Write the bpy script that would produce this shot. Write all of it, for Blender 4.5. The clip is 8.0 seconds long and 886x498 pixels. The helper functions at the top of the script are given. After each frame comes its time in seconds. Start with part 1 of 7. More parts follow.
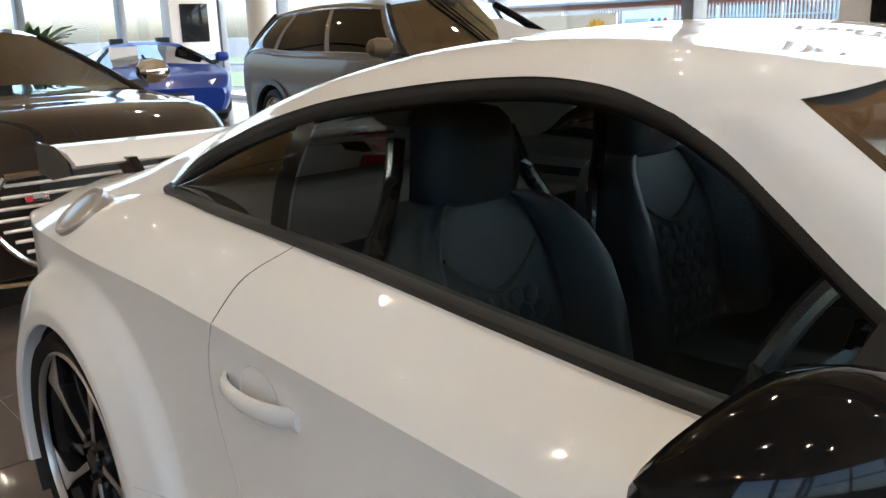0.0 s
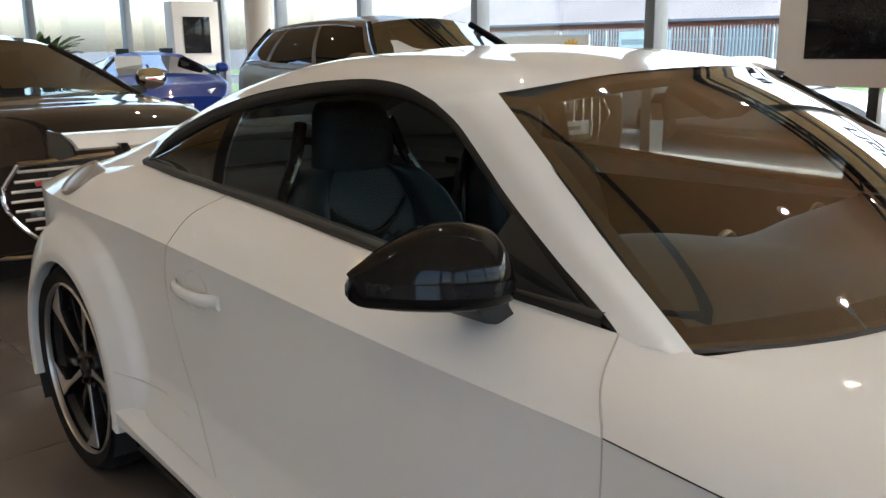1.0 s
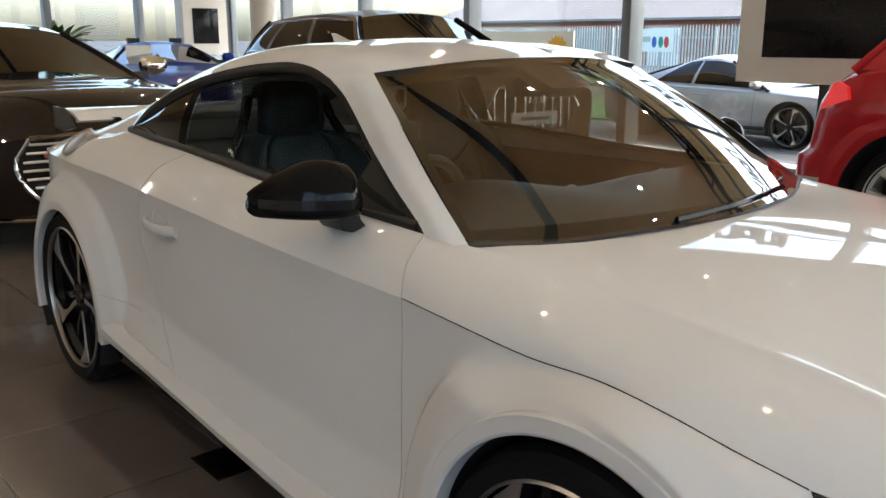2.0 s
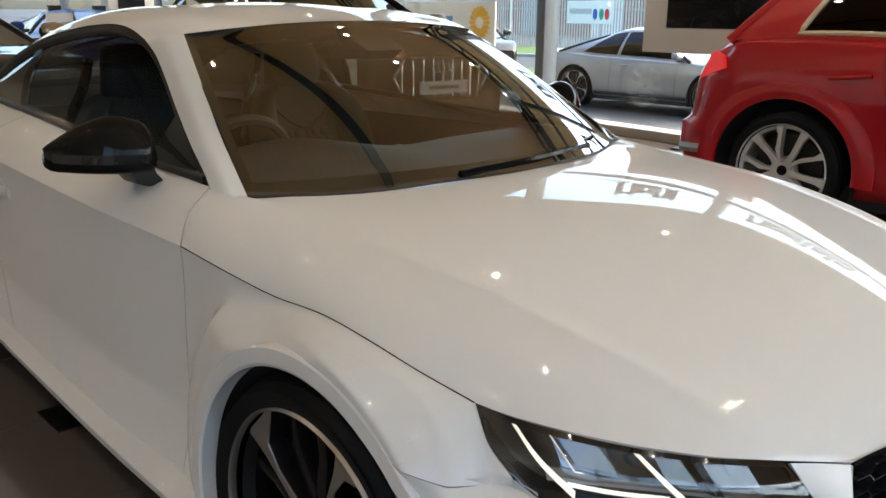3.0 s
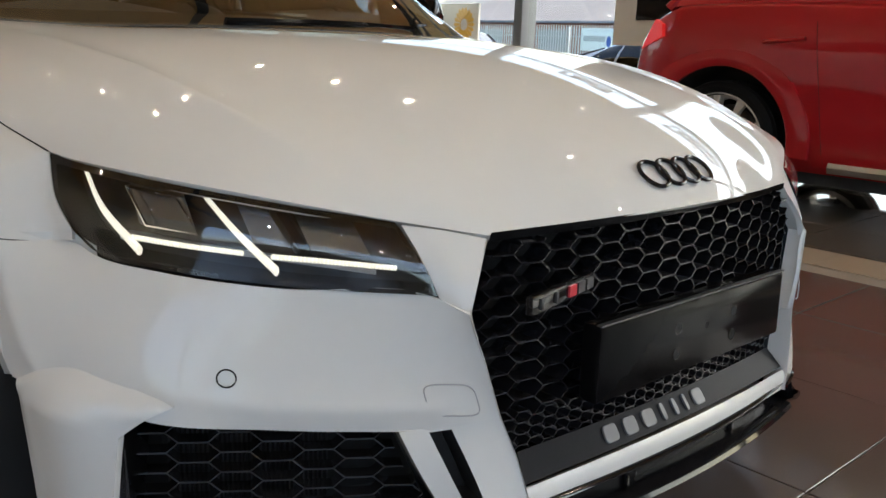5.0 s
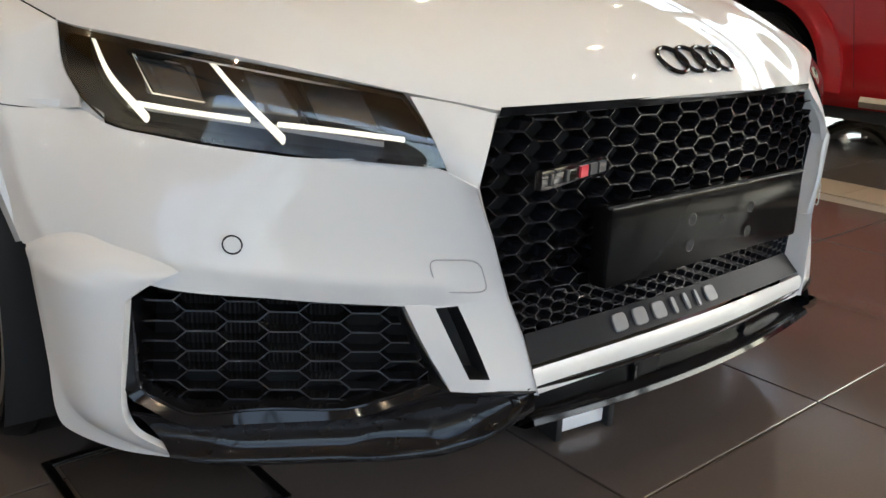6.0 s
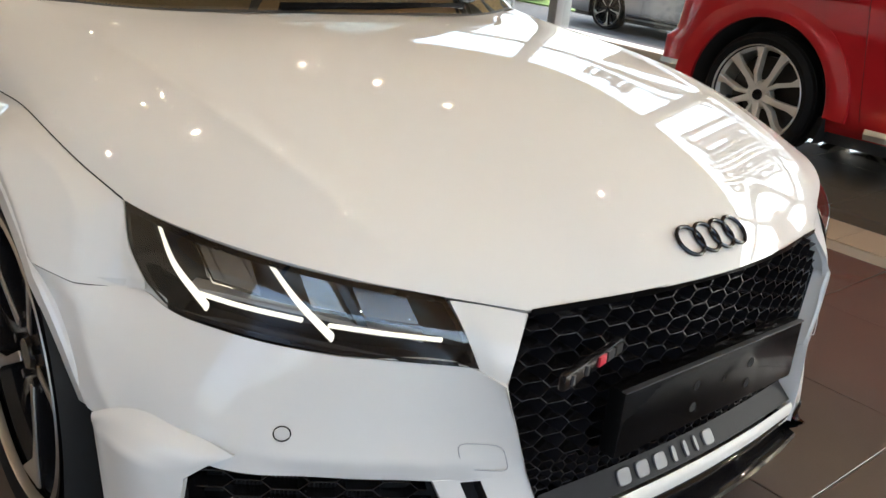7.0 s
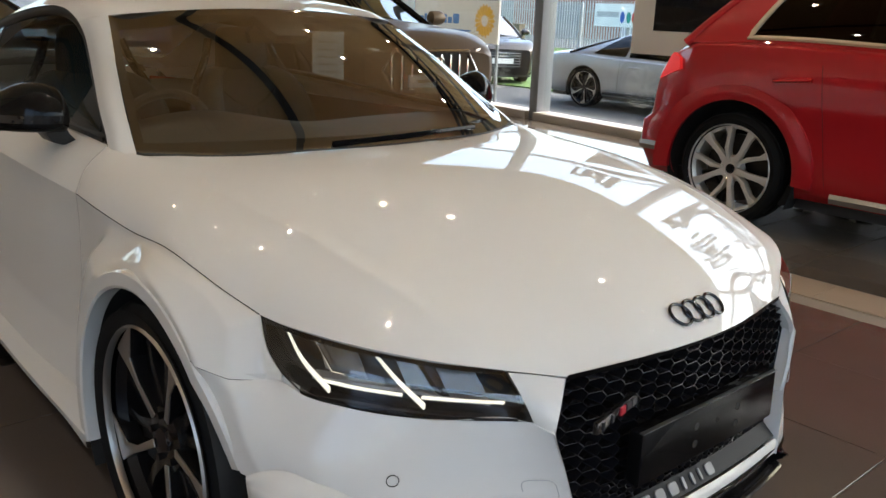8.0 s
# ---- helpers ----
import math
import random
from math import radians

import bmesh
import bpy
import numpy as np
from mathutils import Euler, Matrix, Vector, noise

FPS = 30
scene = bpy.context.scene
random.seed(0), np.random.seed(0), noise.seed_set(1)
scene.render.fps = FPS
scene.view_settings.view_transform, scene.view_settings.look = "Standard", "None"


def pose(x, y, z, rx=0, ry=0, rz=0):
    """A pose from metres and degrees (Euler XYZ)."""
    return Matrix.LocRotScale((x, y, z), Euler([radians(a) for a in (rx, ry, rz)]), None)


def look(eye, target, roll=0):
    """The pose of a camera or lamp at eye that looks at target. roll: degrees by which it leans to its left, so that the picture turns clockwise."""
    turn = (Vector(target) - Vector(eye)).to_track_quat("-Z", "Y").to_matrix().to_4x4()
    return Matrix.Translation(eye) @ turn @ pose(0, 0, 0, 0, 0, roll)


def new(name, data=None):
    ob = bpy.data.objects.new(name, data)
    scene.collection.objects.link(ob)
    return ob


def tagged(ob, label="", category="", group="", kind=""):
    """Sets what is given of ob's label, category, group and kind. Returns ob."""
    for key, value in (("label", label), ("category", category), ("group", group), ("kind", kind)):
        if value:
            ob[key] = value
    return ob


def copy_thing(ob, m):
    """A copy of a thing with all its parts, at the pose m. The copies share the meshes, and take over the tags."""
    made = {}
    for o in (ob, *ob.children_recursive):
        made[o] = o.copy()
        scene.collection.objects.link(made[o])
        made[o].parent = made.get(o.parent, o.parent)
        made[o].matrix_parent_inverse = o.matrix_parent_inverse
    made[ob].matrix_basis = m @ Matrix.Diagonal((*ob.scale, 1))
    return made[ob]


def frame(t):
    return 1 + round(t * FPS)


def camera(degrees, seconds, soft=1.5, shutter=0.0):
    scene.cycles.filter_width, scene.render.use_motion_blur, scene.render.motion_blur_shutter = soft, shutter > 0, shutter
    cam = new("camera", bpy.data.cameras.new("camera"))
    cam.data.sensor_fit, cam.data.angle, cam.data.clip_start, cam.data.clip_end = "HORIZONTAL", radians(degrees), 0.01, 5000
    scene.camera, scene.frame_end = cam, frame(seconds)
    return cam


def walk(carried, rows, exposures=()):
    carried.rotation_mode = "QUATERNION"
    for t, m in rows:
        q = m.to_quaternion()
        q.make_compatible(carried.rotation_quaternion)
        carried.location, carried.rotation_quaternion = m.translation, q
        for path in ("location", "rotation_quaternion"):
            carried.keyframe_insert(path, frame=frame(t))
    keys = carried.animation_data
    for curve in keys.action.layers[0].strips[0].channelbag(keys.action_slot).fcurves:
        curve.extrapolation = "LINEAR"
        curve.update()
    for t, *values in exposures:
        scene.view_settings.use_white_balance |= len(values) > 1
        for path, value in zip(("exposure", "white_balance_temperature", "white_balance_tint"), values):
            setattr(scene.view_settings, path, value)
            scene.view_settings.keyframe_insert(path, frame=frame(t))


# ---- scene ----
cam = camera(54.7, 8.0)
PATH = [
    (0, (-0.543, -1.449, 1.305), (-1.994, -0.167, 0.804), -2.0),
    (0.5, (-0.191, -1.559, 1.304), (-1.654, -0.288, 0.813), -1.7),
    (1, (0.16, -1.684, 1.307), (-1.301, -0.399, 0.841), -0.8),
    (1.2, (0.315, -1.73, 1.297), (-1.154, -0.451, 0.841), -0.3),
    (2.5, (1.031, -1.865, 1.305), (-0.436, -0.6, 0.808), 0.2),
    (3, (1.17, -1.65, 1.284), (-0.219, -0.316, 0.746), 0.5),
    (3.5, (1.28, -1.375, 1.233), (-0.048, 0.012, 0.676), 1.6),
    (4, (1.358, -1.157, 1.117), (0.016, 0.231, 0.594), 2.3),
    (5.5, (1.55, -1.162, 0.794), (0.08, 0.114, 0.331), 2.1),
    (6, (1.543, -1.151, 0.777), (0.098, 0.1, 0.187), 2.5),
    (6.5, (1.454, -1.098, 0.845), (0.075, 0.163, 0.133), 4.2),
    (7, (1.48, -1.202, 1.116), (0.085, 0.041, 0.402), 6.1),
    (7.5, (1.595, -1.333, 1.259), (0.132, -0.107, 0.662), 4.6),
    (8, (1.693, -1.546, 1.276), (0.26, -0.26, 0.734), 2.2),
]
EXPOSURES = [(0.0, 3.36, 5920, 10), (0.5, 3.02, 6040, 10), (1.0, 2.90, 6100, 10), (2.5, 2.70, 6320, 10), (3.0, 2.67, 6340, 10), (3.5, 2.44, 6380, 10), (4.0, 2.44, 6460, 10), (5.5, 2.63, 6620, 10), (6.0, 2.94, 6720, 10), (6.5, 3.19, 6720, 10), (7.0, 2.95, 6580, 10), (7.5, 2.58, 6480, 10), (8.0, 2.61, 6460, 10)]
walk(cam, [(t, look(eye, target, roll)) for t, eye, target, roll in PATH], EXPOSURES)

# ---- world, sun ----
SUN_ELEVATION, SUN_TURN = radians(45), radians(27)
world = bpy.data.worlds.new("world")
scene.world = world
world.use_nodes = True
wn = world.node_tree
sky = wn.nodes.new("ShaderNodeTexSky")
sky.sky_type, sky.sun_disc = "NISHITA", False
sky.sun_elevation, sky.sun_rotation = SUN_ELEVATION, SUN_TURN
sky.air_density, sky.dust_density = 1.0, 4.0
wn.nodes["Background"].inputs["Strength"].default_value = 0.15
wn.links.new(sky.outputs[0], wn.nodes["Background"].inputs[0])
sun = new("sun", bpy.data.lights.new("sun", "SUN"))
sun.data.energy, sun.data.angle, sun.data.color = 0.5, radians(25), (1.0, 0.97, 0.93)
sun.matrix_world = look((20, 40, 45), (0, 0, 0))


# ---- materials ----
def material(name, color, rough=0.5, metal=0.0, coat=0.0, grain=0.06, scale=40.0, bump=0.0, stain=0.0, spec=0.5, coarse=3.0):
    """A surface with fine grain, broad stains and relief."""
    m = bpy.data.materials.new(name)
    m.use_nodes = True
    nt = m.node_tree
    p = nt.nodes["Principled BSDF"]
    p.inputs["Roughness"].default_value = rough
    p.inputs["Metallic"].default_value = metal
    p.inputs["Coat Weight"].default_value = coat
    p.inputs["Coat Roughness"].default_value = 0.02
    p.inputs["Specular IOR Level"].default_value = spec
    tc = nt.nodes.new("ShaderNodeTexCoord")
    fine, broad = nt.nodes.new("ShaderNodeTexNoise"), nt.nodes.new("ShaderNodeTexNoise")
    fine.inputs["Scale"].default_value, fine.inputs["Detail"].default_value = scale, 5
    broad.inputs["Scale"].default_value, broad.inputs["Detail"].default_value = coarse, 3
    for n in (fine, broad):
        nt.links.new(tc.outputs["Object"], n.inputs["Vector"])
    add = nt.nodes.new("ShaderNodeMath")
    add.operation = "MULTIPLY_ADD"
    add.inputs[1].default_value = grain
    nt.links.new(fine.outputs[0], add.inputs[0])
    mul = nt.nodes.new("ShaderNodeMath")
    mul.operation = "MULTIPLY_ADD"
    mul.inputs[1].default_value, mul.inputs[2].default_value = stain, 1.0 - 0.5 * (grain + stain)
    nt.links.new(broad.outputs[0], mul.inputs[0])
    nt.links.new(mul.outputs[0], add.inputs[2])
    mix = nt.nodes.new("ShaderNodeVectorMath")
    mix.operation = "SCALE"
    mix.inputs[0].default_value = color
    nt.links.new(add.outputs[0], mix.inputs["Scale"])
    nt.links.new(mix.outputs[0], p.inputs["Base Color"])
    if bump:
        b = nt.nodes.new("ShaderNodeBump")
        b.inputs["Strength"].default_value, b.inputs["Distance"].default_value = bump, 0.002
        nt.links.new(fine.outputs[0], b.inputs["Height"])
        nt.links.new(b.outputs[0], p.inputs["Normal"])
    return m


def glowing(name, color, strength):
    m = bpy.data.materials.new(name)
    m.use_nodes = True
    p = m.node_tree.nodes["Principled BSDF"]
    p.inputs["Base Color"].default_value = (*color, 1)
    p.inputs["Emission Color"].default_value = (*color, 1)
    p.inputs["Emission Strength"].default_value = strength
    return m


def pane_glass(name, tint, ior=1.5, rough=0.0, fall=4.0):
    """A thin pane: clear through, glossy towards grazing angles."""
    m = bpy.data.materials.new(name)
    m.use_nodes = True
    nt = m.node_tree
    nt.nodes.remove(nt.nodes["Principled BSDF"])
    clear, gloss = nt.nodes.new("ShaderNodeBsdfTransparent"), nt.nodes.new("ShaderNodeBsdfGlossy")
    clear.inputs["Color"].default_value = (*tint, 1)
    gloss.inputs["Roughness"].default_value = rough
    fr, mix = nt.nodes.new("ShaderNodeLayerWeight"), nt.nodes.new("ShaderNodeMixShader")
    fr.inputs["Blend"].default_value = 0.5
    power, amount = nt.nodes.new("ShaderNodeMath"), nt.nodes.new("ShaderNodeMath")
    power.operation, amount.operation = "POWER", "MULTIPLY_ADD"
    power.inputs[1].default_value = fall
    f0 = 2 * ((ior - 1) / (ior + 1)) ** 2
    amount.inputs[1].default_value, amount.inputs[2].default_value = 1.0 - f0, f0
    nt.links.new(fr.outputs["Facing"], power.inputs[0])
    nt.links.new(power.outputs[0], amount.inputs[0])
    nt.links.new(amount.outputs[0], mix.inputs[0])
    nt.links.new(clear.outputs[0], mix.inputs[1])
    nt.links.new(gloss.outputs[0], mix.inputs[2])
    nt.links.new(mix.outputs[0], nt.nodes["Material Output"].inputs[0])
    return m


WHITE = material("white_paint", (0.68, 0.67, 0.65), 0.6, 0, 0.82, 0.02, 60, 0, 0.02, spec=0.1)
BLACKGLOSS = material("gloss_black", (0.009, 0.009, 0.010), 0.07, 0, 0.0, 0.2, 60, spec=0.33)
MIRRORBLACK = material("mirror_black", (0.005, 0.005, 0.005), 0.05, 0, 0.0, 0.2, 60, spec=0.15)
BLACKPLASTIC = material("black_plastic", (0.022, 0.022, 0.023), 0.45, 0, 0, 0.25, 300, 0.15, spec=0.4)
TRIM = material("window_trim", (0.012, 0.011, 0.010), 0.4, 0, 0.0, 0.2, 120, spec=0.22)
RUBBER = material("tyre_rubber", (0.009, 0.009, 0.0095), 0.6, 0, 0, 0.3, 180, 0.2, spec=0.12)
DARKMETAL = material("dark_wheel_paint", (0.007, 0.007, 0.008), 0.22, 0.0, 0.0, 0.1, 90, spec=0.3)
ALLOY = material("machined_alloy", (0.40, 0.375, 0.345), 0.32, 0.85, 0.0, 0.06, 300)
SILVERALLOY = material("silver_alloy", (0.66, 0.63, 0.58), 0.35, 0.45, 0.3, 0.05, 200)
DISC = material("brake_disc", (0.055, 0.052, 0.05), 0.35, 1.0, 0, 0.15, 250)
CHROME = material("chrome", (0.72, 0.71, 0.7), 0.1, 1.0, 0, 0.03, 60)
# grey of the door joints, with the lit panel edge mixed into it
SHUTGLEAM = material("shut_line_edge_light", (0.42, 0.41, 0.40), 0.6, 0, 0, 0.1, 90)
# near-black; on the recess backs it paints the shade of empty depth
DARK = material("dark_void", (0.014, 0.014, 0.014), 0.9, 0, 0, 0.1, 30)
REDPAINT = material("red_paint", (0.41, 0.004, 0.010), 0.4, 0.15, 1.0, 0.08, 400, spec=0.3)
BLACKPAINT = material("black_paint", (0.014, 0.010, 0.008), 0.4, 0.0, 1.0, 0.1, 300, spec=0.05)
# brown base stands in for the timber ceiling mirrored in dark paint
BROWNREFLECT = material("dark_paint_brown_reflection", (0.105, 0.074, 0.046), 0.4, 0.2, 0.28, 0.1, 400, spec=0.1)
BLUEPAINT = material("blue_paint", (0.003, 0.020, 0.150), 0.4, 0.1, 0.45, 0.1, 300, spec=0.2)
SILVERPAINT = material("silver_paint", (0.33, 0.34, 0.36), 0.35, 0.5, 1.0, 0.06, 300)
LEATHER = material("dark_leather", (0.016, 0.024, 0.030), 0.5, 0, 0, 0.25, 240, 0.0, spec=0.25)
FABRIC = material("headliner_cloth", (0.02, 0.02, 0.022), 0.9, 0, 0, 0.2, 200)
WINDSCREEN = pane_glass("windscreen_glass", (0.88, 0.89, 0.78), 1.78, 0.0, 1.75)
SIDEGLASS = pane_glass("side_glass", (0.47, 0.53, 0.55), 1.14, 0.0, 6.5)
REARGLASS = pane_glass("rear_glass", (0.16, 0.17, 0.17), 1.14, 0.0, 6.5)
OTHERSCREEN = pane_glass("other_windscreen_glass", (0.20, 0.20, 0.17), 2.2)
TINTED = pane_glass("tinted_glass", (0.018, 0.018, 0.018), 1.3)
CLEARGLASS = pane_glass("clear_glass", (0.93, 0.96, 0.95), 1.45)
LENS = pane_glass("lamp_lens", (0.88, 0.90, 0.91), 1.6)
DRL = glowing("running_light", (1.0, 0.93, 0.76), 0.16)
REDLENS = material("red_lamp_lens", (0.55, 0.01, 0.015), 0.1, 0, 1.0, 0.1, 100)
REDMARK = material("red_badge", (0.6, 0.03, 0.05), 0.3, 0, 0.5, 0.05, 80)
PLATEBLACK = material("plate_black", (0.004, 0.004, 0.0045), 0.12, 0, 0, 0.2, 90, spec=0.05)
DIMMARK = material("dim_lettering_and_glint", (0.05, 0.05, 0.053), 0.35, 0.2, 0, 0.08, 120)
BEIGETRIM = material("satin_window_trim", (0.62, 0.50, 0.36), 0.4, 0.35, 0, 0.05, 200)
MIDMARK = material("mid_grey_lettering", (0.20, 0.20, 0.21), 0.4, 0.2, 0, 0.08, 120)
GREYMARK = material("grey_lettering", (0.42, 0.42, 0.43), 0.4, 0.2, 0, 0.08, 120)
PLATEWHITE = material("plate_white", (0.75, 0.75, 0.74), 0.4, 0, 0, 0.05, 80)
DARKTILE = material("hatch_panel", (0.060, 0.050, 0.044), 0.25, 0, 0, 0.12, 160, 0.06, 0.18)
LIGHTTILE = material("light_floor_tile", (0.115, 0.098, 0.082), 0.06, 0, 0, 0.06, 60, 0, 0.08)
GROUT = material("grout", (0.30, 0.26, 0.22), 0.85, 0, 0, 0.2, 150)
WALLPAINT = material("wall_paint", (0.72, 0.69, 0.64), 0.7, 0, 0, 0.04, 60, 0.05, 0.04)
GREYWALL = material("warm_wall_paint", (0.60, 0.54, 0.47), 0.7, 0, 0, 0.05, 60, 0.05, 0.06)
SILLSTONE = material("sill_stone", (0.40, 0.36, 0.31), 0.5, 0, 0, 0.1, 60, 0.05, 0.1)
WOODSLAT = material("timber_slat", (0.74, 0.47, 0.19), 0.5, 0, 0, 0.25, 14, 0.1, 0.2)
STEELGREY = material("grey_steel", (0.20, 0.215, 0.235), 0.4, 0.3, 0, 0.08, 80)
STEELBLACK = material("black_steel", (0.015, 0.015, 0.015), 0.5, 0, 0, 0.1, 60)
SPOT = glowing("spot_glow", (1.0, 0.87, 0.68), 215.0)


# ---- shape helpers ----
def hermite(knots, values, q):
    """A smooth curve through values (first axis) at the knots, sampled at q."""
    k, v, q = np.asarray(knots, float), np.asarray(values, float), np.asarray(q, float)
    tail = (1,) * (v.ndim - 1)
    h = np.diff(k).reshape(-1, *tail)
    slope = np.diff(v, axis=0) / h
    m = np.empty_like(v)
    m[0], m[-1] = slope[0], slope[-1]
    m[1:-1] = (slope[:-1] * h[1:] + slope[1:] * h[:-1]) / (h[:-1] + h[1:])
    i = np.clip(np.searchsorted(k, q) - 1, 0, len(k) - 2)
    hh = (k[i + 1] - k[i])
    t = ((q - k[i]) / hh).reshape(-1, *tail)
    hh = hh.reshape(-1, *tail)
    return ((2 * t**3 - 3 * t**2 + 1) * v[i] + (t**3 - 2 * t**2 + t) * hh * m[i]
            + (-2 * t**3 + 3 * t**2) * v[i + 1] + (t**3 - t**2) * hh * m[i + 1])


def curve(x, knots, values):
    return hermite(knots, values, np.clip(np.atleast_1d(x), knots[0], knots[-1]))


def rail(points, n):
    """n points along a smooth line through the given ones."""
    p = np.asarray(points, float)
    d = np.concatenate([[0], np.cumsum(np.linalg.norm(np.diff(p, axis=0), axis=1))])
    return hermite(d, p, np.linspace(0, d[-1], n))


def loft(rails, nu, nv):
    """A grid of points over rails: nu along them, nv across."""
    r = np.stack([rail(p, nu) for p in rails])
    if len(rails) == 2:
        t = np.linspace(0, 1, nv).reshape(-1, 1, 1)
        return (r[0] * (1 - t) + r[1] * t).transpose(1, 0, 2)
    d = np.concatenate([[0], np.cumsum(np.linalg.norm(np.diff(r, axis=0), axis=2).mean(axis=1))])
    return hermite(d, r, np.linspace(0, d[-1], nv)).transpose(1, 0, 2)


def loft_at(rails, nu, parts):
    """As loft, with so many steps between each two rails."""
    r = np.stack([rail(p, nu) for p in rails])
    d = np.concatenate([[0], np.cumsum(np.linalg.norm(np.diff(r, axis=0), axis=2).mean(axis=1))])
    q = np.concatenate([[0]] + [np.linspace(a, b, n + 1)[1:] for a, b, n in zip(d[:-1], d[1:], parts)])
    return hermite(d, r, q).transpose(1, 0, 2)


def stations(points, per):
    """A smooth line through points, with so many steps from each to the next."""
    p = np.asarray(points, float)
    return hermite(np.arange(len(p)), p, np.linspace(0, len(p) - 1, (len(p) - 1) * per + 1))


def settled_rim(gap, rounds):
    """A grid's rim values carried evenly into its inside."""
    out = np.zeros_like(gap)
    for edge in (np.s_[0], np.s_[-1], np.s_[:, 0], np.s_[:, -1]):
        out[edge] = gap[edge]
    for _ in range(rounds):
        out[1:-1, 1:-1] = 0.25 * (out[:-2, 1:-1] + out[2:, 1:-1] + out[1:-1, :-2] + out[1:-1, 2:])
    return out


def faceted(points, per, ease=2):
    """A line straight from point to point, its corners slightly eased."""
    p = np.asarray(points, float)
    q = np.linspace(0, len(p) - 1, (len(p) - 1) * per + 1)
    line = np.stack([np.interp(q, np.arange(len(p)), p[:, k]) for k in range(3)], axis=1)
    for _ in range(ease):
        line[1:-1] = 0.25 * line[:-2] + 0.5 * line[1:-1] + 0.25 * line[2:]
    return line


def flip(points):
    """The same points on the other side of the car's middle."""
    p = np.array(points, float)
    p[..., 1] *= -1
    return p


def right(points):
    """From x, half width, height to the car's right side."""
    return flip(points)


class Sheet:
    """Vertices and faces gathered into one mesh."""

    def __init__(self):
        self.v, self.f = [], []

    def grid(self, g, keep=None, flange=0.0, core=(None, 0.0, 0.6)):
        g = np.asarray(g, float)
        nu, nv = g.shape[:2]
        base = len(self.v)
        self.v += [tuple(p) for p in g.reshape(-1, 3)]
        for i in range(nu - 1):
            for j in range(nv - 1):
                if keep is None or keep[i, j]:
                    a = base + i * nv + j
                    self.f.append((a, a + nv, a + nv + 1, a + 1))
        if flange:
            ring = [(i, 0) for i in range(nu)] + [(nu - 1, j) for j in range(1, nv)]
            ring += [(i, nv - 1) for i in range(nu - 2, -1, -1)] + [(0, j) for j in range(nv - 2, 0, -1)]
            b2 = len(self.v)
            for i, j in ring:
                p = g[i, j]
                a, b = g[min(i + 1, nu - 1), j] - g[max(i - 1, 0), j], g[i, min(j + 1, nv - 1)] - g[i, max(j - 1, 0)]
                n = np.cross(a, b)
                n = n / (np.linalg.norm(n) + 1e-9)
                c = np.array([p[0] if core[0] is None else core[0], core[1], core[2]]) - p
                if np.dot(n, c) < 0:
                    n = -n
                self.v.append(tuple(p + n * flange))
            m = len(ring)
            for k in range(m):
                (i, j), (i2, j2) = ring[k], ring[(k + 1) % m]
                self.f.append((base + i * nv + j, base + i2 * nv + j2, b2 + (k + 1) % m, b2 + k))
        return self

    def solid(self, loops, cap=True):
        """Skins a row of closed loops of equal length."""
        base, n = len(self.v), len(loops[0])
        for lp in loops:
            self.v += [tuple(p) for p in lp]
        for i in range(len(loops) - 1):
            for j in range(n):
                a, b = base + i * n + j, base + i * n + (j + 1) % n
                self.f.append((a, b, b + n, a + n))
        if cap:
            self.f.append(tuple(base + j for j in range(n))[::-1])
            self.f.append(tuple(base + (len(loops) - 1) * n + j for j in range(n)))
        return self

    def tube(self, points, radius, sides=6, n=None, squash=1.0):
        p = rail(points, n) if n else np.asarray(points, float)
        t = np.gradient(p, axis=0)
        loops = []
        for q, d in zip(p, t):
            d = d / (np.linalg.norm(d) + 1e-9)
            up = np.array([0, 0, 1.0]) if abs(d[2]) < 0.9 else np.array([1.0, 0, 0])
            a = np.cross(d, up)
            a /= np.linalg.norm(a)
            b = np.cross(a, d)
            loops.append([q + radius * (math.cos(w) * a + squash * math.sin(w) * b) for w in np.linspace(0, 2 * math.pi, sides, endpoint=False)])
        return self.solid(loops)

    def box(self, lo, hi, turn=None):
        (x0, y0, z0), (x1, y1, z1) = lo, hi
        c = [(x0, y0, z0), (x1, y0, z0), (x1, y1, z0), (x0, y1, z0), (x0, y0, z1), (x1, y0, z1), (x1, y1, z1), (x0, y1, z1)]
        if turn is not None:
            c = [tuple(turn @ Vector(p)) for p in c]
        b = len(self.v)
        self.v += c
        self.f += [tuple(b + i for i in q) for q in ((3, 2, 1, 0), (4, 5, 6, 7), (0, 1, 5, 4), (1, 2, 6, 5), (2, 3, 7, 6), (3, 0, 4, 7))]
        return self

    def prism(self, outline, offset):
        """An outline of 3D points pushed by a vector."""
        o = np.asarray(outline, float)
        return self.solid([o, o + np.asarray(offset, float)])

    def mesh(self, name, mats, smooth=True, bevel=0.0, weld=0.0):
        me = bpy.data.meshes.new(name)
        me.from_pydata(self.v, [], self.f)
        bm = bmesh.new()
        bm.from_mesh(me)
        bmesh.ops.delete(bm, geom=[v for v in bm.verts if not v.link_faces], context="VERTS")
        if weld:
            bmesh.ops.remove_doubles(bm, verts=bm.verts[:], dist=weld)
        if bevel:
            bmesh.ops.bevel(bm, geom=bm.edges[:], offset=bevel, segments=2, affect="EDGES", profile=0.6)
        bmesh.ops.recalc_face_normals(bm, faces=bm.faces[:])
        bm.to_mesh(me)
        bm.free()
        for m in mats if isinstance(mats, (list, tuple)) else [mats]:
            me.materials.append(m)
        if smooth:
            me.polygons.foreach_set("use_smooth", [True] * len(me.polygons))
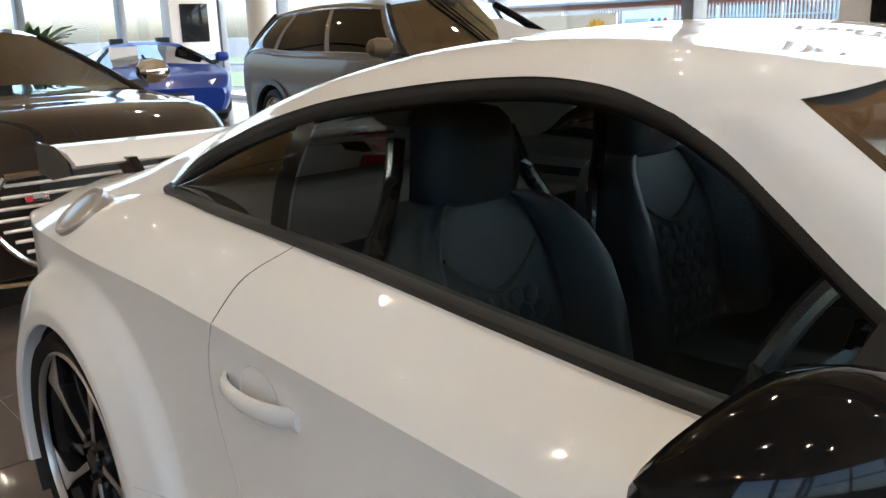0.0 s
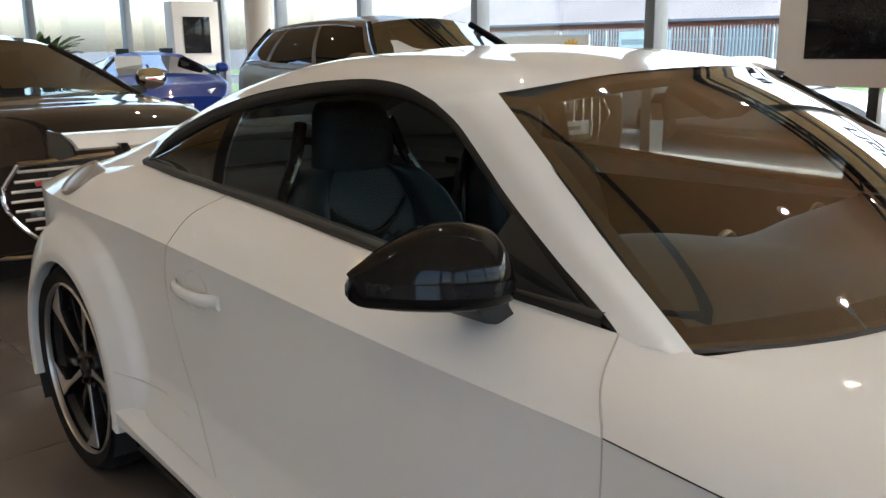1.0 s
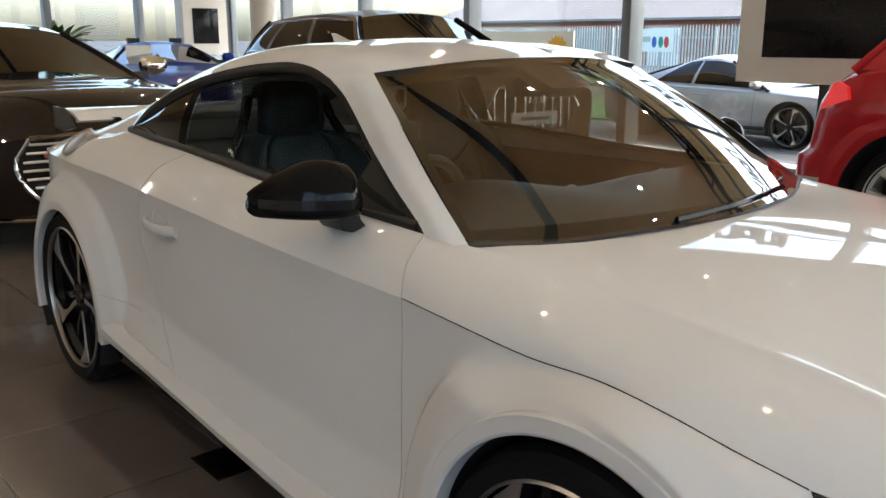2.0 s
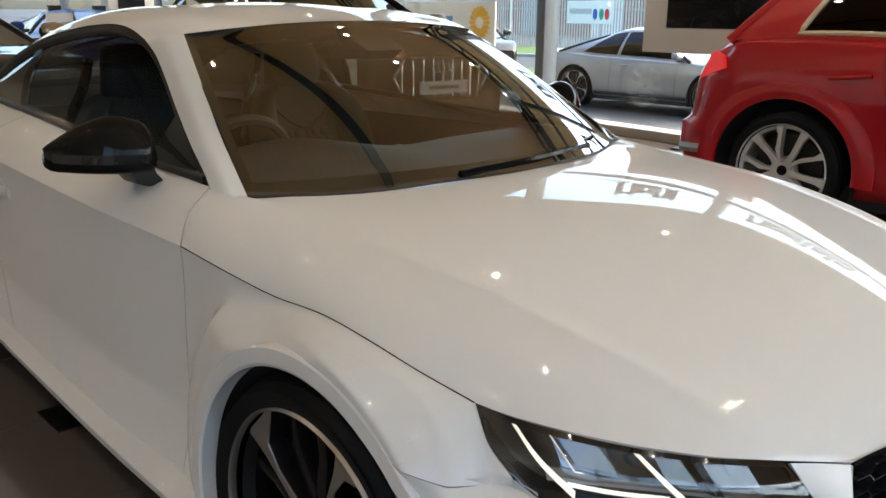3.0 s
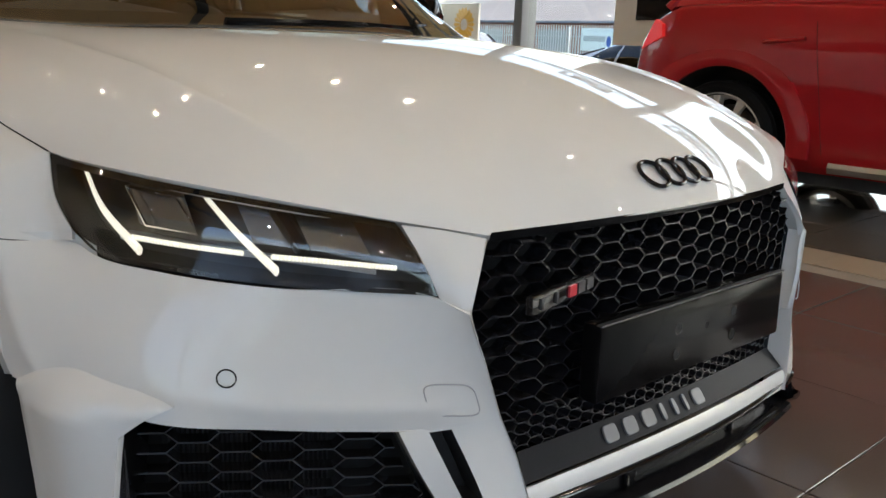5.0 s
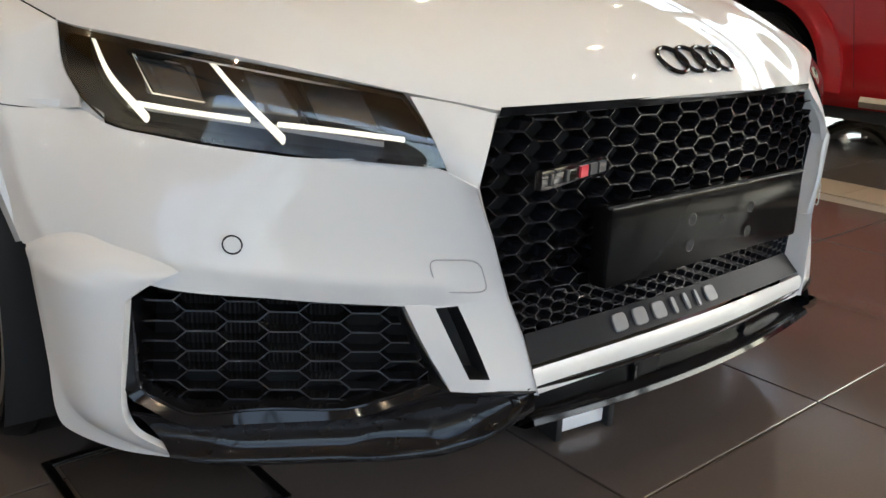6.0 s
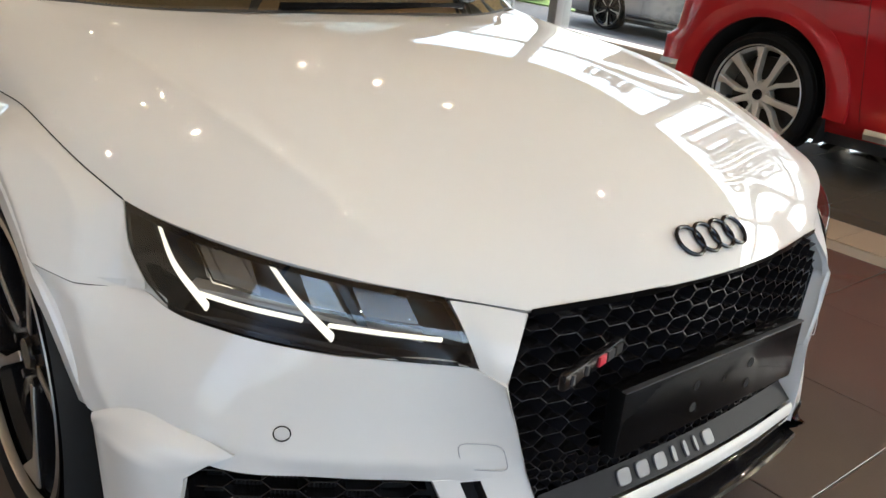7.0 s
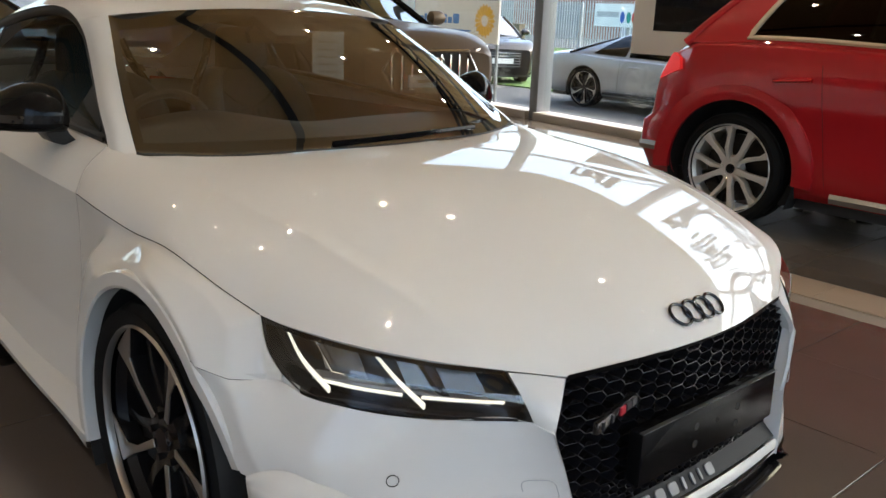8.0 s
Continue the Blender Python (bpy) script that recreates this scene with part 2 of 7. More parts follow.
            me.set_sharp_from_angle(angle=radians(smooth if smooth is not True else 32))
        return me


BODY_PARENTS = set()  # things whose parts settle() sets onto the axles


def part(name, sheet, mat, parent, label="", smooth=True, bevel=0.0, shadow=True, weld=0.0, placed=False):
    raked = not isinstance(sheet, bpy.types.Mesh) and parent in BODY_PARENTS
    if raked and not placed:
        sheet.v = [settle(v) for v in sheet.v]
    me = sheet if isinstance(sheet, bpy.types.Mesh) else sheet.mesh(name, mat, smooth, bevel, weld)
    ob = new(name, me)
    ob.parent = parent
    if raked:
        BODY_PARENTS.add(ob)
    if not shadow:
        ob.visible_shadow = False
    return tagged(ob, label) if label else ob


def thing(name, place, label, category, group="", kind="", turn=0.0):
    ob = new(name)
    ob.matrix_basis = pose(*place, 0, 0, turn)
    ob.empty_display_size = 0.2
    return tagged(ob, label, category, group, kind)


def lone(name, sheet, mat, label, category="", group="", kind="", smooth=True, bevel=0.0):
    return tagged(new(name, sheet.mesh(name, mat, smooth, bevel)), label, category, group, kind)


# ---- wheels ----
WHEELS = {}


def wheel(parent, x, y, R, rim, width, style, outward, turn=0.0):
    """A wheel with its rim, tyre, disc and cap; outward is -1 on the car's right."""
    key = (R, rim, width, style)
    if key not in WHEELS:
        n, hw = 64, width / 2
        spin = np.linspace(0, 2 * math.pi, n, endpoint=False)

        def turned(profile):
            return [[(r * math.cos(a), yy, r * math.sin(a)) for a in spin] for r, yy in profile]
        tyre = Sheet().solid(turned([(rim - 0.004, -hw + 0.012), (rim + 0.012, -hw + 0.002), (rim + 0.035, -hw - 0.004), (R - 0.03, -hw + 0.004), (R - 0.008, -hw + 0.02), (R, -hw + 0.04), (R - 0.007, -hw + 0.043), (R - 0.007, -hw + 0.05), (R, -hw + 0.053), (R, -0.006), (R - 0.007, -0.003), (R - 0.007, 0.003), (R, 0.006), (R, hw - 0.053), (R - 0.007, hw - 0.05), (R - 0.007, hw - 0.043),
                                     (R, hw - 0.04), (R - 0.01, hw - 0.02), (rim + 0.03, hw), (rim, hw - 0.01)]), cap=False)
        barrel = Sheet().solid(turned([(rim - 0.012, -hw + 0.03), (rim - 0.03, -hw + 0.05), (rim - 0.035, hw - 0.02), (rim, hw - 0.01)]), cap=False)
        lip = Sheet().solid(turned([(rim - 0.006, -hw + 0.02), (rim - 0.006, -hw + 0.006), (rim - 0.004, -hw + 0.002), (rim + 0.001, -hw + 0.008)]), cap=False)
        face, back = Sheet(), Sheet()
        yo = -hw + 0.02
        count = 5
        for k in range(count):
            a = 2 * math.pi * k / count + math.pi / 2

            def at(r, d, yy):
                return (r * math.cos(a) - d * math.sin(a), yy, r * math.sin(a) + d * math.cos(a))
            ro = rim - 0.012
            if style == "blade":
                outline = [(0.06, -0.010), (ro * 0.60, -0.007), (ro * 0.80, -0.022), (ro * 0.975, -0.105), (ro * 0.998, 0.0), (ro * 0.985, 0.016), (ro * 0.75, 0.008), (0.06, 0.010)]
            elif style == "turbine":
                outline = [(0.045, -0.022), (ro * 0.45, -0.020), (ro * 0.80, -0.016), (ro * 0.99, -0.026), (ro * 0.99, 0.030), (ro * 0.80, 0.022), (ro * 0.45, 0.012), (0.045, 0.022)]
            else:
                outline = [(0.05, -0.03), (ro * 0.6, -0.03), (ro * 0.99, -0.055), (ro * 0.99, 0.055), (ro * 0.6, 0.03), (0.05, 0.03)]
            f0 = [at(r, d, yo + 0.018 * (1 - r / ro)) for r, d in outline]
            if style == "turbine":
                face.solid([f0, [at(r, d * 1.05, yo + 0.035 + 0.018 * (1 - r / ro)) for r, d in outline]])
            else:
                f1 = [at(r, d, yo + 0.004 + 0.018 * (1 - r / ro)) for r, d in outline]
                face.solid([f0, f1])
                back.solid([f1, [at(r, d * 1.08, yo + 0.045 + 0.018 * (1 - r / ro)) for r, d in outline]])
            o2 = [(0.05, -0.05), (ro * 0.6, -0.075), (ro * 0.99, -0.14), (ro * 0.99, -0.11), (ro * 0.62, -0.05), (0.06, -0.02)]
            if style == "turbine":
                tilt, o2 = radians(36), []
                for r, d in ((0.055, -0.030), (ro * 0.42, -0.026), (ro * 0.80, -0.012), (ro * 0.99, -0.024), (ro * 0.99, 0.026), (ro * 0.80, 0.012), (ro * 0.50, 0.004), (0.06, -0.012)):
                    pull = tilt * min(1.0, max(0.0, (r / ro - 0.12) / 0.62)) ** 0.8
                    o2.append((r * math.cos(pull) + d * math.sin(pull), -r * math.sin(pull) + d * math.cos(pull)))
            for sgn in ((-1, 1) if style != "turbine" else (1,)):
                b0 = [at(r, sgn * d, yo + (0.03 if style != "turbine" else 0.006)) for r, d in o2]
                b1 = [at(r, sgn * d, yo + 0.06) for r, d in o2]
                back.solid([b0, b1])
        hub = Sheet().solid(turned([(0.001, yo + 0.012), (0.028, yo + 0.012), (0.032, yo + 0.02)]), cap=False)
        boss = Sheet().solid(turned([(0.03, yo + 0.02), (0.075, yo + 0.022), (0.085, yo + 0.06)]), cap=False)
        for k in range(5):
            a = 2 * math.pi * (k + 0.5) / 5 + math.pi / 2
            boss.solid([[(0.056 * math.cos(a) + 0.009 * math.cos(b), yo + yy, 0.056 * math.sin(a) + 0.009 * math.sin(b)) for b in np.linspace(0, 2 * math.pi, 6, endpoint=False)] for yy in (0.01, 0.03)])
        disc = Sheet().solid(turned([(0.07, 0.0), (rim - 0.07, 0.0), (rim - 0.07, 0.03), (0.07, 0.03)]), cap=False)
        caliper = Sheet()
        cal = [(r * math.cos(a), r * math.sin(a)) for r, a in [(rim - 0.045, b) for b in np.radians(np.linspace(150, 215, 8))] + [(rim - 0.13, b) for b in np.radians(np.linspace(215, 150, 8))]]
        caliper.solid([[(px, yy, pz) for px, pz in cal] for yy in (-0.03, 0.06)])
        two = style != "turbine"
        WHEELS[key] = [("tyre", tyre.mesh("tyre", RUBBER)), ("barrel", barrel.mesh("barrel", DARKMETAL if two else SILVERALLOY)), ("rim_lip", lip.mesh("rim_lip", ALLOY if two else SILVERALLOY)),
                       ("spokes", face.mesh("spokes", ALLOY if two else SILVERALLOY, 30, 0.002)), ("inner_spokes", back.mesh("inner_spokes", DARKMETAL if two else SILVERALLOY, 30, 0.002)),
                       ("hub_cap", hub.mesh("hub_cap", BLACKGLOSS)), ("wheel_boss", boss.mesh("wheel_boss", DARKMETAL if two else SILVERALLOY)), ("brake_disc", disc.mesh("brake_disc", DISC)), ("brake_caliper", caliper.mesh("brake_caliper", BLACKGLOSS))]
    meshes = WHEELS[key]
    root = part("wheel", meshes[1][1], None, parent)
    root.matrix_basis = pose(x, y, R, 0, turn, 0) if outward < 0 else pose(x, y, R, 0, turn, 180)
    for name, me in meshes:
        if name != "barrel":
            part(name, me, None, root)
    return root


# ---- the white coupe: front axle at the origin, nose towards +x ----
coupe = thing("sports_coupe", (0, 0, 0), "glossy white sports coupe with black grille and mirrors", "car")


def settle(v):
    """Sets a point of the body, drawn level, onto the axles with its rake."""
    x, y, z = v
    w = abs(y)
    w2 = w + min(1.0, w / 0.35) * (0.0102 * w - 0.0174 * z + 0.0041 + 0.004 * x)
    e = math.sqrt(w * w + 0.04) - 0.2
    # the nose sweeps back outside the grille
    k = np.clip((w - 0.385) / 0.13, 0, 1)
    t = 0.028 * k * k * (3 - 2 * k) * np.clip((x - 0.6) / 0.1, 0, 1) * np.clip((0.52 - z) / 0.06, 0, 1)
    x, z, w2 = x - 0.82 * t, z - 0.44 * t, w2 - 0.63 * t
    return (1.0142 * x + 0.0038 * e - 0.0166 * z + 0.0353, math.copysign(w2, y), 1.0066 * z + 0.0177 * x + 0.0142 * e + 0.0193 + 0.0015)


BODY_PARENTS.add(coupe)
FLARE, FRONT, REAR, ARCH = (0.0, 0.325), (0.005, 0.305), (-2.505, 0.335), 0.352

# lines of the right side as x, half width, height
CREASE = [(-3.20, 0.64, 0.855), (-3.10, 0.73, 0.862), (-2.85, 0.82, 0.868), (-2.50, 0.855, 0.862), (-2.0, 0.85, 0.842), (-1.735, 0.85, 0.828), (-1.43, 0.85, 0.812),
          (-1.10, 0.848, 0.793), (-0.814, 0.845, 0.780), (-0.512, 0.835, 0.766)]
FENDERLINE = [(-0.508, 0.835, 0.766), (-0.33, 0.842, 0.755), (-0.16, 0.832, 0.737), (0.0, 0.83, 0.738), (0.12, 0.828, 0.724), (0.22, 0.815, 0.70), (0.32, 0.793, 0.674)]
LAMPLINE = [(0.32, 0.793, 0.674), (0.44, 0.75, 0.661), (0.53, 0.695, 0.65), (0.61, 0.61, 0.632), (0.67, 0.50, 0.608), (0.725, 0.392, 0.587)]
BELT = [(-0.569, 0.728, 0.873), (-0.77, 0.72, 0.879), (-1.014, 0.715, 0.886), (-1.3, 0.708, 0.905), (-1.6, 0.70, 0.928), (-1.9, 0.69, 0.945), (-2.15, 0.677, 0.955), (-2.40, 0.66, 0.968)]
TOPLINE = [(-0.569, 0.728, 0.873), (-0.72, 0.69, 0.952), (-0.87, 0.648, 1.033), (-0.97, 0.622, 1.10), (-1.04, 0.607, 1.147), (-1.11, 0.60, 1.184), (-1.19, 0.598, 1.210), (-1.28, 0.598, 1.222),
           (-1.43, 0.602, 1.221), (-1.62, 0.61, 1.205), (-1.85, 0.618, 1.172), (-2.07, 0.63, 1.117), (-2.25, 0.643, 1.052), (-2.40, 0.66, 0.968)]


def along(line, x):
    """Half width and height of a side line at x."""
    p = np.array(sorted(line))
    return hermite(p[:, 0], p[:, 1:], np.clip(np.atleast_1d(x), p[0, 0], p[-1, 0]))


SIDELINE = CREASE[:-1] + FENDERLINE


NOSE_REACH = ([20, 33.6, 47.5, 59.6, 73, 90, 120], [0.409, 0.446, 0.473, 0.435, 0.417, 0.413, 0.45])
NOSE_WIDTH = ([20, 33.6, 47.5, 59.6, 73, 90, 120], [0.868, 0.806, 0.793, 0.815, 0.828, 0.83, 0.835])


def side(x, s):
    """The body side at x, from the crease (s = 0) to the sill (s = 1)."""
    x, s = np.atleast_1d(x).astype(float), np.atleast_1d(s).astype(float)
    wc, zc = along(SIDELINE, x).T
    zs = curve(x, [-3.2, -2.9, -2.1, -1.95, -1.5, -1.08, -0.77, -0.5, -0.3, -0.1, 0.1, 0.4], [0.33, 0.28, 0.31, 0.33, 0.293, 0.262, 0.246, 0.245, 0.25, 0.29, 0.56, 0.565])
    narrow = wc - 0.85
    knots = np.array([0, 0.06, 0.4, 0.72, 0.86, 1.0])
    table = np.array([0.0, -0.003, -0.006, -0.006, -0.004, 0.001])
    low = np.clip((s - 0.75) / 0.25, 0, 1) * np.clip((x + 2.15) / 0.15, 0, 1) * np.clip((-0.3 - x) / 0.15, 0, 1)
    w = wc + hermite(knots, table, s) - 0.35 * narrow * s + 0.024 * low
    z = zc + (zs - zc) * s
    for (cx, cz), reach, lip in ((FLARE, 0.505, 0.905), (REAR, 0.505, 0.910)):
        r = np.hypot(x - cx, z - cz)
        k = np.clip((reach - r) / (reach - 0.462), 0, 1)
        k = k * k * (3 - 2 * k)
        q = np.clip(s / 0.22, 0, 1)
        k = k * q * q * (3 - 2 * q)
        out = lip - 0.38 * np.clip(r - 0.38, 0, 1)
        flared = np.maximum(w, w + (out - w) * k)
        if cx > -1:
            # ahead of the wheel the flare runs straight out to seam and lamp, with a soft ridge
            turn = np.degrees(np.arctan2(z - cz, x - cx))
            turn = np.where(turn < -90, turn + 360, turn)
            reach2, rim_w = np.interp(turn, *NOSE_REACH), np.interp(turn, *NOSE_WIDTH)
            t = np.clip((r - 0.384) / (reach2 - 0.384), 0, 1)
            tr = np.interp(turn, [20, 34, 60, 80], [0.5, 0.52, 0.80, 0.6])
            wr = lip + (rim_w - lip) * tr + np.interp(turn, [20, 34, 60, 100], [0.019, 0.019, 0.014, 0.010])
            nose_w = np.where(t < tr, lip + (wr - lip) * t / tr, wr + (rim_w - wr) * (t - tr) / (1 - tr))
            f = np.clip((132 - turn) / 72, 0, 1)
            f = f * f * (3 - 2 * f) * np.clip(s / 0.05, 0, 1)
            flared = flared * (1 - f) + nose_w * f
        w = flared
    return np.stack([x, w, z], axis=-1)


def side_panel(x0, x1, s0, s1, nu, nv, gap=0.0):
    """A stretch of the side between two end lines (functions of s), with the wheel arches cut."""
    ss = np.linspace(s0, s1, nv)
    g = np.zeros((nu, nv, 3))
    for j, s in enumerate(ss):
        xs = np.linspace(x0(s), x1(s), nu)
        g[:, j] = side(xs, np.full(nu, s))
    keep = np.ones((nu - 1, nv - 1), bool)
    for cx, cz in (FRONT, REAR):
        r = np.hypot(g[..., 0] - cx, g[..., 2] - cz)
        inside = r < ARCH
        keep &= ~(inside[:-1, :-1] & inside[1:, :-1] & inside[:-1, 1:] & inside[1:, 1:])
        scale = np.where(inside & (r > 1e-6), ARCH / np.maximum(r, 1e-6), 1.0)
        near = inside
        g[..., 0] = np.where(near, cx + (g[..., 0] - cx) * scale, g[..., 0])
        g[..., 2] = np.where(near, cz + (g[..., 2] - cz) * scale, g[..., 2])
    return g, keep


door_front = lambda s: -0.512 - 0.008 * math.sin(math.pi * s)
door_rear = lambda s: float(curve(s, [0, 0.12, 0.45, 0.78, 1.0], [-1.826, -1.856, -1.825, -1.715, -1.585])[0])
GAP = 0.003

fender_g, fender_k = side_panel(lambda s: door_front(s) + GAP, lambda s: 0.32 + 0.05 * s, 0, 1, 110, 70)
door_g, _ = side_panel(lambda s: door_rear(s) + GAP, door_front, 0, 1, 60, 40)
quarter_g, quarter_k = side_panel(lambda s: -3.2 + 0.12 * s, lambda s: door_rear(s), 0, 1, 130, 70)

# shoulder between crease and window line
shoulder_mid = [(-0.545, 0.795, 0.822), (-0.80, 0.80, 0.833), (-1.1, 0.80, 0.845), (-1.5, 0.797, 0.872), (-1.83, 0.79, 0.895), (-2.15, 0.785, 0.912), (-2.45, 0.785, 0.925)]


def cut(line, lo, hi):
    """The stretch of a side line between two x, front to rear."""
    xs = [p[0] for p in line if lo + 0.03 < p[0] < hi - 0.03]
    xs = sorted([lo, hi] + xs, reverse=True)
    return [(x, *along(line, x)[0]) for x in xs]


door_top = loft([cut(BELT, -1.80, -0.569), cut(shoulder_mid, -1.82, -0.545), cut(CREASE, -1.826 + GAP, -0.512)], 60, 14)
TAILTOP = [(-2.40, 0.66, 0.968), (-2.55, 0.685, 0.952), (-2.75, 0.70, 0.935), (-3.0, 0.66, 0.915), (-3.17, 0.57, 0.90)]
belt_rear = cut(BELT, -2.38, -1.80 - GAP)[:-1] + TAILTOP
mid_rear = cut(shoulder_mid, -2.4, -1.82 - GAP) + [(-2.7, 0.785, 0.915), (-3.0, 0.72, 0.892), (-3.19, 0.61, 0.878)]
quarter_top = loft([belt_rear, mid_rear, cut(CREASE, -3.2, -1.826)], 70, 16)

for flank, sgn in ((right, -1), (np.array, 1)):
    liner_x = [(door_rear(v), v) for v in np.linspace(0, 1, 14)]
    liner = np.array([[side(x + d, v)[0] - np.array([0, 0.0035, 0]) for d in (-0.012, 0.014)] for x, v in liner_x])
    part("shut_liner", Sheet().grid(flank(liner)), WHITE, coupe)
    door = part("door", Sheet().grid(flank(door_g), None, 0.02).grid(flank(door_top), None, 0.0), WHITE, coupe, "", 40)
    part("rear_quarter", Sheet().grid(flank(quarter_g), quarter_k).grid(flank(quarter_top)), WHITE, coupe)
    # wheel-arch lips and dark wells
    for (cx, cz), a0, a1 in ((FRONT, 15, 200), (REAR, -12, 196)):
        name = "arch_lip"
        a = np.radians(np.linspace(a0, a1, 60))
        prof = [(ARCH - 0.004, 0.87), (ARCH - 0.004, 0.905), (ARCH + 0.002, 0.909), (ARCH + 0.03, 0.9085), (ARCH + 0.034, 0.903), (ARCH + 0.034, 0.88)]
        tuck = np.interp(a, np.radians([6, 22, 43, 60]), [-0.050, -0.027, -0.003, 0.0]) if cx > -1 else np.zeros(len(a))
        g = np.array([[(cx + r * math.cos(b), w + d, cz + r * math.sin(b)) for r, w in prof] for b, d in zip(a, tuck)])
        part(name, Sheet().grid(flank(g)), WHITE, coupe)
        b = np.radians(np.linspace(-30, 210, 40))
        well = np.array([[(cx + r * math.cos(q), w, cz + r * math.sin(q)) for r, w in ((ARCH + 0.004, 0.90), (ARCH + 0.012, 0.60), (0.02, 0.58))] for q in b])
        part("wheel_well", Sheet().grid(flank(well)), DARK, coupe)
    # side skirt: painted blade over a black undertray edge
    sill = [(-2.10, 0.890, 0.352), (-1.99, 0.880, 0.336), (-1.5, 0.875, 0.297), (-1.08, 0.872, 0.265), (-0.77, 0.870, 0.249), (-0.49, 0.872, 0.248), (-0.36, 0.886, 0.25)]
    blade = [(-2.13, 0.909, 0.325), (-1.97, 0.908, 0.305), (-1.5, 0.912, 0.268), (-1.08, 0.912, 0.236), (-0.77, 0.912, 0.216), (-0.47, 0.912, 0.205), (-0.33, 0.912, 0.20)]
    low = [(-2.13, 0.905, 0.285), (-1.95, 0.903, 0.275), (-1.5, 0.906, 0.245), (-1.08, 0.906, 0.21), (-0.77, 0.906, 0.19), (-0.46, 0.906, 0.178), (-0.335, 0.908, 0.165)]
    inn = [(p[0], p[1] - 0.05, p[2] - 0.02) for p in low]
    above = [(p[0], p[1] - 0.05, p[2] + 0.03) for p in sill]
    part("side_skirt", Sheet().grid(flank(loft([above, sill], 50, 3))).grid(flank(loft([sill, blade], 50, 4))).grid(flank(loft([blade, low], 50, 4))).grid(flank(loft([low, inn], 50, 3))), WHITE, coupe)
    under = [(p[0], p[1] - 0.035, p[2] - 0.02) for p in low]
    ulow = [(p[0], p[1] - 0.055, 0.145 + 0.35 * (p[2] - 0.165)) for p in low]
    uin = [(p[0], 0.5, 0.13) for p in low]
    part("sill_undertray", Sheet().grid(flank(loft([under, ulow], 50, 4))).grid(flank(loft([ulow, uin], 50, 3))), BLACKGLOSS, coupe)

# bonnet over the whole width
H0 = [(-0.5425, 0.796, 0.8222), (-0.31, 0.803, 0.798), (-0.05, 0.79, 0.775), (0.15, 0.775, 0.752), (0.32, 0.728, 0.716), (0.51, 0.642, 0.683), (0.62, 0.532, 0.648), (0.68, 0.44, 0.622), (0.733, 0.352, 0.589)]
H1 = [(-0.566, 0.728, 0.8705), (-0.30, 0.745, 0.832), (-0.05, 0.735, 0.805), (0.15, 0.71, 0.78), (0.32, 0.66, 0.748), (0.48, 0.585, 0.708), (0.62, 0.455, 0.660), (0.70, 0.36, 0.622), (0.742, 0.31, 0.59)]
H2 = [(-0.40, 0.50, 0.855), (-0.15, 0.51, 0.843), (0.1, 0.49, 0.818), (0.3, 0.455, 0.778), (0.48, 0.40, 0.73), (0.62, 0.325, 0.68), (0.71, 0.26, 0.635), (0.765, 0.21, 0.595)]
H3 = [(-0.30, 0.0, 0.864), (0.0, 0.0, 0.852), (0.25, 0.0, 0.825), (0.45, 0.0, 0.777), (0.60, 0.0, 0.725), (0.70, 0.0, 0.677), (0.76, 0.0, 0.635), (0.79, 0.0, 0.602)]
edge = FENDERLINE + LAMPLINE[1:]
HB = 0.5 * (rail(H1, 9) + rail(H2, 9))
HB[0] = (-0.462, 0.696, 0.858)
HB[1, 2] -= 0.004
bonnet_g = loft([right(edge), right(H0), right(H1), right(HB), right(H2), H3, H2, HB, H1, H0, edge], 100, 241)
# one even sweep of panel, held at its rim
bu, bv = np.meshgrid(np.linspace(0, 1, 100), np.linspace(-1, 1, 241), indexing="ij")
even_g = bonnet_g.copy()
for axis, powers in ((0, (0, 2, 4, 6, 8)), (1, (1, 3, 5, 7)), (2, (0, 2, 4, 6, 8))):
    terms = np.stack([(bv ** p * bu ** q).ravel() for p in powers for q in range(7)], axis=1)
    even_g[..., axis] = (terms @ np.linalg.lstsq(terms, bonnet_g[..., axis].ravel(), rcond=None)[0]).reshape(bu.shape)
bonnet_g = even_g + settled_rim(bonnet_g - even_g, 500)
# a soft ridge on each half of the bonnet
ridge = np.abs(np.abs(bonnet_g[..., 1]) - curve(bonnet_g[..., 0].ravel(), [-0.3, -0.1, 0.126, 0.235, 0.33, 0.41, 0.48, 0.55, 0.617, 0.66, 0.75], [0.665, 0.661, 0.647, 0.63, 0.615, 0.597, 0.577, 0.557, 0.537, 0.517, 0.45]).reshape(bonnet_g.shape[:2]))
rise = np.clip((bonnet_g[..., 0] + 0.25) / 0.45, 0, 1) * np.clip((0.66 - bonnet_g[..., 0]) / 0.24, 0, 1)
near = np.clip(1 - ridge / 0.055, 0, 1)
bonnet_g[..., 2] += 0.0075 * rise * near * near
part("bonnet", Sheet().grid(bonnet_g, None, 0.018, (0.0, 0.0, 0.3)), WHITE, coupe, "", 60)

# windscreen, pillars, roof
BASE = [(-0.474, 0.691, 0.864), (-0.383, 0.50, 0.857), (-0.31, 0.25, 0.866), (-0.285, 0.0, 0.868)]
HEADER = [(-0.985, 0.552, 1.199), (-0.945, 0.38, 1.220), (-0.915, 0.2, 1.231), (-0.905, 0.0, 1.236)]


def span(line):
    return [tuple(right(p)) for p in line] + [tuple(p) for p in line[-2::-1]]


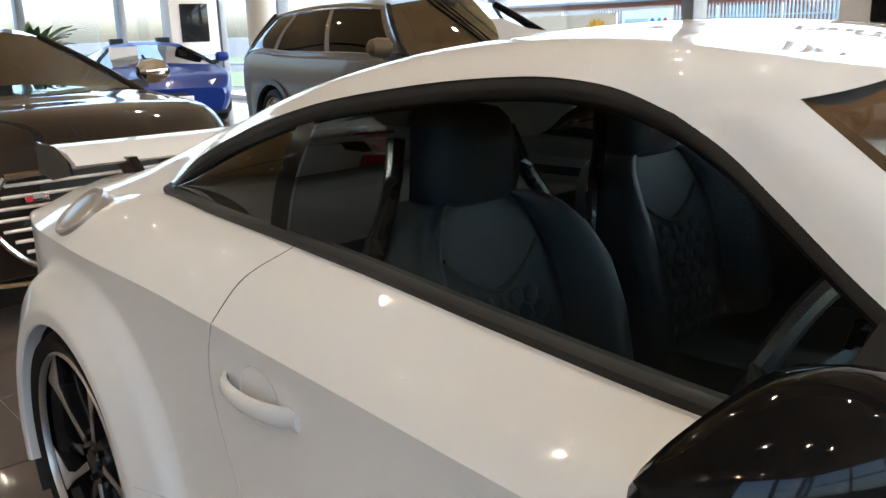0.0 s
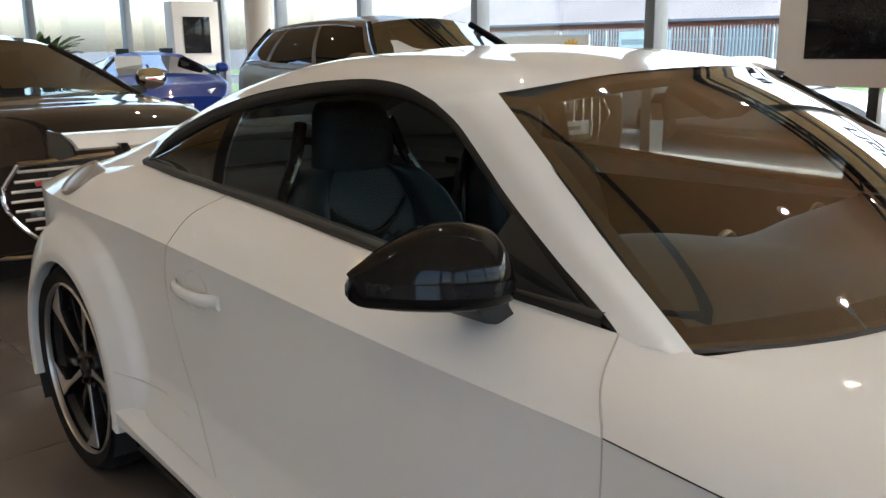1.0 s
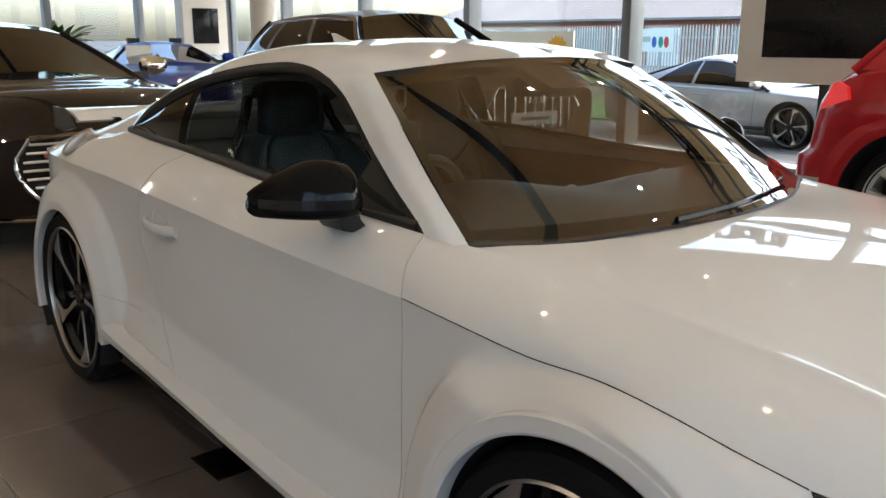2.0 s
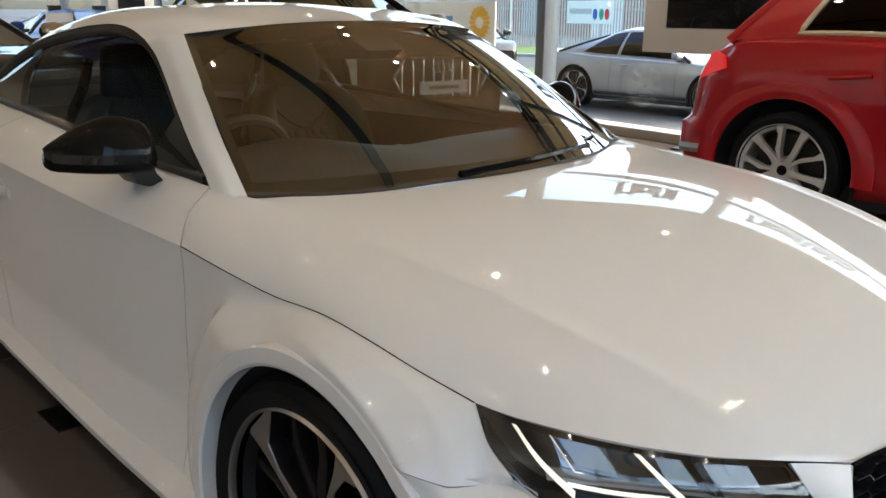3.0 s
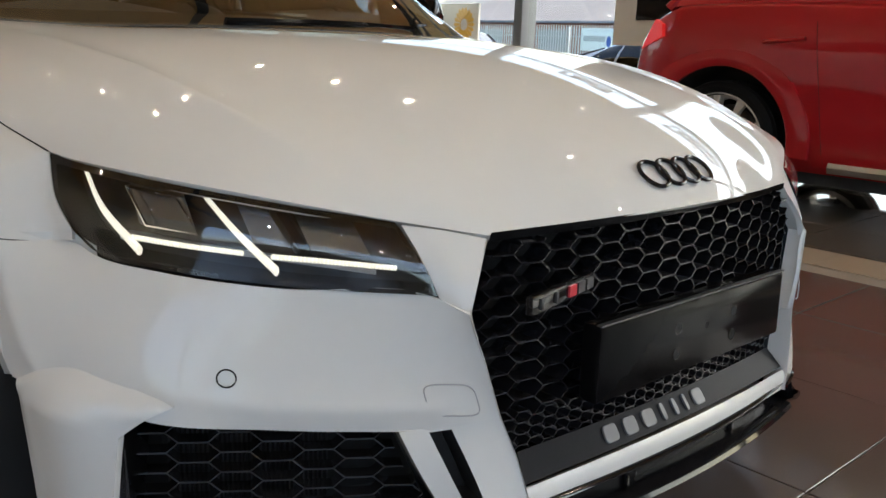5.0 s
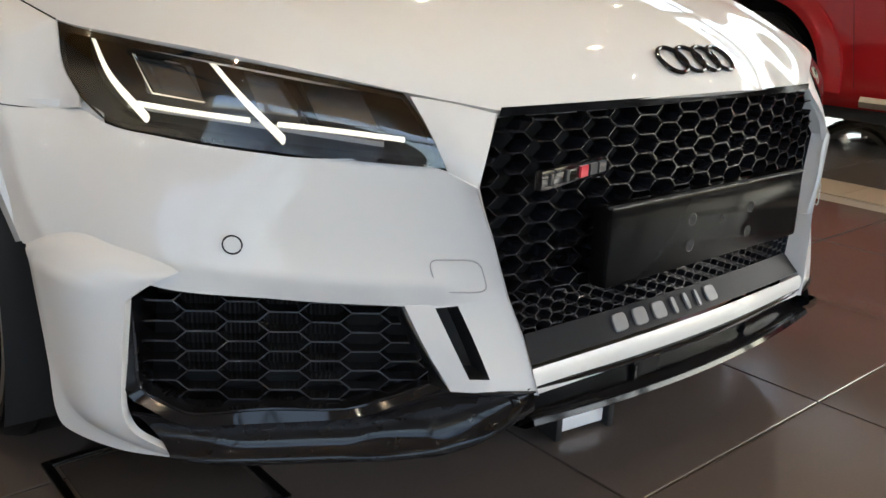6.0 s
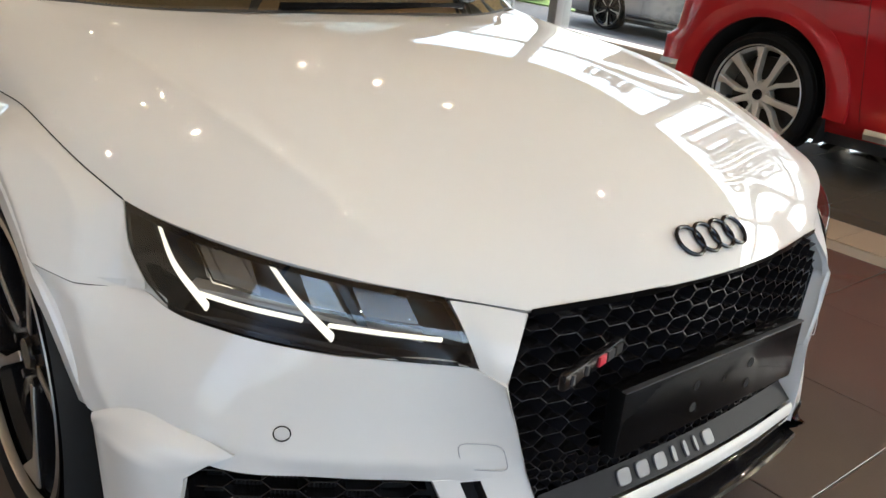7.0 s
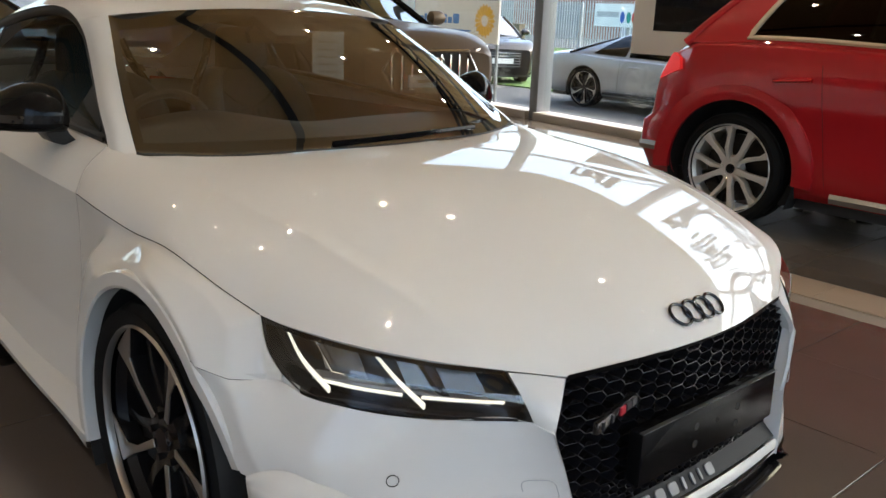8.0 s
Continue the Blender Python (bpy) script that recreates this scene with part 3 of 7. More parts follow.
middle = [(0.5 * (a[0] + b[0]) + 0.02, 0.5 * (a[1] + b[1]) + 0.004, 0.5 * (a[2] + b[2]) + 0.028) for a, b in zip(BASE, HEADER)]
middle[0] = tuple(0.5 * (np.array((-0.66, 0.648, 0.985)) + np.array((-0.83, 0.598, 1.10))) + np.array([0.004, 0.002, 0.004]))
screen_g = loft([span(BASE), span(middle), span(HEADER)], 48, 30)
# one even sweep of glass
su, sv = np.meshgrid(np.linspace(-1, 1, 48), np.linspace(0, 1, 30), indexing="ij")
rim_g = screen_g.copy()
for axis, powers in ((0, (0, 2)), (1, (1,)), (2, (0, 2))):
    terms = np.stack([(su ** p * sv ** q).ravel() for p in powers for q in (0, 1, 2)], axis=1)
    screen_g[..., axis] = (terms @ np.linalg.lstsq(terms, screen_g[..., axis].ravel(), rcond=None)[0]).reshape(48, 30)
di, dj = np.minimum(np.arange(48), 47 - np.arange(48)), np.minimum(np.arange(30), 29 - np.arange(30))
hold = np.clip(1 - np.minimum(di[:, None], dj[None, :]) / 3.0, 0, 1)[..., None] ** 2
screen_g = screen_g * (1 - hold) + rim_g * hold
frit = Sheet()
for band in (screen_g[:, :3], screen_g[:, -2:], screen_g[:2], screen_g[-2:]):
    frit.grid(band - np.array([0.003, 0, 0.004]))
part("windscreen_border", frit, TRIM, coupe, "black printed border")
part("windscreen", Sheet().grid(screen_g), WINDSCREEN, coupe, "curved laminated windscreen", shadow=False)
ROOF0 = [(-1.11, 0.60, 1.184), (-1.19, 0.598, 1.211), (-1.28, 0.598, 1.224), (-1.43, 0.602, 1.223), (-1.62, 0.61, 1.207), (-1.85, 0.618, 1.174), (-2.07, 0.63, 1.119), (-2.25, 0.643, 1.054), (-2.40, 0.66, 0.968)] + TAILTOP[1:]
ROOF1 = [(-0.987, 0.551, 1.20), (-1.06, 0.545, 1.226), (-1.25, 0.53, 1.255), (-1.6, 0.53, 1.254), (-2.0, 0.545, 1.187), (-2.4, 0.565, 1.065), (-2.75, 0.585, 0.972), (-3.0, 0.56, 0.93), (-3.19, 0.5, 0.913)]
ROOF2 = [(-0.937, 0.30, 1.227), (-1.25, 0.28, 1.278), (-1.6, 0.28, 1.284), (-2.0, 0.29, 1.232), (-2.4, 0.32, 1.12), (-2.8, 0.35, 0.99), (-3.03, 0.34, 0.945), (-3.21, 0.3, 0.928)]
ROOF3 = [(-0.908, 0.0, 1.238), (-1.25, 0.0, 1.290), (-1.6, 0.0, 1.298), (-2.0, 0.0, 1.248), (-2.4, 0.0, 1.14), (-2.8, 0.0, 1.003), (-3.05, 0.0, 0.953), (-3.22, 0.0, 0.935)]
roof_g = loft_at([right(ROOF0), right(ROOF1), right(ROOF2), ROOF3, ROOF2, ROOF1, ROOF0], 90, (8, 10, 12, 12, 10, 8))
window_zone = np.zeros((89, 60), bool)
window_zone[42:74, 14:46] = True
roof_skin = Sheet().grid(roof_g, ~window_zone)
part("rear_window", Sheet().grid(roof_g, window_zone), REARGLASS, coupe, "dark tinted rear window", shadow=False)
TAIL = [(-3.17, 0.57, 0.90), (-3.205, 0.3, 0.928), (-3.22, 0.0, 0.935)]
tail_mid = [(-3.24, 0.62, 0.80), (-3.29, 0.3, 0.82), (-3.31, 0.0, 0.83)]
tail_low = [(-3.15, 0.72, 0.35), (-3.28, 0.35, 0.32), (-3.30, 0.0, 0.31)]
part("rear_bumper", Sheet().grid(loft([span(TAIL), span(tail_mid), span(tail_low)], 40, 16)), WHITE, coupe)
for flank in (right, np.array):
    wedge = [(-0.450, 0.697, 0.848), (-0.475, 0.692, 0.866), (-0.66, 0.648, 0.985), (-0.83, 0.598, 1.10), (-0.987, 0.551, 1.20)]
    outer = [(-0.556, 0.732, 0.864), (-0.569, 0.728, 0.873), (-0.72, 0.69, 0.952), (-0.87, 0.648, 1.033), (-0.97, 0.622, 1.10), (-1.04, 0.607, 1.147), (-1.11, 0.60, 1.184)]
    bulge = [0.5 * (a + b) + np.array([0.006, 0.008, 0.008]) for a, b in zip(rail(wedge, 8), rail(outer, 8))]
    pillar_g = loft_at([wedge, bulge, outer], 40, (4, 4))
    pillar_g[-1] = roof_g[0, -9:]
    roof_skin.grid(flank(pillar_g))
    # side window: glass, black frame, quarter light and pillar
    belt_in = [(x, w - 0.010, z + 0.022) for x, w, z in cut(BELT, -2.36, -0.62)]
    top_in = [(x, w - 0.004, z - 0.028) for x, w, z in [p for p in TOPLINE if -2.3 < p[0] < -0.6]]
    top_in = [(-0.66, 0.70, 0.900)] + top_in + [(-2.34, 0.65, 0.985)]
    gl = loft([belt_in, top_in], 60, 16)
    gl[..., 1] += 0.012 * np.sin(np.linspace(0, math.pi, 16))[None, :]
    part("side_window", Sheet().grid(flank(gl[:42])), SIDEGLASS, coupe, "lightly tinted door window", shadow=False)
    part("quarter_light", Sheet().grid(flank(gl[42:])), TINTED, coupe, "dark rear quarter light", shadow=False)
    frame_top = [(-0.569, 0.727, 0.873)] + [(x, w - 0.003, z + 0.001) for x, w, z in TOPLINE[1:]]
    frame_mid = [(x, w + 0.004, z - 0.014) for x, w, z in TOPLINE[1:-1]]
    frame_mid = [(-0.590, 0.727, 0.878)] + frame_mid + [(-2.375, 0.665, 0.968)]
    frame_in = [(-0.655, 0.708, 0.897)] + [(x, w - 0.008, z - 0.032) for x, w, z in TOPLINE[1:-1]] + [(-2.34, 0.65, 0.98)]
    part("window_frame", Sheet().grid(flank(loft([frame_top, frame_mid, frame_in], 80, 8))), TRIM, coupe)
    sill0 = [(x, w - 0.001, z - 0.001) for x, w, z in cut(BELT, -2.39, -0.60)]
    sill1 = [(x, w + 0.004, z + 0.014) for x, w, z in sill0]
    sill2 = [(x, w - 0.016, z + 0.026) for x, w, z in sill0]
    part("window_seal", Sheet().grid(flank(loft([sill0, sill1, sill2], 60, 6))), TRIM, coupe)
    i = 42
    post = Sheet().grid(flank(np.stack([gl[i - 1], gl[i], gl[i + 1]]) + np.array([0, 0.006, 0])))
    part("window_post", post, PLATEBLACK, coupe)
    # front corner sail of the window
    sail = loft([[(-0.650, 0.706, 0.897), (-0.74, 0.678, 0.952), (-0.845, 0.648, 1.010)], [(-0.66, 0.71, 0.895), (-0.78, 0.71, 0.897), (-0.885, 0.706, 0.905)]], 10, 8)
    part("window_sail", Sheet().grid(flank(sail + np.array([0, 0.008, 0])), None, 0.004), TRIM, coupe)
part("roof", roof_skin, WHITE, coupe, "white roof running into slim pillars", 60, weld=0.0008)

# inner shell: floor, firewall, headliner edge
shell = Sheet()
shell.box((-2.95, -0.80, 0.16), (0.30, 0.80, 0.24))
shell.box((-0.62, -0.66, 0.24), (-0.42, 0.66, 0.84))
shell.box((-2.95, -0.62, 0.24), (-2.62, 0.62, 0.86))
part("cabin_shell", shell, DARK, coupe)
liner = loft([right([(x, w - 0.06, z - 0.035) for x, w, z in ROOF0[:6]]), [(x, 0, z - 0.035) for x, w, z in ROOF3[:4]], [(x, w - 0.06, z - 0.035) for x, w, z in ROOF0[:6]]], 20, 15)
part("headliner", Sheet().grid(liner), FABRIC, coupe)
for flank in (right, np.array):
    inner = np.array([[(x, 0.70, z) for z in (0.25, 0.5, 0.86)] for x in np.linspace(-2.5, -0.6, 12)])
    part("door_card", Sheet().grid(flank(inner)), BLACKPLASTIC, coupe)

# ---- front end ----
WIRE = material("mesh_wire", (0.012, 0.012, 0.013), 0.16, 0.0, 0, 0.1, 90, spec=0.7)
LAMPBOWL = material("lamp_bowl", (0.022, 0.022, 0.022), 0.3, 0, 0, 0.2, 90)
LAMPMODULE = material("lamp_module", (0.26, 0.255, 0.25), 0.2, 0.8, 0, 0.15, 60)
FIN = material("cooler_fin", (0.028, 0.028, 0.03), 0.5, 0.3, 0, 0.2, 90, spec=0.2)
LAMP_LOW = [(0.404, 0.796, 0.584), (0.44, 0.782, 0.561), (0.52, 0.735, 0.549), (0.62, 0.635, 0.535), (0.725, 0.473, 0.520)]
for flank, sgn in ((right, -1), (np.array, 1)):
    # headlamp: black bowl, light strips, clear lens
    upper = [(0.323, 0.792, 0.671), (0.44, 0.748, 0.658), (0.53, 0.693, 0.647), (0.61, 0.608, 0.629), (0.670, 0.499, 0.606)]
    lens_g = loft([upper, [(0.36, 0.80, 0.62), (0.46, 0.768, 0.607), (0.56, 0.70, 0.596), (0.65, 0.60, 0.583), (0.705, 0.486, 0.564)], LAMP_LOW], 40, 14)
    bowl_g = lens_g * np.array([1, 0.93, 1]) + np.array([-0.055, 0, 0.0])
    lamp = part("headlamp", Sheet().grid(flank(bowl_g), None, 0.0), LAMPBOWL, coupe, "black headlamp bowl with lit running lights")
    for a, b in ((lens_g[:, 0], bowl_g[:, 0]), (lens_g[:, -1], bowl_g[:, -1]), (lens_g[0], bowl_g[0]), (lens_g[-1], bowl_g[-1])):
        part("lamp_wall", Sheet().grid(flank(np.stack([a, b]))), BLACKGLOSS, lamp)
    border = Sheet()
    for a, b in ((lens_g[:, 0], lens_g[:, 2]), (lens_g[:, -1], lens_g[:, -2]), (lens_g[0], lens_g[1]), (lens_g[-1], lens_g[-2])):
        border.grid(flank(np.stack([a, 0.35 * a + 0.65 * b]) * np.array([1, 0.998, 1]) + np.array([-0.003, 0, 0])))
    part("lamp_border", border, BLACKGLOSS, lamp)
    part("lens", Sheet().grid(flank(lens_g)), LENS, lamp, "clear headlamp lens", shadow=False)

    def inside(u, v, d=0.25):
        """A point in the lamp: u along, v down, d depth behind the lens."""
        a, b = u * 39, v * 13
        i, j = min(int(a), 38), min(int(b), 12)
        fa, fb = a - i, b - j
        both = []
        for g in (lens_g, bowl_g):
            both.append((g[i, j] * (1 - fa) + g[i + 1, j] * fa) * (1 - fb) + (g[i, j + 1] * (1 - fa) + g[i + 1, j + 1] * fa) * fb)
        return both[0] * (1 - d) + both[1] * d
    for path in ([(0.11, 0.12), (0.16, 0.5), (0.23, 0.88)], [(0.225, 0.74), (0.35, 0.73), (0.53, 0.72)], [(0.485, 0.10), (0.54, 0.5), (0.595, 0.88)], [(0.60, 0.72), (0.74, 0.71), (0.92, 0.71)]):
        tall = path[0][1] < 0.3
        pts = [inside(u, v) for u, v in path]
        line = rail(pts, 16)
        swell = np.linspace(0.0036, 0.0064, 16) if tall else np.full(16, 0.0034)
        if not tall:
            # ribbed light guide: a row of small beads
            row = Sheet()
            fine = rail(pts, 34)
            for q0, q1 in zip(fine[:-1], fine[1:]):
                d = q1 - q0
                row.solid(flank([[q0 + d * f + r * np.array([0.5 * math.cos(a), 0.85 * math.cos(a), math.sin(a)]) for a in np.linspace(0, 2 * math.pi, 6, endpoint=False)] for f, r in ((0.0, 0.0022), (0.25, 0.0036), (0.75, 0.0036), (1.0, 0.0022))]))
            part("light_strip", row, DRL, lamp, "lit ribbed warm white light strip", smooth=False)
            continue
        part("light_strip", Sheet().solid(flank([[q + r * np.array([0.5 * math.cos(a), 0.85 * math.cos(a), math.sin(a)]) for a in np.linspace(0, 2 * math.pi, 8, endpoint=False)] for q, r in zip(line, swell)])), DRL, lamp, "lit warm white light strip")
    for u0, u1 in ((0.23, 0.40), (0.55, 0.66), (0.70, 0.86)):
        quad = [inside(u0, 0.2, 0.7), inside(u1, 0.2, 0.7), inside(u1, 0.66, 0.7), inside(u0, 0.66, 0.7)]
        back = [inside(u0 + 0.03, 0.28, 0.95), inside(u1 - 0.03, 0.28, 0.95), inside(u1 - 0.03, 0.6, 0.95), inside(u0 + 0.03, 0.6, 0.95)]
        part("projector", Sheet().solid(flank([quad, back])), LAMPMODULE, lamp, smooth=False)
    for u0, u1, v0, v1 in ((0.235, 0.385, 0.22, 0.62),):
        loop = [inside(u, v, 0.5) for u, v in ((u0, v0), (u1, v0), (u1 + 0.03, v1), (u0 + 0.035, v1), (u0, v0))]
        part("module_frame", Sheet().tube(flank(loop), 0.002, 5), CHROME, lamp)
    divider = [inside(0.66, 0.2, 0.4), inside(0.69, 0.2, 0.4), inside(0.71, 0.7, 0.4), inside(0.68, 0.7, 0.4)]
    part("lamp_divider", Sheet().prism(flank(divider), (-0.02, 0, 0)), BLACKGLOSS, lamp, smooth=False)
    shelf = [inside(0.16, 0.8, 0.5), inside(0.86, 0.8, 0.5), inside(0.86, 0.8, 0.9), inside(0.16, 0.8, 0.9)]
    part("lamp_shelf", Sheet().prism(flank(shelf), (0, 0, -0.006)), GREYMARK, lamp, "grey inner blade", smooth=False)

    # bumper cheek between lamp, grille and intake
    c_top = [(x, float(side(x, 1.0)[0][1]), float(side(x, 1.0)[0][2]) - 0.001) for x in (0.256, 0.28, 0.305, 0.33, 0.352)] + [(0.384, 0.803, 0.569), (0.41, 0.794, 0.568), (0.44, 0.784, 0.558), (0.52, 0.737, 0.546), (0.62, 0.637, 0.532), (0.725, 0.475, 0.517), (0.757, 0.448, 0.499)]
    c_mid = [(0.338, 0.884, 0.462), (0.355, 0.883, 0.462), (0.377, 0.879, 0.462), (0.40, 0.869, 0.462), (0.43, 0.850, 0.461), (0.46, 0.827, 0.46), (0.52, 0.785, 0.455), (0.61, 0.697, 0.445), (0.69, 0.585, 0.437), (0.75, 0.48, 0.432), (0.766, 0.424, 0.43)]
    c_low = [(0.384, 0.872, 0.404), (0.398, 0.869, 0.404), (0.416, 0.860, 0.404), (0.438, 0.846, 0.402), (0.466, 0.826, 0.398), (0.495, 0.810, 0.394), (0.545, 0.785, 0.381), (0.64, 0.662, 0.365), (0.70, 0.574, 0.359), (0.745, 0.485, 0.353), (0.764, 0.394, 0.353)]
    cheek_raw = loft([c_top, c_mid, c_low], 90, 30)
    cheek_g = np.array([[settle(p) for p in row] for row in cheek_raw])
    # one even panel, held at its rim, with a soft ridge from the fender down to the blade
    cu, cv = np.meshgrid(np.linspace(0, 1, 90), np.linspace(0, 1, 30), indexing="ij")
    terms = np.stack([(cu ** p * cv ** q).ravel() for p in range(5) for q in range(3)], axis=1)
    even_c = (terms @ np.linalg.lstsq(terms, cheek_g.reshape(-1, 3), rcond=None)[0]).reshape(cheek_g.shape)
    cheek_g = even_c + settled_rim(cheek_g - even_c, 300)
    fold_d = np.abs(cheek_raw[..., 0] - (0.34 + 0.10 * cv)) / 0.055
    cheek_g += (0.0065 * np.clip(1 - fold_d, 0, 1) ** 2 * np.clip(cv / 0.1, 0, 1))[..., None] * np.array([0.55, 0.83, 0.0])
    # fold above the lower edge, inside the blade
    low_fold = np.where(cv < 0.84, np.clip((cv - 0.5) / 0.34, 0, 1) ** 2, (1 - cv) / 0.16)
    cheek_g += (0.007 * low_fold * np.clip((cu - 0.34) / 0.12, 0, 1) * np.clip((0.97 - cu) / 0.1, 0, 1))[..., None] * np.array([0.8, 0.58, 0.0])
    tucked = cheek_g[:, -1] - np.array([0.030, 0.028, 0.004])
    part("bumper_cheek", Sheet().grid(flank(cheek_g), None, 0.006, (0, 0, 0.4)).grid(flank(np.stack([cheek_g[:, -1], tucked], axis=1))), WHITE, coupe, placed=True)
    seam = np.array([settle(p) for p in c_top[:8]])
    part("seam_liner", Sheet().grid(flank(np.stack([seam + np.array([-0.003, -0.004, d]) for d in (0.010, -0.008)]))), WHITE, coupe, placed=True)
    edge_f = fender_g[-1]
    edge_l = lens_g[0] * np.array([1, 1.002, 1])
    ze = np.minimum(edge_f[:, 2], edge_l[0, 2])
    le = np.stack([np.interp(-ze, -edge_l[:, 2], edge_l[:, 0]), np.interp(-ze, -edge_l[:, 2], edge_l[:, 1]), np.maximum(edge_f[:, 2], edge_l[-1, 2] - 0.012)], axis=1)
    back = np.stack([edge_f, 0.5 * (edge_f + le), le, le + np.array([-0.012, -0.012, 0])], axis=0)
    part("front_fender", Sheet().grid(flank(fender_g), fender_k).grid(flank(back)), WHITE, coupe, "", 50, weld=0.0006)
    tri = loft([[(0.674, 0.493, 0.603), (0.702, 0.44, 0.594), (0.724, 0.394, 0.583)], [(0.70, 0.483, 0.565), (0.726, 0.45, 0.553), (0.742, 0.420, 0.543)], [(0.727, 0.470, 0.512), (0.743, 0.458, 0.502), (0.755, 0.448, 0.492)]], 10, 10)
    part("bumper_wedge", Sheet().grid(flank(tri), None, 0.01, (0, 0, 0.5)), WHITE, coupe)
    # outer blade beside the intake: arch edge, ridge, belly, inner edge, and the ledge over it
    b_out = [(0.405, 0.872, 0.386), (0.412, 0.867, 0.315), (0.414, 0.862, 0.25), (0.413, 0.857, 0.178), (0.432, 0.843, 0.154), (0.50, 0.805, 0.146), (0.575, 0.757, 0.152)]
    b_ridge = [(0.424, 0.874, 0.389), (0.428, 0.866, 0.315), (0.431, 0.858, 0.245), (0.438, 0.848, 0.198), (0.466, 0.828, 0.172), (0.524, 0.791, 0.156), (0.576, 0.757, 0.153)]
    b_belly = [(0.496, 0.858, 0.386), (0.494, 0.850, 0.31), (0.492, 0.846, 0.242), (0.497, 0.838, 0.202), (0.515, 0.816, 0.178), (0.545, 0.785, 0.162), (0.577, 0.757, 0.154)]
    b_in = [(0.546, 0.806, 0.362), (0.541, 0.811, 0.302), (0.537, 0.815, 0.240), (0.537, 0.813, 0.210), (0.543, 0.803, 0.187), (0.559, 0.781, 0.170), (0.578, 0.757, 0.155)]
    chamfer = [(0.583, 0.755, 0.399), (0.566, 0.779, 0.385), (0.546, 0.806, 0.362)]
    crest = [(0.405, 0.873, 0.408), (0.435, 0.853, 0.424), (0.470, 0.829, 0.431), (0.504, 0.807, 0.424), (0.540, 0.783, 0.415), (0.583, 0.755, 0.4015)]
    ribs = [stations(r, 8) for r in (b_out, b_ridge, b_belly, b_in)]
    face = hermite([0, 1, 2], np.stack(ribs[1:]), np.linspace(0, 2, 17))
    blade_g = np.concatenate([np.linspace(ribs[0], ribs[1], 5)[:-1], face]).transpose(1, 0, 2)
    top_row = blade_g[0]
    crest_row = rail(crest, len(top_row))
    swell_row = 0.5 * (crest_row + top_row) + np.array([0.004, 0.003, 0.004])
    ledge_g = hermite([0, 1, 2], np.stack([crest_row, swell_row, top_row]), np.linspace(0, 2, 11)).transpose(1, 0, 2)
    ledge_g[-1] = rail(chamfer, 11)
    edge_in = np.vstack([ledge_g[-1], blade_g[1:, -1]])
    turned_in = edge_in - np.array([0.008, 0.010, 0.0])
    part("bumper_blade", Sheet().grid(flank(blade_g)).grid(flank(ledge_g)).grid(flank(np.stack([edge_in, turned_in]))), WHITE, coupe, "", 50, weld=0.0004)
    part("blade_recess", Sheet().grid(flank(np.stack([turned_in, turned_in - np.array([0.03, 0.045, 0.0])]))), PLATEBLACK, coupe)
    # bar between intake and grille, with its black slot
    bar_o = [(0.727, 0.532, 0.357), (0.742, 0.508, 0.30), (0.757, 0.474, 0.235)]
    bar_i = [(0.764, 0.394, 0.353), (0.777, 0.372, 0.295), (0.788, 0.346, 0.208)]
    bar_a, bar_b = ([tuple(np.array(p) * (1 - f) + np.array(q) * f + np.array([0.004, 0, 0])) for p, q in zip(bar_o, bar_i)] for f in (0.26, 0.48))
    strips = np.stack([rail(r, 25) for r in (bar_o, bar_a, bar_b, bar_i)], axis=1)
    fill = np.ones((24, 3), bool)
    fill[1:20, 1] = False
    part("bumper_bar", Sheet().grid(flank(strips), fill, 0.025, (0.3, 0, 0.3)), WHITE, coupe)
    rim = np.array([strips[1, 1], strips[1, 2], *strips[2:20, 2], strips[20, 2], strips[20, 1], *strips[19:1:-1, 1]])
    part("air_slot", Sheet().solid([flank(rim), flank(rim + np.array([-0.05, -0.012, 0.0]))], cap=False).solid([flank(rim + np.array([-0.05, -0.012, 0.0])), flank(rim + np.array([-0.055, -0.012, 0.0]))]), BLACKPLASTIC, coupe, smooth=False)
    # lower intake: recess, mesh and frame
    ring = np.array([(0.53, 0.808, 0.362), (0.565, 0.766, 0.392), (0.722, 0.532, 0.364), (0.752, 0.48, 0.24), (0.70, 0.575, 0.203), (0.575, 0.755, 0.197), (0.53, 0.805, 0.235)])
    deep = ring + np.array([-0.10, -0.04, 0.0])
    intake = part("air_intake", Sheet().solid(flank([ring * np.array([1, 0.99, 1]), deep]), cap=False), BLACKPLASTIC, coupe, "black lower intake with a wide honeycomb mesh", smooth=False)
    # black sheet: the shade inside the intake put into colour
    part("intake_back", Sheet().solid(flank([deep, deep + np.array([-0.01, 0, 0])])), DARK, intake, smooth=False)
    hub = ring.mean(axis=0)
    hem_o = faceted(np.vstack([ring[3:], ring[:1]]) + np.array([0.0, 0.004, 0.0]), 6, 1)
    to_hub = hub - hem_o
    hem_i = hem_o + 0.016 * to_hub / np.linalg.norm(to_hub, axis=1)[:, None] - np.array([0.006, 0.004, 0.0])
    hem_b = hem_i - np.array([0.03, 0.022, 0.0])
    part("intake_frame", Sheet().grid(flank(np.stack([hem_o, hem_i]))).grid(flank(np.stack([hem_i, hem_b]))).tube(flank(hem_i), 0.0022, 6), BLACKGLOSS, intake, "gloss black intake frame", 40)
    a, b = np.array((0.53, 0.79)), np.array((0.745, 0.49))
    mesh = Sheet()
    du, dz, span_l = 0.066, 0.0265, np.linalg.norm(b - a)
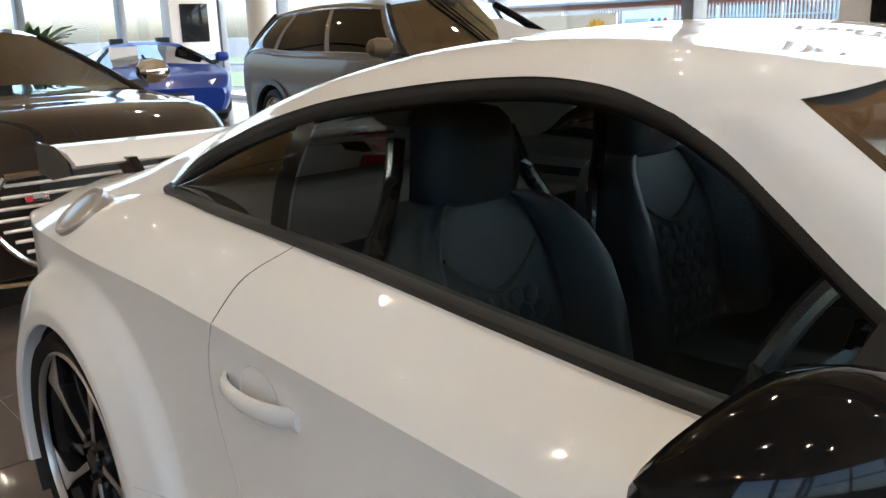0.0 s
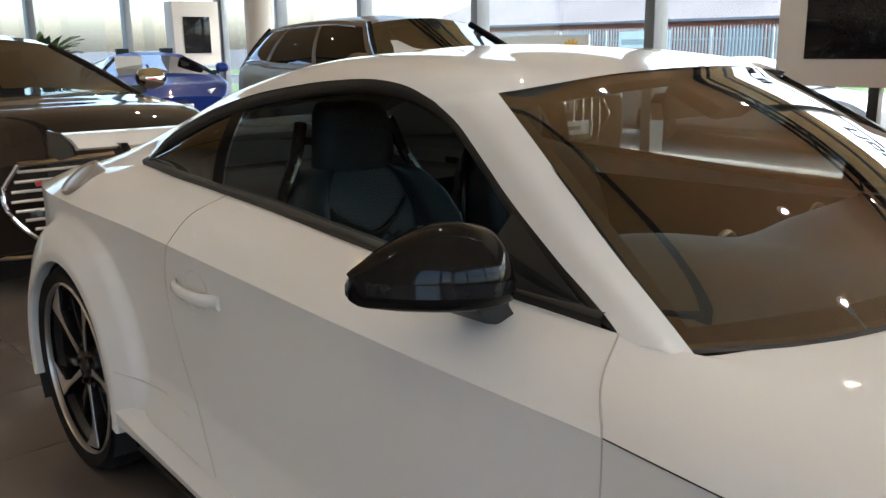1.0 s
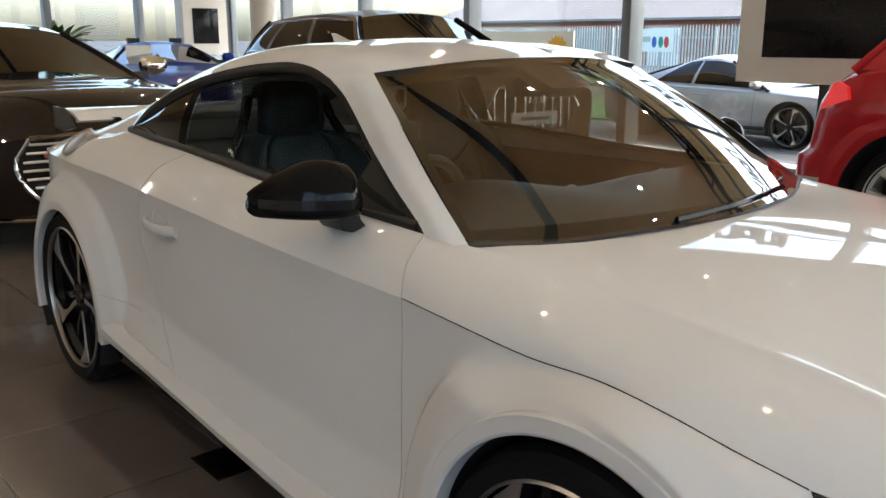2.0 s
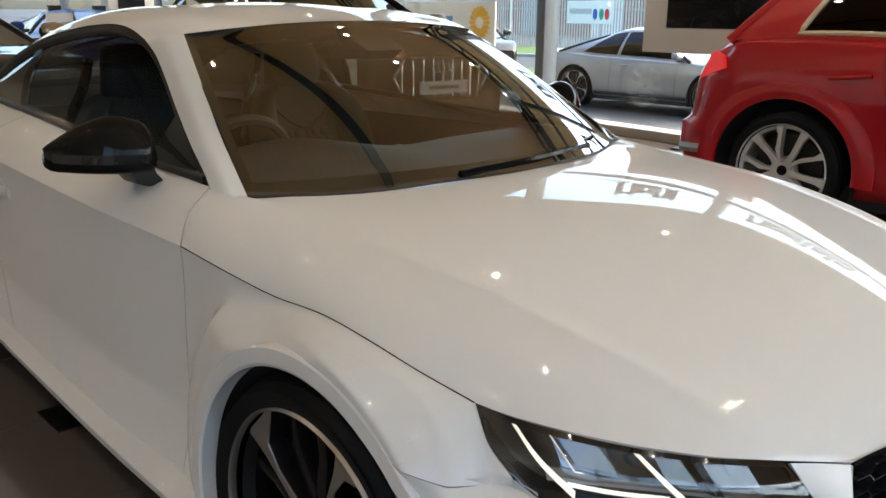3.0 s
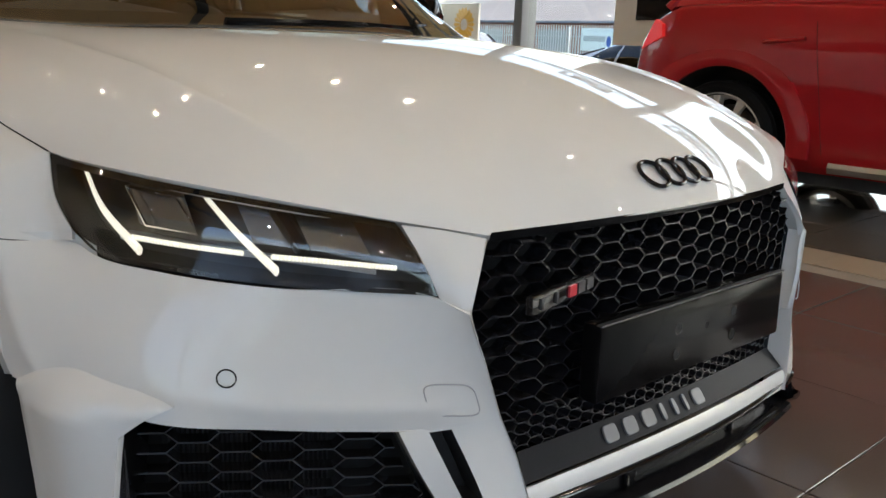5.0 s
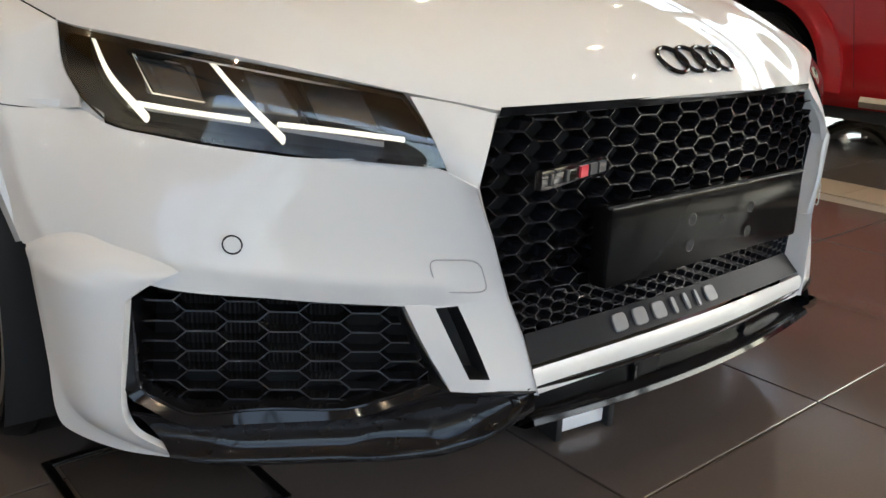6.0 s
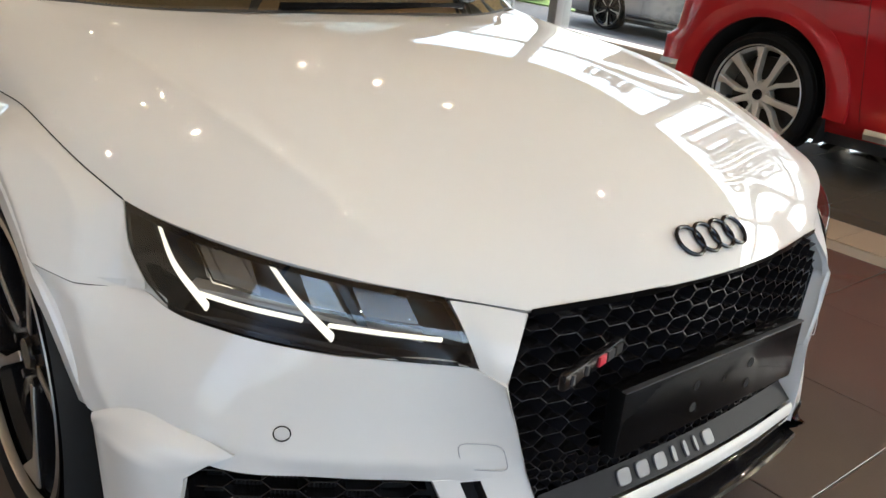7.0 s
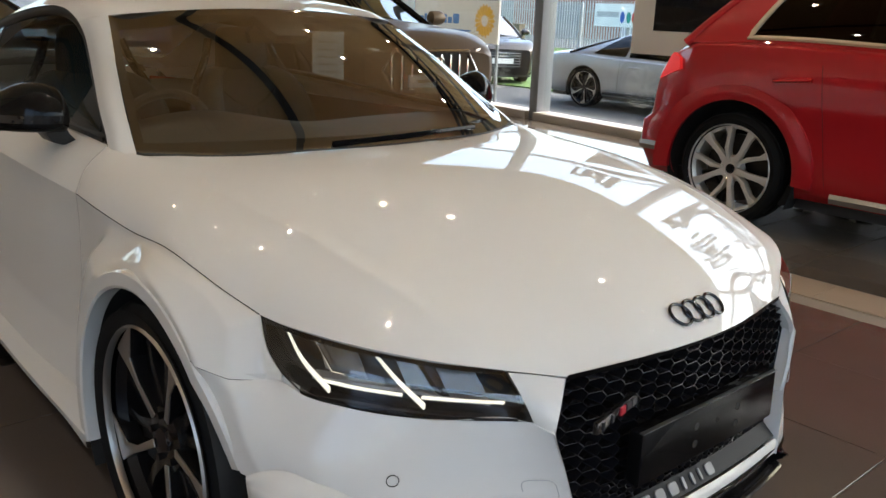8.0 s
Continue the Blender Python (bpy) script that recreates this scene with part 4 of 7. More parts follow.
    poly = [(0.0, 0.365), (0.05, 0.384), (0.31, 0.356), (0.37, 0.24), (0.29, 0.203), (0.04, 0.197), (0.0, 0.235)]

    def within(u, z):
        n, ok = len(poly), False
        for k in range(n):
            (u0, z0), (u1, z1) = poly[k], poly[(k + 1) % n]
            if (z0 > z) != (z1 > z) and u < (u1 - u0) * (z - z0) / (z1 - z0) + u0:
                ok = not ok
        return ok
    for col in range(9):
        for row in range(10):
            cu, cz = (col - 0.5) * du * 0.77, 0.19 + (row + 0.5 * (col % 2)) * dz
            hexa = [(cu - du * 0.5, cz), (cu - du * 0.27, cz + dz / 2), (cu + du * 0.27, cz + dz / 2), (cu + du * 0.5, cz)]
            for (u0, z0), (u1, z1) in zip(hexa[:-1], hexa[1:]):
                for f0, f1 in ((0, 1 / 3), (1 / 3, 2 / 3), (2 / 3, 1)):
                    ua, ub, za, zb = u0 + (u1 - u0) * f0, u0 + (u1 - u0) * f1, z0 + (z1 - z0) * f0, z0 + (z1 - z0) * f1
                    if within(0.5 * (ua + ub), 0.5 * (za + zb)):
                        p0, p1 = a + (b - a) * ua / span_l, a + (b - a) * ub / span_l
                        q = [(p0[0] - 0.016, p0[1] - 0.008, za - 0.0012), (p1[0] - 0.016, p1[1] - 0.008, zb - 0.0012), (p1[0] - 0.016, p1[1] - 0.008, zb + 0.0012), (p0[0] - 0.016, p0[1] - 0.008, za + 0.0012)]
                        mesh.solid(flank([q, [(x - 0.022, y - 0.012, z) for x, y, z in q]]))
    part("intake_mesh", mesh, WIRE, intake, "gloss black honeycomb mesh", smooth=False)
    rad = Sheet()
    for k in range(34):
        u = 0.035 + k * 0.0062
        p = a + (b - a) * u / span_l
        rad.box((p[0] - 0.075, -p[1] + 0.045 if sgn < 0 else p[1] - 0.048, 0.225), (p[0] - 0.072, -p[1] + 0.048 if sgn < 0 else p[1] - 0.045, 0.36))
    tagged(part("cooler_core", rad, FIN, intake, smooth=False), kind="stuff")
    # gloss black lower blade under the intake
    l0 = [(0.533, 0.803, 0.214), (0.575, 0.742, 0.203), (0.66, 0.617, 0.203), (0.70, 0.562, 0.209), (0.748, 0.488, 0.240), (0.772, 0.42, 0.228), (0.790, 0.352, 0.217)]
    l1 = [(0.566, 0.768, 0.162), (0.600, 0.722, 0.152), (0.672, 0.622, 0.152), (0.722, 0.552, 0.153), (0.758, 0.490, 0.156), (0.782, 0.440, 0.172), (0.800, 0.366, 0.206)]
    crown, foot = faceted(l0, 10, 4), faceted(l1, 10, 4)
    profile = ((0.0, 0.0, 0.0), (0.03, 0.005, 0.0), (0.09, 0.004, 0.0), (0.16, -0.003, 0.0), (0.35, -0.006, 0.0), (0.6, -0.005, 0.0), (0.82, -0.001, 0.0), (0.93, 0.005, 0.0), (1.0, 0.008, 0.0), (1.0, 0.008, -0.005), (1.0, 0.002, -0.010), (1.0, -0.13, -0.012))
    wing_g = np.stack([crown * (1 - f) + foot * f + np.array([0.8 * o, 0.6 * o, z]) for f, o, z in profile], axis=1)
    part("splitter_wing", Sheet().grid(flank(wing_g)), BLACKGLOSS, coupe, "gloss black splitter", 50)
    # park sensor and tow-eye cover
    c = np.array((0.613, 0.703, 0.432))
    n = np.array((0.80, 0.60, 0.03))
    n /= np.linalg.norm(n)
    e1 = np.cross(n, (0, 0, 1)); e1 /= np.linalg.norm(e1)
    e2 = np.cross(e1, n)
    ringp = [c + 0.011 * (math.cos(q) * e1 + math.sin(q) * e2) for q in np.linspace(0, 2 * math.pi, 24)]
    part("park_sensor", Sheet().tube(flank(ringp), 0.0011, 4), DARK, coupe)

# grille: frame, honeycomb, badge, plate
G = [(0.735, 0.390, 0.585), (0.764, 0.448, 0.497), (0.781, 0.352, 0.245)]
g_top = [tuple(right(G[0])), (0.775, -0.2, 0.592), (0.79, 0.0, 0.596), (0.775, 0.2, 0.592), G[0]]
g_bot = [tuple(right(G[2])), (0.799, -0.18, 0.253), (0.806, 0.0, 0.256), (0.799, 0.18, 0.253), G[2]]
outline = list(rail(g_top, 20)) + [np.array(G[1])] + list(rail(g_bot, 20)[::-1]) + [np.array(right(G[1]))]
outline = np.array(outline) * np.array([1, 0.985, 1])
outline[:, 0] -= 0.018 + 0.020 * np.clip((np.abs(outline[:, 1]) - 0.30) / 0.06, 0, 1)
centre = np.array([0.74, 0, 0.42])
inner = outline + np.array([-0.012, 0, 0]) + (centre - outline) * np.array([0, 0.03, 0.035])
deep = inner + np.array([-0.10, 0, 0])
grille = part("grille", Sheet().solid([outline, inner], cap=False).solid([inner, deep], cap=False), PLATEBLACK, coupe, "black honeycomb grille in a black frame", smooth=False)
# black sheet painting the unlit depth behind the honeycomb
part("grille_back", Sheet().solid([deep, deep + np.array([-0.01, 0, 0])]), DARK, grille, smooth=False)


def nose(y):
    """The grille's plane at a half width."""
    return 0.788 - 0.032 * (y / 0.44) ** 2 * 1.6


def in_grille(y, z):
    low, high = 0.289 - 0.012 * (y / 0.36) ** 2, 0.588 - 0.013 * (y / 0.39) ** 2
    return low < z < high and abs(y) < float(np.interp(z, [0.24, 0.497, 0.588], [0.350, 0.442, 0.385])) - 0.010


COMBBLACK = material("comb_black", (0.010, 0.010, 0.012), 0.16, 0, 0, 0.2, 90, spec=0.28)
comb = Sheet()


def comb_wall(y0, z0, y1, z1, t, depth, thirds=3):
    """A wall of the honeycomb, kept where it lies in the grille."""
    for k in range(thirds):
        ya, yb, za, zb = (p + (q - p) * f / thirds for p, q, f in ((y0, y1, k), (y0, y1, k + 1), (z0, z1, k), (z0, z1, k + 1)))
        if in_grille(0.5 * (ya + yb), 0.5 * (za + zb)):
            n = np.array([-(zb - za), yb - ya])
            n = n / np.linalg.norm(n) * t
            fa, fb = nose(ya) - 0.012, nose(yb) - 0.012
            quad = [(fa, ya + n[0], za + n[1]), (fb, yb + n[0], zb + n[1]), (fb, yb - n[0], zb - n[1]), (fa, ya - n[0], za - n[1])]
            comb.solid([quad, [(p[0] - depth, p[1], p[2]) for p in quad]])


dy, dz = 0.061, 0.0272
for col in range(-10, 11):
    for row in range(0, 13):
        cy, cz = col * dy * 0.77, 0.275 + (row + 0.5 * (col % 2)) * dz
        hexa = [(cy - dy * 0.5, cz), (cy - dy * 0.27, cz + dz / 2), (cy + dy * 0.27, cz + dz / 2), (cy + dy * 0.5, cz)]
        for (y0, z0), (y1, z1) in zip(hexa[:-1], hexa[1:]):
            if max(z0, z1) > 0.334:
                comb_wall(y0, z0, y1, z1, 0.0010, 0.035)
for col in range(-15, 16):
    for row in range(0, 4):
        cy, cz = col * 0.0235, 0.280 + (row + 0.5 * (col % 2)) * 0.0165
        hexa = [(cy - 0.015, cz), (cy - 0.0085, cz + 0.0083), (cy + 0.0085, cz + 0.0083), (cy + 0.015, cz)]
        for (y0, z0), (y1, z1) in zip(hexa[:-1], hexa[1:]):
            if max(z0, z1) < 0.344:
                comb_wall(y0, z0, y1, z1, 0.0012, 0.02, 1)
part("honeycomb", comb, COMBBLACK, grille, "gloss black honeycomb mesh", smooth=False)
plate = Sheet().box((0.775, -0.250, 0.345), (0.808, 0.260, 0.459))
holder = part("plate_holder", plate, PLATEBLACK, coupe, "empty black plate holder", 30, 0.006)
for y, z in ((-0.06, 0.42), (0.1, 0.418), (-0.06, 0.38), (0.1, 0.378), (0.02, 0.41)):
    r = 0.0085 if y != 0.02 else 0.005
    q = np.linspace(0, 2 * math.pi, 16, endpoint=False)
    hole = part("screw_hole", Sheet().solid([[(x, y + k * math.cos(a), z + k * math.sin(a)) for a in q] for x, k in ((0.807, r), (0.8086, r), (0.8086, 0.001))], cap=False), DARK, holder)
    part("screw_rim", Sheet().solid([[(x, y + k * math.cos(a), z + k * math.sin(a)) for a in q] for x, k in ((0.807, r * 1.25), (0.8092, r * 1.2), (0.8092, r * 1.02), (0.8078, r))], cap=False), BLACKGLOSS, hole)
# paler strip that paints the highlight along the holder's top edge
part("plate_edge", Sheet().box((0.800, -0.250, 0.4575), (0.809, 0.260, 0.460)), DIMMARK, holder, "upper edge with its highlight painted in", smooth=False)
badge = part("badge", Sheet().box((0.772, -0.398, 0.496), (0.783, -0.215, 0.521), Matrix.Translation((0, 0, 0))), BLACKGLOSS, grille, "black badge with a red block", 30, 0.003)
badge.matrix_basis = Matrix.Translation((0.774, -0.31, 0.51)) @ Matrix.Rotation(radians(13), 4, "Z") @ Matrix.Translation((-0.774, 0.31, -0.51))
for y0, y1, mat in ((-0.380, -0.374, GREYMARK), (-0.340, -0.334, GREYMARK), (-0.302, -0.282, REDMARK), (-0.276, -0.256, GREYMARK), (-0.250, -0.230, GREYMARK)):
    part("badge_mark", Sheet().box((0.782, y0, 0.501), (0.786, y1, 0.516)), mat if mat is REDMARK else DIMMARK, badge, smooth=False)
for flank in (right, np.array):
    rim_b = [(0.727, 0.394, 0.583), (0.759, 0.449, 0.497), (0.768, 0.425, 0.43), (0.768, 0.395, 0.353), (0.780, 0.373, 0.295), (0.792, 0.347, 0.208)]
    rim_a = [(x - 0.040, w - 0.008, z) for x, w, z in rim_b]
    part("grille_surround", Sheet().grid(flank(np.array([rim_a, rim_b]).transpose(1, 0, 2))), WHITE, coupe)
top_a = [(p[0] - 0.006, p[1] * 1.0, p[2] + 0.006) for p in g_top]
top_b = [(p[0] - 0.008, p[1] * 1.005, p[2] - 0.006) for p in g_top]
top_c = [(p[0] - 0.05, p[1] * 1.0, p[2] - 0.009) for p in g_top]
part("grille_top_rail", Sheet().grid(loft([top_a, top_b], 30, 3)).grid(loft([top_b, top_c], 30, 3)), PLATEBLACK, grille)
# chin shelf of the grille, with raised grey letters as plain blocks
shelf = loft([[(p[0] - 0.03, p[1] * 0.97, p[2] + 0.038) for p in g_bot], [(p[0] - 0.004, p[1], p[2] + 0.004) for p in g_bot]], 30, 4)
part("grille_shelf", Sheet().grid(shelf), material("satin_black", (0.014, 0.015, 0.018), 0.45, 0, 0, 0.2, 200, 0.05, spec=0.13), grille, "matt black sloping shelf")
chin = [[(p[0], p[1] * 1.0, p[2]) for p in g_bot], [(p[0] + 0.003, p[1] * 1.005, p[2] - 0.006) for p in g_bot], [(p[0] + 0.003, p[1] * 1.01, p[2] - 0.038) for p in g_bot]]
part("bumper_chin", Sheet().grid(loft(chin, 40, 8)).grid(loft([chin[2], [(p[0] - 0.06, p[1], p[2] - 0.002) for p in chin[2]]], 40, 3)), WHITE, coupe)
for k, y0 in enumerate((-0.196, -0.152, -0.108, -0.066, -0.034, -0.002, 0.028)):
    w = (0.034, 0.034, 0.034, 0.024, 0.024, 0.018, 0.034)[k]
    t = (y0 + w / 2 + 0.352) / 0.704 * 29
    i = int(t)
    low_p, up_p = (shelf[i, r] * (1 - t + i) + shelf[i + 1, r] * (t - i) for r in (3, 0))
    away = shelf[i + 1, 1] - shelf[i, 1]
    away = away / np.linalg.norm(away)
    rise = (up_p - low_p) / np.linalg.norm(up_p - low_p)
    lift = np.cross(away, rise)
    lift = lift if lift[0] > 0 else -lift
    mid = 0.5 * (low_p + up_p)

    def spot_at(u, v, h):
        return mid + away * u + rise * v + lift * h
    block = Sheet()
    ring_uv = [(0.92 * w / 2 * math.copysign(abs(math.cos(q)) ** 0.5, math.cos(q)), 0.0135 * math.copysign(abs(math.sin(q)) ** 0.5, math.sin(q))) for q in np.linspace(0, 2 * math.pi, 20, endpoint=False)]
    ring_uv = [(u * (0.42 if k in (3, 4, 5) else 0.92), v) for u, v in ring_uv]
    block.solid([[spot_at(u * q, v * q, h) for u, v in ring_uv] for h, q in ((0.0005, 1.0), (0.003, 1.0), (0.0038, 0.9))])
    part("shelf_mark", block, MIDMARK, grille, smooth=False)
# centre splitter: upper ledge, dark recess with two fins, rounded lower lip
def across(z, forward, wide=0.362, bow=0.034):
    return [(0.782 + forward + bow * (1 - (y / wide) ** 2), y, z - 0.003 * (y / wide) ** 2) for y in np.linspace(-wide, wide, 9)]


splitter = part("splitter", Sheet().grid(loft([across(0.222, -0.03), across(0.2245, -0.001), across(0.2215, 0.003), across(0.218, 0.0), across(0.216, -0.03)], 40, 16)), BLACKGLOSS, coupe, "gloss black splitter")
part("splitter_recess", Sheet().grid(loft([across(0.219, -0.014), across(0.178, -0.010)], 40, 4)), PLATEBLACK, splitter)
part("splitter_lip", Sheet().grid(loft([across(0.184, -0.03), across(0.183, 0.016), across(0.179, 0.023), across(0.174, 0.018), across(0.172, -0.12)], 40, 18)), BLACKGLOSS, splitter)
for y in (-0.155, 0.14):
    part("splitter_fin", Sheet().box((0.78, y - 0.002, 0.182), (0.806, y + 0.002, 0.208)), BLACKGLOSS, splitter, smooth=False)
for sgn in (-1, 1):
    end = [(0.70, 0.385, 0.168), (0.775, 0.378, 0.170), (0.797, 0.376, 0.186), (0.788, 0.380, 0.212), (0.765, 0.388, 0.222), (0.70, 0.395, 0.20)]
    part("splitter_end", Sheet().solid([[(x, sgn * y, z) for x, y, z in end], [(x - 0.004, sgn * (y + 0.010), z) for x, y, z in end]]), BLACKGLOSS, splitter, smooth=30, bevel=0.002)
# four linked rings on the bonnet nose
rings = part("badge_rings", Sheet().tube([(0.74, -0.07, 0.60), (0.74, 0.07, 0.60)], 0.002, 4), BLACKGLOSS, coupe, "four linked black rings")
R0 = 0.0258


def on_bonnet(y, back):
    """A point of the bonnet at y, so far back along the surface from its front edge."""
    prof = np.array([[np.interp(y, row[:, 1], row[:, 0]), y, np.interp(y, row[:, 1], row[:, 2])] for row in bonnet_g])[::-1]
    d = np.concatenate([[0], np.cumsum(np.linalg.norm(np.diff(prof, axis=0), axis=1))])
    return np.array([np.interp(back, d, prof[:, 0]), y, np.interp(back, d, prof[:, 2])])


for k in range(4):
    cy = (k - 1.5) * 0.0412
    pts = [on_bonnet(cy + R0 * math.cos(a), 0.062 + R0 * math.sin(a)) + np.array([0.003, 0, 0.003]) for a in np.linspace(0, 2 * math.pi, 33)]
    part("ring", Sheet().tube(pts, 0.0034, 8), BLACKGLOSS, rings)

# shut lines: dark grooves along the panel joints, paler where edge highlights are painted
for flank in (right, np.array):
    part("bonnet_seam", Sheet().tube(flank([(x, w + 0.0005, z) for x, w, z in FENDERLINE]), 0.0011, 6, 60), DARK, coupe)
    part("bumper_seam", Sheet().tube(flank([(x, float(side(x, 1.0)[0][1]) - 0.0005, float(side(x, 1.0)[0][2]) - 0.001) for x in np.linspace(0.256, 0.37, 12)]), 0.0007, 6), DARK, coupe)
    door_edge = [(-0.567, 0.729, 0.873), (-0.543, 0.797, 0.822), (-0.510, 0.836, 0.766)]
    # paler seam tubes: the edge highlight is put into their grey
    part("door_seam", Sheet().tube(flank(door_edge), 0.0017, 6, 16), SHUTGLEAM, coupe)
    part("door_seam", Sheet().tube(flank([side(door_front(v) + 0.0015, v)[0] for v in np.linspace(0, 0.98, 20)]), 0.0014, 6), SHUTGLEAM, coupe)
    part("door_seam", Sheet().tube(flank([side(door_rear(v) + 0.0015, v)[0] for v in np.linspace(0, 0.98, 24)]), 0.0014, 6), SHUTGLEAM, coupe)
    part("sill_seam", Sheet().tube(flank([side(x, v)[0] + np.array([0, 0.0003, 0]) for x, v in ((-2.12, 0.755), (-2.05, 0.775), (-1.90, 0.81), (-1.76, 0.835))]), 0.0013, 6, 16), SHUTGLEAM, coupe)
    tow = []
    for t in np.linspace(0, 2 * math.pi, 40):
        u, v = math.copysign(abs(math.cos(t)) ** 0.45, math.cos(t)), math.copysign(abs(math.sin(t)) ** 0.45, math.sin(t))
        tow.append((0.7545 + 0.012 * u - 0.001 * v, 0.469 - 0.032 * u + 0.008 * v, 0.392 + 0.023 * v - 0.004 * u))
    part("tow_cover_seam", Sheet().tube(flank(tow), 0.0011, 4), GREYMARK, coupe)

# ---- mirrors, handles, wheels, wing ----
for flank, sgn in ((right, -1), (np.array, 1)):
    # mirror shell by sections outwards: half width, front, back, bottom, top
    table = np.array([(0.752, -0.770, -0.820, 0.908, 0.962), (0.764, -0.742, -0.835, 0.896, 0.992), (0.80, -0.722, -0.846, 0.892, 1.014), (0.85, -0.738, -0.865, 0.891, 1.017), (0.90, -0.778, -0.885, 0.892, 0.996),
                      (0.94, -0.828, -0.903, 0.894, 0.968), (0.958, -0.862, -0.908, 0.897, 0.952), (0.965, -0.880, -0.905, 0.904, 0.944)])
    fine_w = np.concatenate([[0.752, 0.757], np.linspace(0.764, 0.958, 18), [0.963, 0.965]])
    loops, band_lo, band_hi = [], [], []
    for w, (fx, bx, zb, zt) in zip(fine_w, hermite(table[:, 0], table[:, 1:], fine_w)):
        d, zs = fx - bx, min(0.938, zb + 0.75 * (zt - zb))
        lp = [(bx, w, zb + 0.006), (bx + 0.012, w, zb), (fx - 0.4 * d, w, zb - 0.002), (fx - 0.018, w, zb), (fx - 0.004, w, zb + 0.008), (fx, w, zs - 0.022), (fx - 0.0015, w, zs)]
        lp += [(fx - 0.004 - 0.62 * d * (1 - math.cos(q)), w, zs + (zt - zs) * math.sin(q)) for q in np.radians([12, 28, 45, 62, 78, 90])]
        lp += [(bx + 0.012, w, zt - 0.006), (bx, w, zt - 0.018)]
        loops.append(flank(lp))
        band_lo.append((fx + 0.0025, w, zs - 0.023)), band_hi.append((fx + 0.0015, w, zs - 0.002))
    mirror = part("door_mirror", Sheet().solid(loops), MIRRORBLACK, coupe, "gloss black door mirror", 50)
    part("indicator_strip", Sheet().grid(flank(np.array([band_lo[2:-2], band_hi[2:-2]]).transpose(1, 0, 2)), None, 0.004, (-0.85, sgn * 0.86, 0.92)), BLACKGLOSS, mirror, "clear dark indicator band")
    foot = [[(cx - dx, cw - dw, z), (cx + dx, cw - dw, z + 0.004), (cx + dx * 0.9, cw + dw, z), (cx - dx * 0.9, cw + dw, z)] for cx, cw, z, dx, dw in ((-0.800, 0.800, 0.897, 0.055, 0.030), (-0.803, 0.790, 0.880, 0.052, 0.028), (-0.806, 0.772, 0.860, 0.047, 0.030), (-0.806, 0.752, 0.852, 0.044, 0.024))]
    part("mirror_foot", Sheet().solid([flank(lp) for lp in foot]), BLACKPLASTIC, mirror, smooth=30, bevel=0.003)
    # door handle over its cup
    def on_side(x, z, lift=0.0):
        wc, zc = along(SIDELINE, x)[0]
        zs = 0.27
        p = side(x, (zc - z) / (zc - zs))[0]
        return np.array([x, p[1] + lift, z])
    handle = Sheet()
    hl = []
    for k, x in enumerate(np.linspace(-1.80, -1.575, 12)):
        t = k / 11
        lift = 0.030 * math.sin(math.pi * min(max((t * 1.12), 0.0), 1.0)) ** 0.6 + 0.004
        c = on_side(x, 0.744 - 0.010 * t, lift)
        hh = 0.011 + 0.006 * t
        hl.append(flank([c + np.array([0, dw, dz]) for dw, dz in ((0.004, hh * 0.6), (0.0, hh), (-0.010, hh * 0.9), (-0.012, -hh * 0.9), (0.0, -hh), (0.005, -hh * 0.5))]))
    part("door_handle", handle.solid(hl), WHITE, coupe, "white pull handle over a round cup", 60)
    cup = []
    for r, d in ((0.058, 0.002), (0.05, -0.006), (0.03, -0.014), (0.003, -0.016)):
        cup.append(flank([on_side(-1.69 + 1.05 * r * math.cos(q), 0.742 + 0.85 * r * math.sin(q), d) for q in np.linspace(0, 2 * math.pi, 24, endpoint=False)]))
    part("handle_cup", Sheet().solid(cup, cap=False), WHITE, coupe)
    wheel(coupe, 0.005, sgn * 0.768, 0.323, 0.268, 0.235, "blade", sgn, 24)
    wheel(coupe, -2.503, sgn * 0.772, 0.332, 0.274, 0.235, "blade", sgn, 20)
    plate_e = [(-3.47, 0.60, 1.018), (-3.30, 0.602, 1.012), (-3.17, 0.604, 0.972), (-3.15, 0.604, 0.935), (-3.34, 0.60, 0.905), (-3.47, 0.598, 0.918)]
    wing_end = [tuple(p) for p in plate_e]
    if sgn < 0:
        wing = part("rear_wing", Sheet().solid([[(x, w, z) for x, z in ((-3.45, 1.006), (-3.33, 1.012), (-3.20, 0.995), (-3.13, 0.965), (-3.16, 0.955), (-3.30, 0.975), (-3.44, 0.990))] for w in (-0.60, -0.3, 0.0, 0.3, 0.60)]), WHITE, coupe, "white fixed rear wing", 40)
    part("wing_end_plate", Sheet().solid([flank(wing_end), flank([(p[0], p[1] + 0.008, p[2]) for p in wing_end])]), BLACKGLOSS, wing)
    part("wing_strut", Sheet().solid([flank([(x, w, 0.90) for x, w in ((-3.14, 0.42), (-3.02, 0.42), (-3.02, 0.45), (-3.14, 0.45))]), flank([(x - 0.10, w, 0.975) for x, w in ((-3.14, 0.42), (-3.02, 0.42), (-3.02, 0.45), (-3.14, 0.45))])]), BLACKGLOSS, wing)
    part("tail_lamp", Sheet().solid(flank([[(-3.18, 0.72, 0.84), (-3.265, 0.55, 0.86), (-3.275, 0.55, 0.79), (-3.19, 0.72, 0.77)], [(-3.14, 0.735, 0.84), (-3.20, 0.55, 0.86), (-3.2, 0.55, 0.79), (-3.14, 0.735, 0.77)]])), REDLENS, coupe, "red tail lamp")
